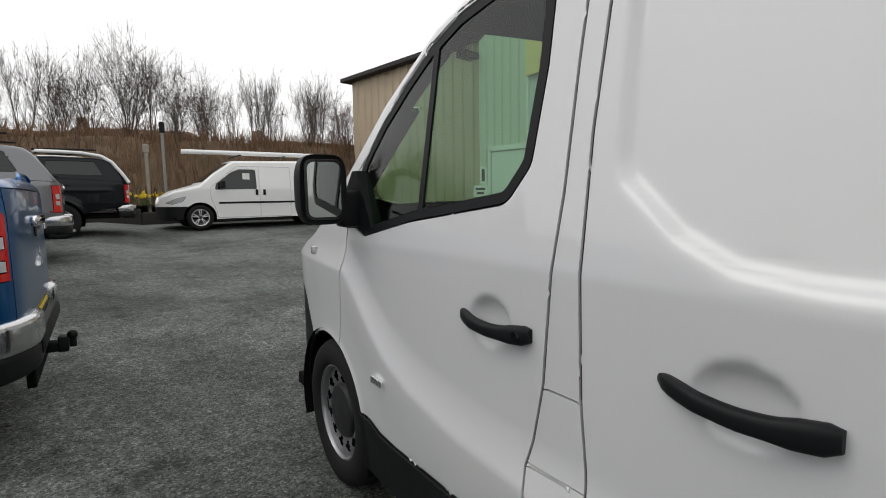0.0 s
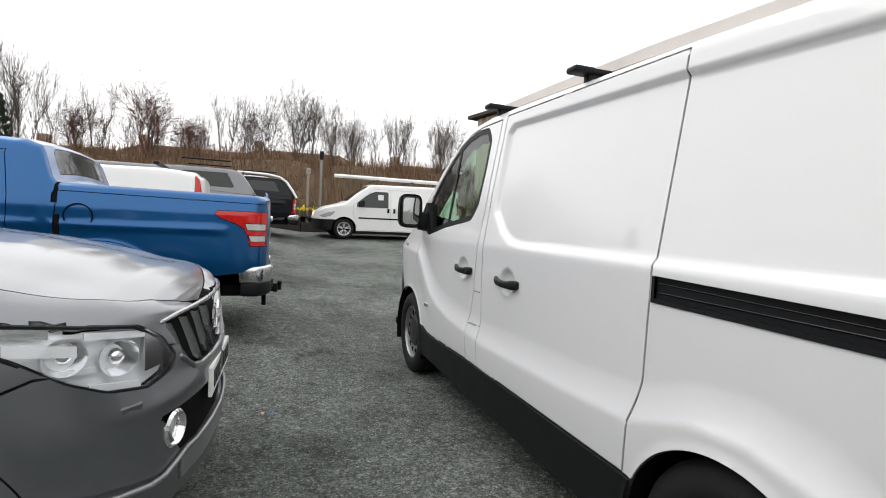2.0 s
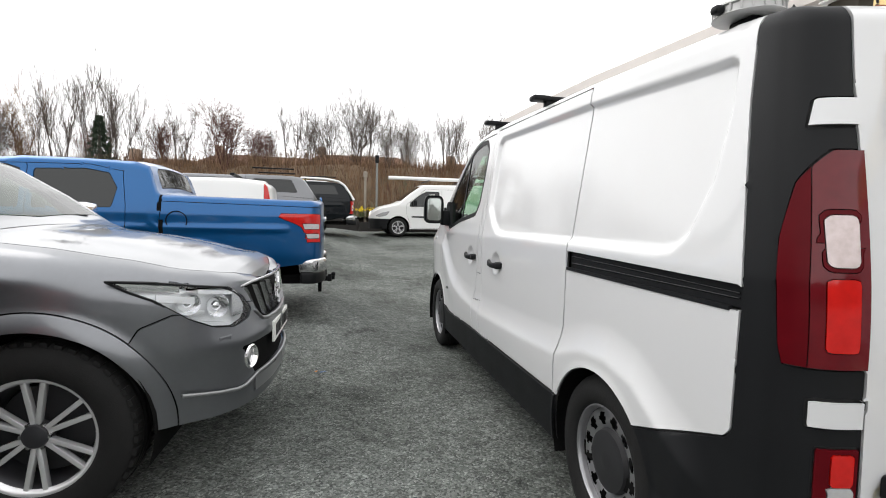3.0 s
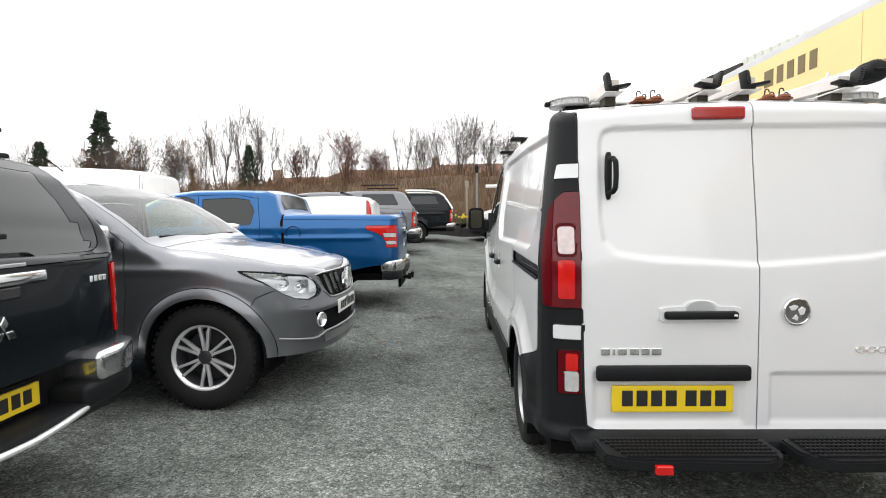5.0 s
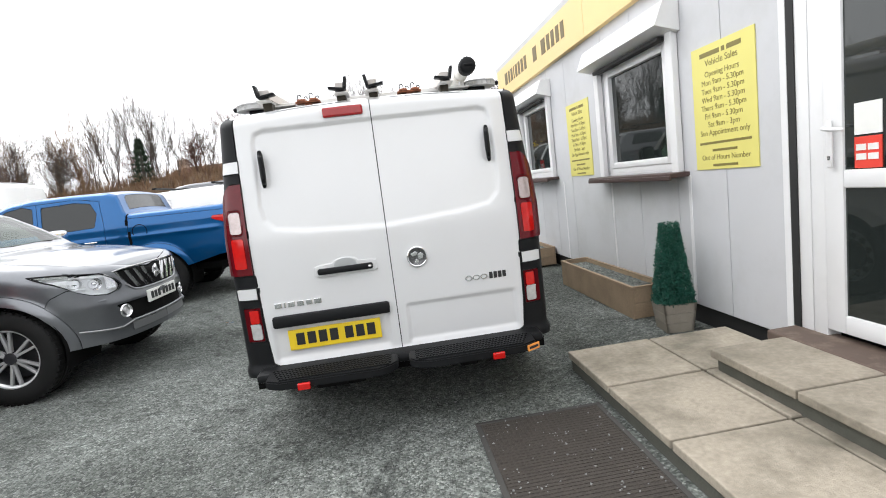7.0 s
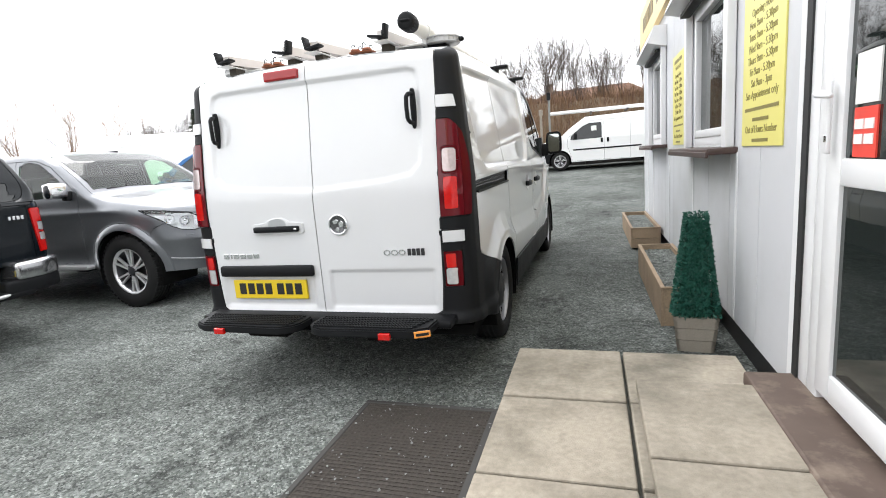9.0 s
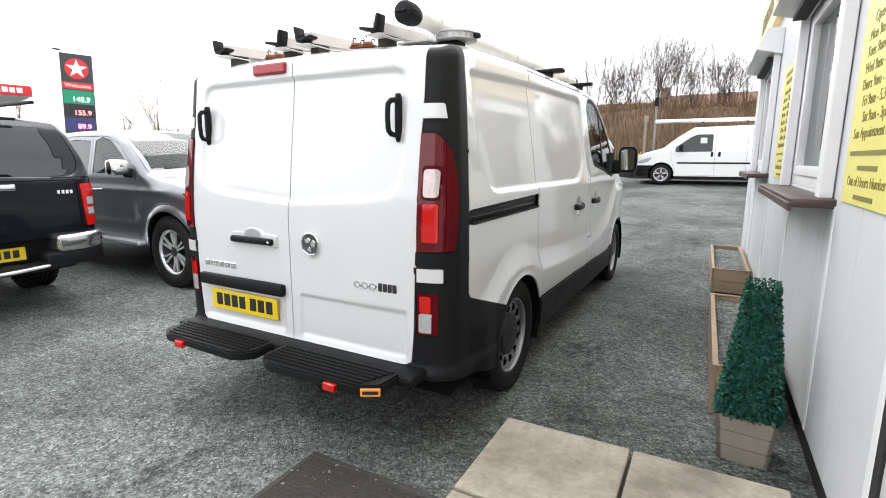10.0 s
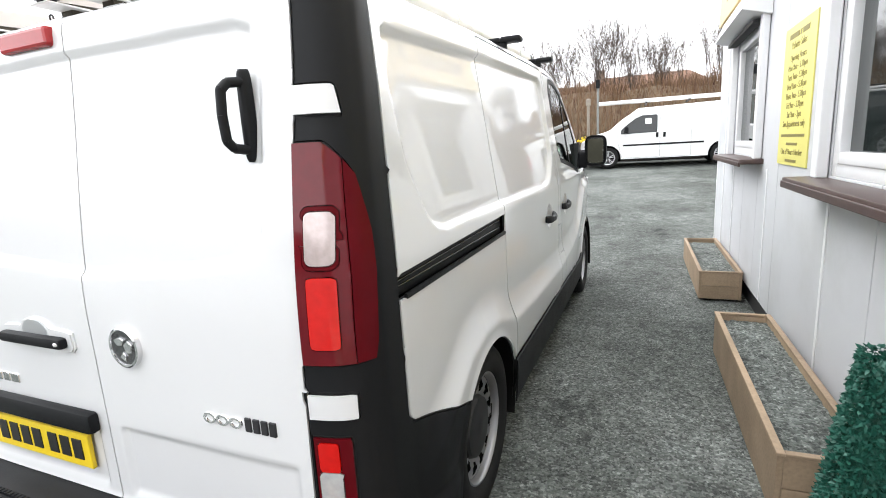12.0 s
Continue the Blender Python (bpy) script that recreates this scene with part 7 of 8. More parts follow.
# brush on the bank: thin bent stems
def brush(count, seed, hmin, hmax, t0, t1, d0, d1, mat, name, label, width=0.012):
    rng = np.random.default_rng(seed)
    v, f = [], []
    for _ in range(count):
        p = bank_point(t0 + (t1 - t0) * rng.random(), d0 + (d1 - d0) * rng.random())
        h = hmin + (hmax - hmin) * rng.random() ** 2
        a = rng.random() * 6.283
        lx, ly = rng.normal(0, 0.28, 2) * h
        w = width * (0.6 + 0.8 * rng.random())
        wx, wy = w * math.cos(a), w * math.sin(a)
        j = len(v)
        q = p + np.array([lx * 0.4, ly * 0.4, h * 0.6])
        r = p + np.array([lx, ly, h])
        v += [p - [wx, wy, 0.05], p + [wx, wy, -0.05], q + [wx * 0.6, wy * 0.6, 0], q - [wx * 0.6, wy * 0.6, 0], r]
        f += [(j, j + 1, j + 2, j + 3), (j + 3, j + 2, j + 4)]
        for s in range(2):
            b0 = p + (q - p) * (0.4 + 0.5 * rng.random())
            e = b0 + np.array([*rng.normal(0, 0.22, 2) * h, h * 0.3 * rng.random()])
            j = len(v)
            v += [b0 - [wx * 0.5, wy * 0.5, 0], b0 + [wx * 0.5, wy * 0.5, 0], e]
            f.append((j, j + 1, j + 2))
    tagged(part(name, (np.array(v), f), mat), label, "undergrowth", kind="stuff")
brush(26000, 11, 0.25, 1.0, 0.05, 0.62, 0.1, 5.5, twig_mat, "bank_brush", "dense dry brown brush on the bank")
brush(5000, 12, 0.25, 0.8, 0.05, 0.62, 0.1, 4.0, red_twig, "bramble_stems", "reddish bramble stems on the bank")
brush(6000, 13, 0.5, 2.2, 0.62, 1.0, 0.1, 7, twig_mat, "far_brush", "far dry brown hedge", 0.03)
brush(2500, 14, 0.1, 0.28, 0.22, 0.40, 0.0, 0.7, grass_mat, "verge_grass", "rough grass along the verge", 0.01)

# unseen dark hedge added behind the camera, to darken reflections and bounced light
backdrop_mat = material("dark_backdrop", (0.045, 0.040, 0.028), 0.95, vary=0.4, scale=0.9, fine=0.3, bump=0.8, bscale=6)
hr = np.random.default_rng(19)
arc = np.linspace(radians(196), radians(352), 90)
v = []
for a in arc:
    r = 27 + hr.normal(0, 0.5)
    hh = 3.1 + hr.normal(0, 0.3) + 0.5 * math.sin(a * 9)
    for d, z in ((0.0, -0.2), (0.5, hh * 0.55), (1.2, hh * 0.93), (2.2, hh), (3.4, hh * 0.9), (4.2, -0.2)):
        v.append(((r + d) * math.cos(a) + hr.normal(0, 0.2), (r + d) * math.sin(a) + hr.normal(0, 0.2), z + hr.normal(0, 0.12)))
f = [(i * 6 + k, i * 6 + k + 1, i * 6 + k + 7, i * 6 + k + 6) for i in range(len(arc) - 1) for k in range(5)]
tagged(part("boundary_hedge", (np.array(v), f), backdrop_mat, smooth=80), "unseen dark hedge-shaped backdrop added behind the yard for reflections", "hedge", kind="stuff")

def tubes(paths, sides=4):
    """Mesh of many tapered limbs, each [(point, radius), ...]."""
    v, f = [], []
    for path in paths:
        start = len(v)
        for kk, (p, r) in enumerate(path):
            nxt = path[min(kk + 1, len(path) - 1)][0] - path[max(kk - 1, 0)][0]
            nxt = nxt / max(1e-9, np.linalg.norm(nxt))
            a = np.cross(nxt, [0.3, 0.9, 0.2])
            a /= max(1e-9, np.linalg.norm(a))
            b = np.cross(nxt, a)
            for s in range(sides):
                t = 2 * math.pi * s / sides
                v.append(p + r * (a * math.cos(t) + b * math.sin(t)))
        for kk in range(len(path) - 1):
            for s in range(sides):
                f.append((start + kk * sides + s, start + kk * sides + (s + 1) % sides, start + (kk + 1) * sides + (s + 1) % sides, start + (kk + 1) * sides + s))
    return np.array(v), f


def grow(rng, p, d, length, r, depth, out, spread, up, kids):
    path = [(p, r)]
    n = 5 if depth else 3
    for i in range(n):
        d = d + rng.normal(0, 0.085, 3)
        d[2] += up
        d = d / np.linalg.norm(d)
        p = p + d * length / n
        path.append((p, r * (1 - 0.75 * (i + 1) / n)))
    out.append(path)
    if depth == 0:
        return
    for i in range(kids[0]):
        q = 1 + int(rng.random() * (n - 0.01)) if i else n
        a = rng.normal(0, spread, 3)
        grow(rng, path[q][0], d * 0.75 + a, length * (0.45 + 0.3 * rng.random()), max(0.0085, path[q][1] * 0.66), depth - 1, out, spread, up, kids[1:])


def bare_tree(name, label, seed, height, stems, spread, up, kids, trunk_r, mat):
    rng = np.random.default_rng(seed)
    t = thing(name, label, "tree")
    trunk, limbs = [], []
    for s in range(stems):
        a = rng.random() * 6.283
        d = np.array([math.cos(a) * spread * 0.5, math.sin(a) * spread * 0.5, 1.0])
        p = np.array([0.12 * math.cos(a) * (stems > 1), 0.12 * math.sin(a) * (stems > 1), -0.3])
        out = []
        grow(rng, p, d / np.linalg.norm(d), height * (0.55 + 0.12 * rng.random()), trunk_r, len(kids), out, spread, up, kids)
        trunk.append(out[0])
        limbs += out[1:]
    part("trunk", tubes(trunk, 6), mat, t)
    part("crown", tubes(limbs, 3), mat, t, "bare twiggy crown")
    return t


def conifer(name, label, seed, height, m):
    rng = np.random.default_rng(seed)
    t = thing(name, label, "tree", m)
    part("trunk", tubes([[(np.array([0, 0, -0.3]), 0.12), (np.array([0, 0, height]), 0.02)]], 6), bark, t)
    v, f = [], []
    for kk in range(2600):
        h = rng.random() ** 0.8
        rad = (0.27 * height) * (1 - h) ** 0.8 * (0.72 + 0.28 * math.sin(h * 46)) + 0.05
        a = rng.random() * 6.283
        rr = rad * (0.35 + 0.7 * rng.random())
        p = np.array([rr * math.cos(a), rr * math.sin(a), 0.08 * height + h * height * 0.94 - 0.18 * rr])
        d = np.array([math.cos(a), math.sin(a), -0.25]) + rng.normal(0, 0.35, 3)
        d *= 0.045 * height * (0.5 + rng.random()) / np.linalg.norm(d)
        e = np.cross(d, rng.normal(size=3))
        e *= 0.014 * height / max(1e-6, np.linalg.norm(e))
        j = len(v)
        v += [p - e, p + d, p + e, p + d * 0.3 + np.array([0, 0, 0.01 * height])]
        f += [(j, j + 1, j + 3), (j + 2, j + 3, j + 1)]
    part("needles", (np.array(v), f), conifer_mat, t, "dense dark needles")
    return t


kinds = [bare_tree("bare_tree", "leafless multi-stemmed tree on the bank top", 21, 5.2, 5, 0.42, 0.10, (9, 6, 5), 0.045, bark),
         bare_tree("bare_tree", "tall slender leafless tree on the bank top", 22, 5.6, 2, 0.24, 0.16, (10, 6, 4), 0.045, bark),
         bare_tree("bare_tree", "bushy leafless tree with dark twigs on the bank top", 23, 4.4, 7, 0.55, 0.05, (8, 6, 5), 0.050, red_twig),
         bare_tree("bare_tree", "thin leafless sapling on the bank top", 24, 4.2, 3, 0.30, 0.14, (8, 5, 4), 0.040, bark),
         bare_tree("bare_tree", "pale leafless tree in the far hedge", 25, 6.0, 3, 0.34, 0.12, (8, 6, 4), 0.06, twig_mat)]
spots = [(0, -6.6, 22.6, 1.15, 2), (0, -1.0, 23.6, 1.10, 0), (0, 1.4, 23.2, 0.80, 3), (0, 2.6, 23.4, 0.85, 3), (0, 5.6, 23.0, 0.82, 0), (0, -4.0, 24.4, 1.02, 1),
         (0, -8.6, 23.3, 0.9, 1), (0, -3.0, 23.4, 0.82, 3), (0, -0.2, 24.8, 1.15, 1), (0, 3.9, 23.9, 0.9, 1), (0, 7.6, 23.6, 0.85, 2), (0, 9.4, 24.0, 1.0, 1),
         (0, 0.6, 22.9, 0.72, 0), (0, -2.2, 25.3, 0.95, 0), (0, 4.8, 25.0, 0.85, 3), (0, -5.2, 23.6, 0.75, 2), (0, 11.5, 24.6, 1.0, 0), (0, 2.0, 25.4, 0.95, 0),
         (0, -10.6, 24.0, 1.0, 3), (0, -12.4, 25.6, 1.45, 1), (0, -13.4, 26.2, 1.4, 1), (0, -14.6, 26.0, 1.45, 1), (0, -11.6, 25.0, 1.2, 1), (0, -15.8, 25.4, 1.1, 4),
         (0, -17.5, 26.0, 0.85, 4), (0, -19.0, 25.4, 0.95, 4), (0, -20.6, 26.6, 0.8, 4), (0, -23.5, 27.5, 0.9, 4), (0, -27.5, 28.0, 1.25, 1), (0, -31.0, 28.5, 1.1, 4),
         (0, -35.0, 27.5, 1.0, 4), (0, -40.0, 28.0, 1.1, 4), (0, -45.0, 27.5, 1.2, 4), (0, -50.0, 27.0, 1.0, 4), (0, -55.0, 25.0, 1.2, 4), (0, -60.0, 22.0, 1.1, 4), (0, -65.0, 18.0, 1.2, 4),
         (0, -69.0, 13.0, 1.1, 4), (0, 14.0, 25.0, 0.9, 1), (0, -7.6, 24.2, 0.7, 3), (0, 6.6, 24.8, 0.95, 1), (0, 8.4, 23.2, 0.7, 3),
         (0, -10.0, 25.2, 1.0, 2), (0, -13.0, 25.0, 0.75, 2), (0, -16.6, 26.4, 0.85, 2), (0, -18.2, 27.2, 1.05, 0), (0, -19.8, 26.2, 0.8, 2), (0, -21.6, 27.4, 1.0, 0), (0, -25.2, 28.2, 0.95, 2), (0, -29.4, 28.8, 1.0, 0)]
rng = np.random.default_rng(9)
for kk in range(30):
    x = -34 + 46 * (kk + rng.random()) / 30
    spots.append((0, x, 23.4 + 2.6 * rng.random() + max(0, -x - 12) * 0.16, 0.62 + 0.40 * rng.random(), int(rng.choice([0, 1, 3, 3, 1, 2]))))
for kk, (_, x, y, sc, kd) in enumerate(spots):
    z = float(np.interp(x, [-60, -22, -10, -2, 26], [3.0, 3.0, 3.3, 3.6, 3.7])) - 0.15
    o = copy_thing(kinds[kd], pose(x, y, z, 0, 0, rng.random() * 360))
    far = 1.5 if x < -33 else 1.0
    o.scale = (sc * 0.62 * far, sc * 0.62 * far, sc * 0.57 * far)
for src in kinds:
    for c in list(src.children):
        bpy.data.objects.remove(c)
    bpy.data.objects.remove(src)
conifer("conifer", "tall dark conifer beyond the hedge", 31, 6.0, pose(-23.2, 28.6, 2.2))
conifer("conifer", "shorter brownish conifer beyond the hedge", 32, 4.2, pose(-27.0, 28.4, 2.2))
conifer("evergreen_shrub", "dark evergreen shrub on the bank", 33, 2.2, pose(-11.9, 23.6, 3.1))

# houses beyond the bank
def house(x, y, w, z, eave, ridge, turn):
    h = thing("house", "distant brick house with brown tiled roof beyond the bank", "house", pose(x, y, z, 0, 0, turn))
    part("wall", boxmesh(-w / 2, w / 2, -4, 4, 0, eave), render_wall, h)
    v = [(-w / 2 - 0.3, -4.4, eave), (w / 2 + 0.3, -4.4, eave), (w / 2 + 0.3, 4.4, eave), (-w / 2 - 0.3, 4.4, eave), (-w / 2 + 2.2, 0, ridge), (w / 2 - 2.2, 0, ridge)]
    roof = part("roof", (np.array(v), [(0, 1, 5, 4), (1, 2, 5), (2, 3, 4, 5), (3, 0, 4), (3, 2, 1, 0)]), roof_tile, h)
    part("chimney", boxmesh(-w / 2 + 2.0, -w / 2 + 2.7, -0.4, 0.4, ridge - 0.8, ridge + 0.7), render_wall, roof)
house(-15.5, 44, 9, 1.5, 2.2, 4.0, 0)
house(-8.0, 46, 12, 2.0, 2.6, 4.3, 4)
house(0.5, 50, 12, 2.0, 3.3, 5.2, -3)
house(14.0, 48, 14, 2.0, 2.9, 4.6, 3)

# low retaining wall of dark sleepers with daffodils behind it
for kk in range(14):
    x0 = -9 + kk * 2.0
    y0 = float(np.interp(x0 + 1, fx[::-1], fy[::-1])) - 0.35
    gz = float(ground_z(np.array(x0), np.array(y0)))
    o = part("timber_sleeper", boxmesh(-1.0, 0.985, -0.11, 0.11, -0.2, 0.34, 0.02), sleeper)
    o.matrix_world = pose(x0 + 1, y0, gz, 0, 0, 0.0 if -4 < x0 < 6 else (-5 if x0 <= -4 else 6))
    tagged(o, "dark weathered timber sleeper edging the yard", "timber edging", "sleepers along the verge")
daff_yellow = material("daffodil_yellow", (0.85, 0.62, 0.02), 0.6)
def daffodil(rng):
    d = thing("daffodil_clump", "clump of yellow daffodils on the verge", "flowers", None, "daffodils on the verge")
    v, f, pv, pf = [], [], [], []
    for _ in range(14):
        b = np.array([*rng.normal(0, 0.16, 2), 0])
        tip = b + np.array([*rng.normal(0, 0.05, 2), 0.22 + 0.14 * rng.random()])
        j = len(v)
        v += [b - [0.012, 0, 0], b + [0.012, 0, 0], tip]
        f.append((j, j + 1, j + 2))
        for a in range(6):
            t = a * math.pi / 3
            j = len(pv)
            pv += [tip, tip + np.array([0.045 * math.cos(t), -0.015, 0.045 * math.sin(t)]), tip + np.array([0.045 * math.cos(t + 0.8), -0.02, 0.045 * math.sin(t + 0.8)])]
            pf.append((j, j + 1, j + 2))
    part("leaves", (np.array(v), f), grass_mat, d)
    tagged(part("petals", (np.array(pv), pf), daff_yellow, d, "yellow petals"), kind="stuff")
    return d
rng = np.random.default_rng(4)
first = daffodil(rng)
first.matrix_world = pose(-0.2, 18.75, 1.25)
for x, y, z in ((0.15, 18.8, 1.25), (0.45, 18.75, 1.25), (-0.6, 18.8, 1.27), (0.8, 18.85, 1.25), (-3.2, 20.6, 2.3), (-3.0, 20.7, 2.4), (-0.9, 18.7, 1.22)):
    copy_thing(first, pose(x, y, z, 0, 0, rng.random() * 360))

# posts
post_grey = material("grey_post", (0.22, 0.23, 0.22), 0.6, metal=0.3, vary=0.15, scale=4)
lamp_post = thing("metal_post", "grey metal post with a small camera box on top", "post", pose(-0.35, 18.3, 0.85))
bm = bmesh.new()
cyl(bm, (0, 0, 0), (0, 0, 2.45), 0.040, n=12)
part("pole", bm, post_grey, lamp_post, smooth=50)
part("box", boxmesh(-0.07, 0.07, -0.10, 0.06, 2.42, 2.72, 0.02), black_plastic, lamp_post)
wood_post = thing("wooden_post", "slim weathered wooden post with a small box", "post", pose(-0.75, 18.9, 1.0))
part("pole", boxmesh(-0.045, 0.045, -0.045, 0.045, 0, 2.0, 0.01), old_wood, wood_post)
part("box", boxmesh(-0.08, 0.08, -0.07, 0.05, 1.75, 1.98, 0.02), old_wood, wood_post)

# ---- corrugated shed ----
clad = material("beige_cladding", (0.42, 0.34, 0.24), 0.5, vary=0.08, scale=2, dirt=(0.22, 0.18, 0.13), dscale=1.0, damount=0.3)
clad_pale = material("pale_cladding", (0.55, 0.56, 0.50), 0.5, vary=0.06, scale=2)
def corrugated(length, z0, z1, pitch, depth):
    v, f = [], []
    x = 0.0
    prof_c = []
    while x < length:
        prof_c += [(x, 0), (x + pitch * 0.55, 0), (x + pitch * 0.65, -depth), (x + pitch * 0.90, -depth)]
        x += pitch
    for a, b in prof_c:
        v += [(a, b, z0), (a, b, z1)]
    for i in range(len(prof_c) - 1):
        f.append((2 * i, 2 * i + 2, 2 * i + 3, 2 * i + 1))
    return np.array(v), f
ax, ay, bx, by = 6.75, 21.0, 7.95, 13.9
shed = thing("industrial_shed", "large corrugated beige industrial shed with white door", "industrial building", pose(ax, ay, 0.35, 0, 0, math.degrees(math.atan2(by - ay, bx - ax))))
L1 = math.hypot(bx - ax, by - ay)
part("cladding", corrugated(L1, 0, 5.65, 0.45, 0.05), clad, shed, "beige corrugated cladding")
part("cladding", corrugated(9.0, 0, 5.9, 0.30, 0.05), clad_pale, shed, "pale corrugated cladding").location = (L1, -0.25, 0)
part("return_wall", boxmesh(L1 - 0.02, L1 + 0.02, -0.26, 0.1, 0, 5.7), clad_pale, shed)
part("eave", boxmesh(-0.35, L1 + 0.1, -0.35, 0.3, 5.62, 5.78, 0.02), sleeper, shed, "dark eave gutter")
part("roof", boxmesh(-0.2, L1 + 9.2, 0.0, 14, 5.78, 5.9), sleeper, shed)
part("shed_body", boxmesh(0.05, L1 + 9.0, 0.12, 13.8, 0, 5.6), clad, shed)
sd_ = new("door")
sd_.parent = shed
part("leaf", boxmesh(L1 + 0.55, L1 + 2.05, -0.36, -0.28, 0, 2.25, 0.01), upvc, sd_, "white double door")
part("frame", boxmesh(L1 + 0.42, L1 + 0.53, -0.40, -0.28, 0, 2.38, 0.01), upvc, sd_)
part("frame", boxmesh(L1 + 0.42, L1 + 2.2, -0.40, -0.28, 2.27, 2.42, 0.01), upvc, sd_)
num = part("unit_sign", boxmesh(L1 + 0.06, L1 + 0.32, -0.33, -0.30, 1.35, 1.85), white_plate, shed, "white unit sign with a dark bar")
part("sign_bar", boxmesh(L1 + 0.13, L1 + 0.25, -0.34, -0.32, 1.42, 1.78), ink, num)
num2 = part("name_sign", boxmesh(L1 - 0.22, L1 + 0.36, -0.33, -0.30, 0.95, 1.30), white_plate, shed, "white name sign with dark bars")
part("sign_bar", boxmesh(L1 - 0.12, L1 + 0.26, -0.34, -0.32, 1.16, 1.23), ink, num2)
part("sign_bar", boxmesh(L1 - 0.08, L1 + 0.22, -0.34, -0.32, 1.03, 1.10), ink, num2)
part("flood_lamp", boxmesh(L1 - 0.35, L1 + 0.05, -0.9, -0.3, 5.0, 5.2, 0.04), black_plastic, shed)

# ---- filling station ----
st_red = material("station_red", (0.55, 0.02, 0.025), 0.4)
st_dark = material("station_dark", (0.03, 0.03, 0.033), 0.4)
st_white = material("station_white", (0.75, 0.75, 0.75), 0.5, vary=0.03)
st_green = material("station_green", (0.01, 0.22, 0.12), 0.4)
st_blue = material("station_blue", (0.03, 0.03, 0.14), 0.4)
led_red = bpy.data.materials.new("led_red")
led_red.use_nodes = True
led_red.node_tree.nodes["Principled BSDF"].inputs["Emission Color"].default_value = (1.0, 0.05, 0.05, 1)
led_red.node_tree.nodes["Principled BSDF"].inputs["Emission Strength"].default_value = 1.6
led_white = bpy.data.materials.new("led_white")
led_white.use_nodes = True
led_white.node_tree.nodes["Principled BSDF"].inputs["Emission Color"].default_value = (0.7, 1.0, 0.8, 1)
led_white.node_tree.nodes["Principled BSDF"].inputs["Emission Strength"].default_value = 1.2
def text_mesh(body, size, mat, parent, m):
    cu = bpy.data.curves.new("digits", "FONT")
    cu.body, cu.size, cu.align_x = body, size, "CENTER"
    cu.extrude = 0.01
    o = new("digits", cu)
    me = bpy.data.meshes.new_from_object(o.evaluated_get(bpy.context.evaluated_depsgraph_get()))
    bpy.data.objects.remove(o)
    me.materials.clear()
    me.materials.append(mat)
    t = new("digits", me)
    t.parent = parent
    t.matrix_local = m
TX, TY = -34.2, 15.5
face = math.degrees(math.atan2(-1.6 - TY, 1.9 - TX)) + 90
totem = thing("price_totem", "tall dark price sign of a filling station with lit prices", "sign", pose(TX, TY, 1.0, 0, 2, face))
part("pylon", boxmesh(-0.82, 0.82, -0.12, 0.12, 0, 6.75, 0.03), st_dark, totem)
part("side_edge", boxmesh(-0.90, -0.82, -0.14, 0.14, 0, 6.75, 0.01), alloy, totem)
part("side_edge", boxmesh(0.82, 0.90, -0.14, 0.14, 0, 6.75, 0.01), alloy, totem)
disc = part("disc", lathe([(-0.16, 0.0), (-0.16, 0.62), (-0.12, 0.62)], 40, "y"), st_red, totem, "round red panel")
disc.location = (0, 0, 5.85)
bm = bmesh.new()
pts = []
for kk in range(10):
    r = 0.58 if kk % 2 == 0 else 0.23
    a = math.pi / 2 + kk * math.pi / 5
    pts.append(bm.verts.new((r * math.cos(a), -0.18, 5.85 + r * math.sin(a))))
bm.faces.new(pts)
part("star_shape", bm, st_white, totem, "plain white star shape")
part("red_panel", boxmesh(-0.78, 0.78, -0.15, -0.10, 4.62, 5.02), st_red, totem)
text_mesh("Welcome", 0.34, st_white, totem, pose(0, -0.155, 4.72, 90, 0, 0))
part("green_panel", boxmesh(-0.78, 0.78, -0.15, -0.10, 3.72, 4.54), st_green, totem)
text_mesh("145.9", 0.42, led_white, totem, pose(0.12, -0.16, 3.86, 90, 0, 0))
part("black_panel", boxmesh(-0.78, 0.78, -0.15, -0.10, 2.92, 3.64), ink, totem)
text_mesh("155.9", 0.42, led_red, totem, pose(0.15, -0.16, 3.04, 90, 0, 0))
part("blue_panel", boxmesh(-0.78, 0.78, -0.15, -0.10, 2.05, 2.84), st_blue, totem)
text_mesh("89.9", 0.42, led_red, totem, pose(0.2, -0.16, 2.2, 90, 0, 0))
part("arm_lamp", boxmesh(-1.15, -0.75, -0.10, 0.0, 6.85, 6.95), st_dark, totem)

CX, CY = -40.2, 12.4
face = math.degrees(math.atan2(-1.6 - CY, 1.9 - CX)) + 90
canopy = thing("station_canopy", "filling station canopy with red fascia on white columns", "canopy", pose(CX, CY, 0, 0, 0, face + 6))
part("fascia", boxmesh(-14, 3.0, -0.1, 0.1, 5.45, 6.12, 0.02), st_red, canopy, "red fascia")
part("fascia", boxmesh(2.9, 3.1, 0.1, 10, 5.45, 6.12, 0.02), st_red, canopy, "red fascia")
part("deck", boxmesh(-14, 3.0, 0.1, 10, 5.40, 5.95), st_white, canopy)
for kk, w in enumerate((0.30, 0.26, 0.30, 0.30, 0.28, 0.30)):
    part("lettering_bar", boxmesh(0.35 + kk * 0.38, 0.35 + kk * 0.38 + w, -0.13, -0.10, 5.62, 5.95), st_white, canopy)
for x in (-10, -3.5, 0.5):
    bm = bmesh.new()
    cyl(bm, (x, 4.5, 0), (x, 4.5, 5.45), 0.22, n=14)
    part("column", bm, st_white, canopy, smooth=50)
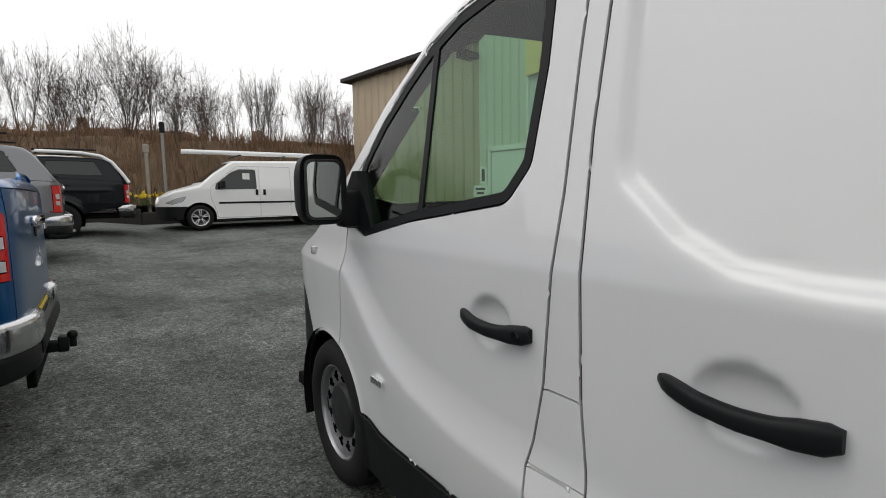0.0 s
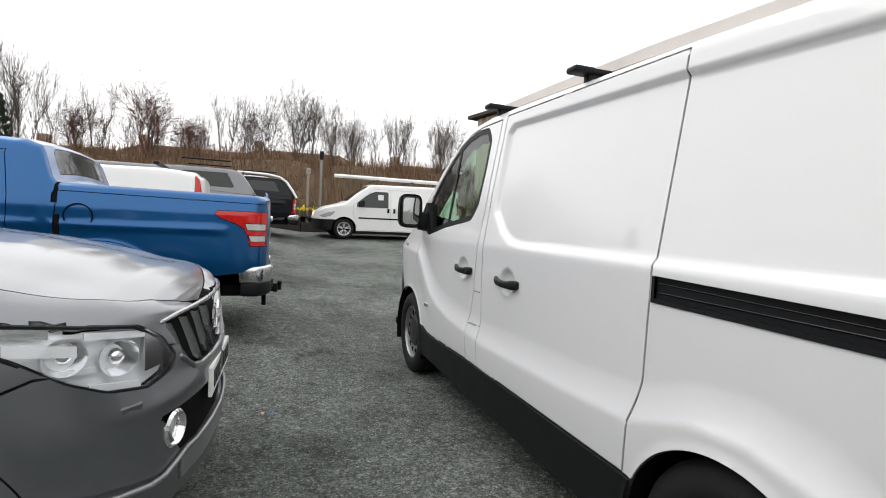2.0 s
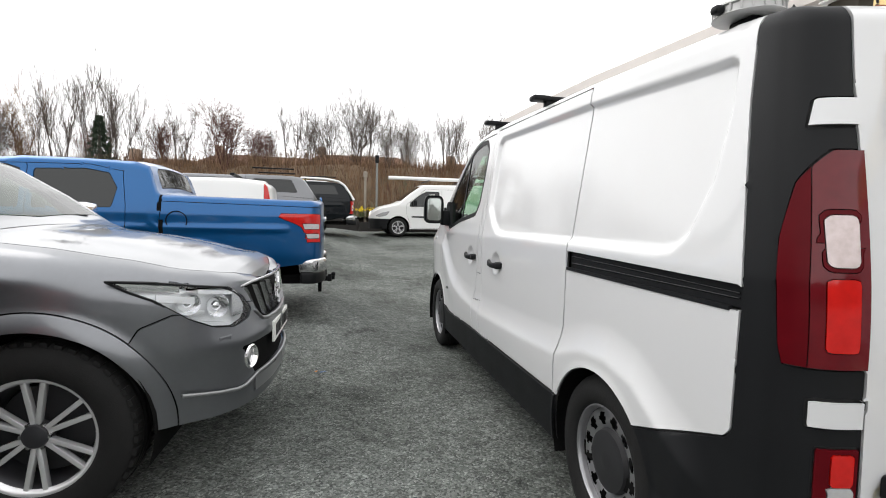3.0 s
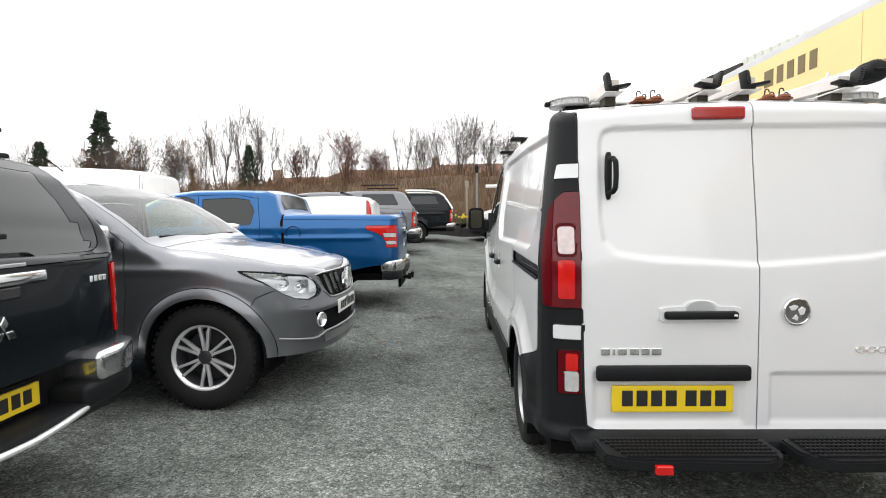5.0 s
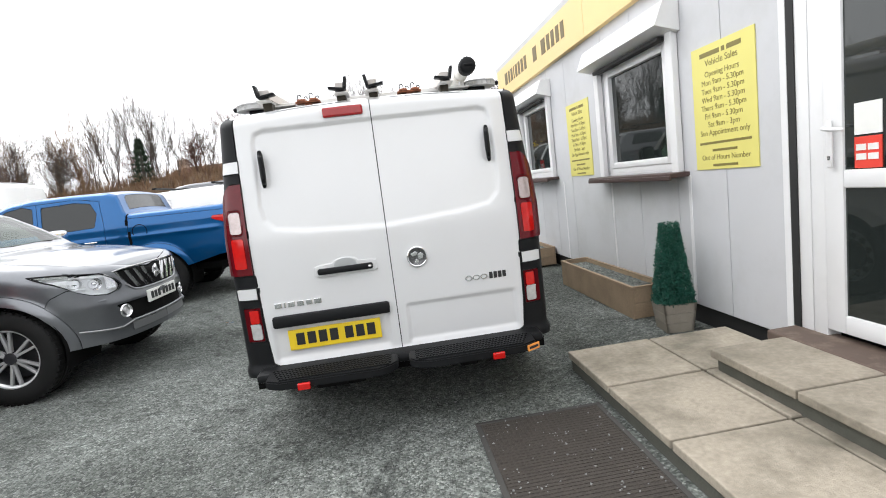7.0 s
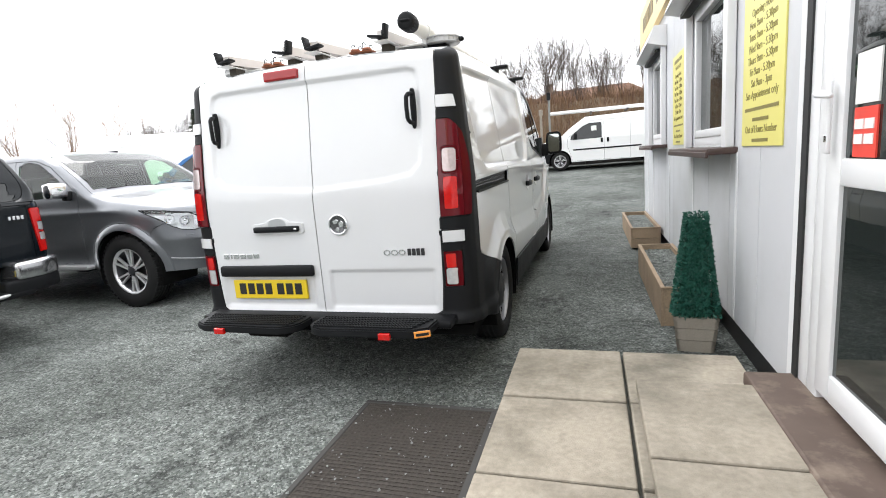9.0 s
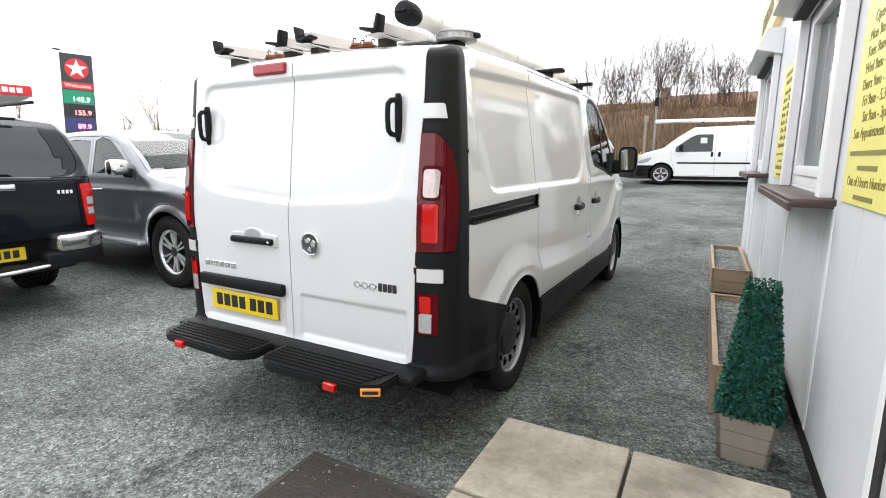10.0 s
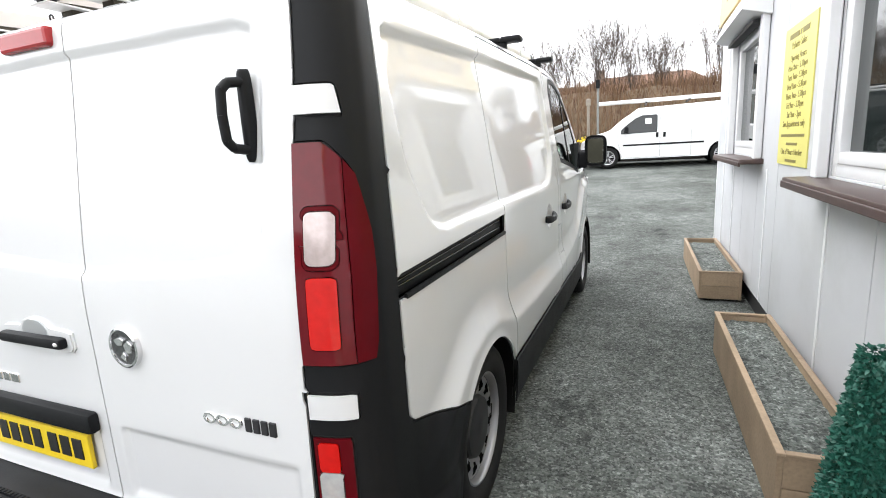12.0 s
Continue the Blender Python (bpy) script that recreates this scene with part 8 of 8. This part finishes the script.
for x in (-8.5, -1.5):
    pump = thing("fuel_pump", "red fuel pump under the station canopy", "fuel pump", pose(CX, CY, 0, 0, 0, face + 6) @ pose(x, 4.3, 1.0))
    part("body", boxmesh(-0.5, 0.5, -0.3, 0.3, 0, 2.1, 0.05), st_red, pump)
    part("screen", boxmesh(-0.35, 0.35, -0.33, -0.28, 1.2, 1.8, 0.02), st_white, pump)

# ---- loose chippings ----
stone_mat = material("loose_chippings", (0.23, 0.24, 0.23), 0.9, vary=0.5, scale=25)
rng = np.random.default_rng(17)
v, f = [], []
for kk in range(16000):
    x = -3.2 + 5.1 * rng.random()
    y = -3.2 + 9.2 * rng.random() ** 1.2
    if 1.05 < x < 2.3 and y < 0.33:
        continue
    r = 0.003 + 0.005 * rng.random() ** 2
    base = 0.001
    z = float(ground_z(np.array(x), np.array(y))) + r * 0.3 + (0.014 if 0.33 < x < 1.05 and y < -0.23 else 0.0)
    if 0.33 < x < 1.05 and y < -0.23 and rng.random() < 0.5:
        continue
    q = rng.normal(size=(6, 3)) * 0.25 + np.array([(1, 0, 0), (-1, 0, 0), (0, 1, 0), (0, -1, 0), (0, 0, 0.7), (0, 0, -0.7)])
    j = len(v)
    v += list(q * r + np.array([x, y, z]))
    f += [(j, j + 2, j + 4), (j + 2, j + 1, j + 4), (j + 1, j + 3, j + 4), (j + 3, j, j + 4), (j + 2, j, j + 5), (j + 1, j + 2, j + 5), (j + 3, j + 1, j + 5), (j, j + 3, j + 5)]
tagged(part("loose_chippings", (np.array(v), f), stone_mat), "loose pale stone chippings scattered over the yard", "gravel", kind="stuff")
litter = part("litter", boxmesh(-0.03, 0.03, -0.012, 0.012, 0, 0.012, 0.004), blue_paint)
litter.matrix_world = pose(-2.01, 3.17, 0.004, 0, 0, 30)
tagged(litter, "small crumpled blue scrap lying on gravel", "litter")
o = part("litter", boxmesh(-0.018, 0.018, -0.012, 0.012, 0, 0.012, 0.004), amber_lens)
o.matrix_world = pose(-2.06, 3.19, 0.004, 0, 0, 70)
tagged(o, "small orange scrap lying on gravel", "litter")
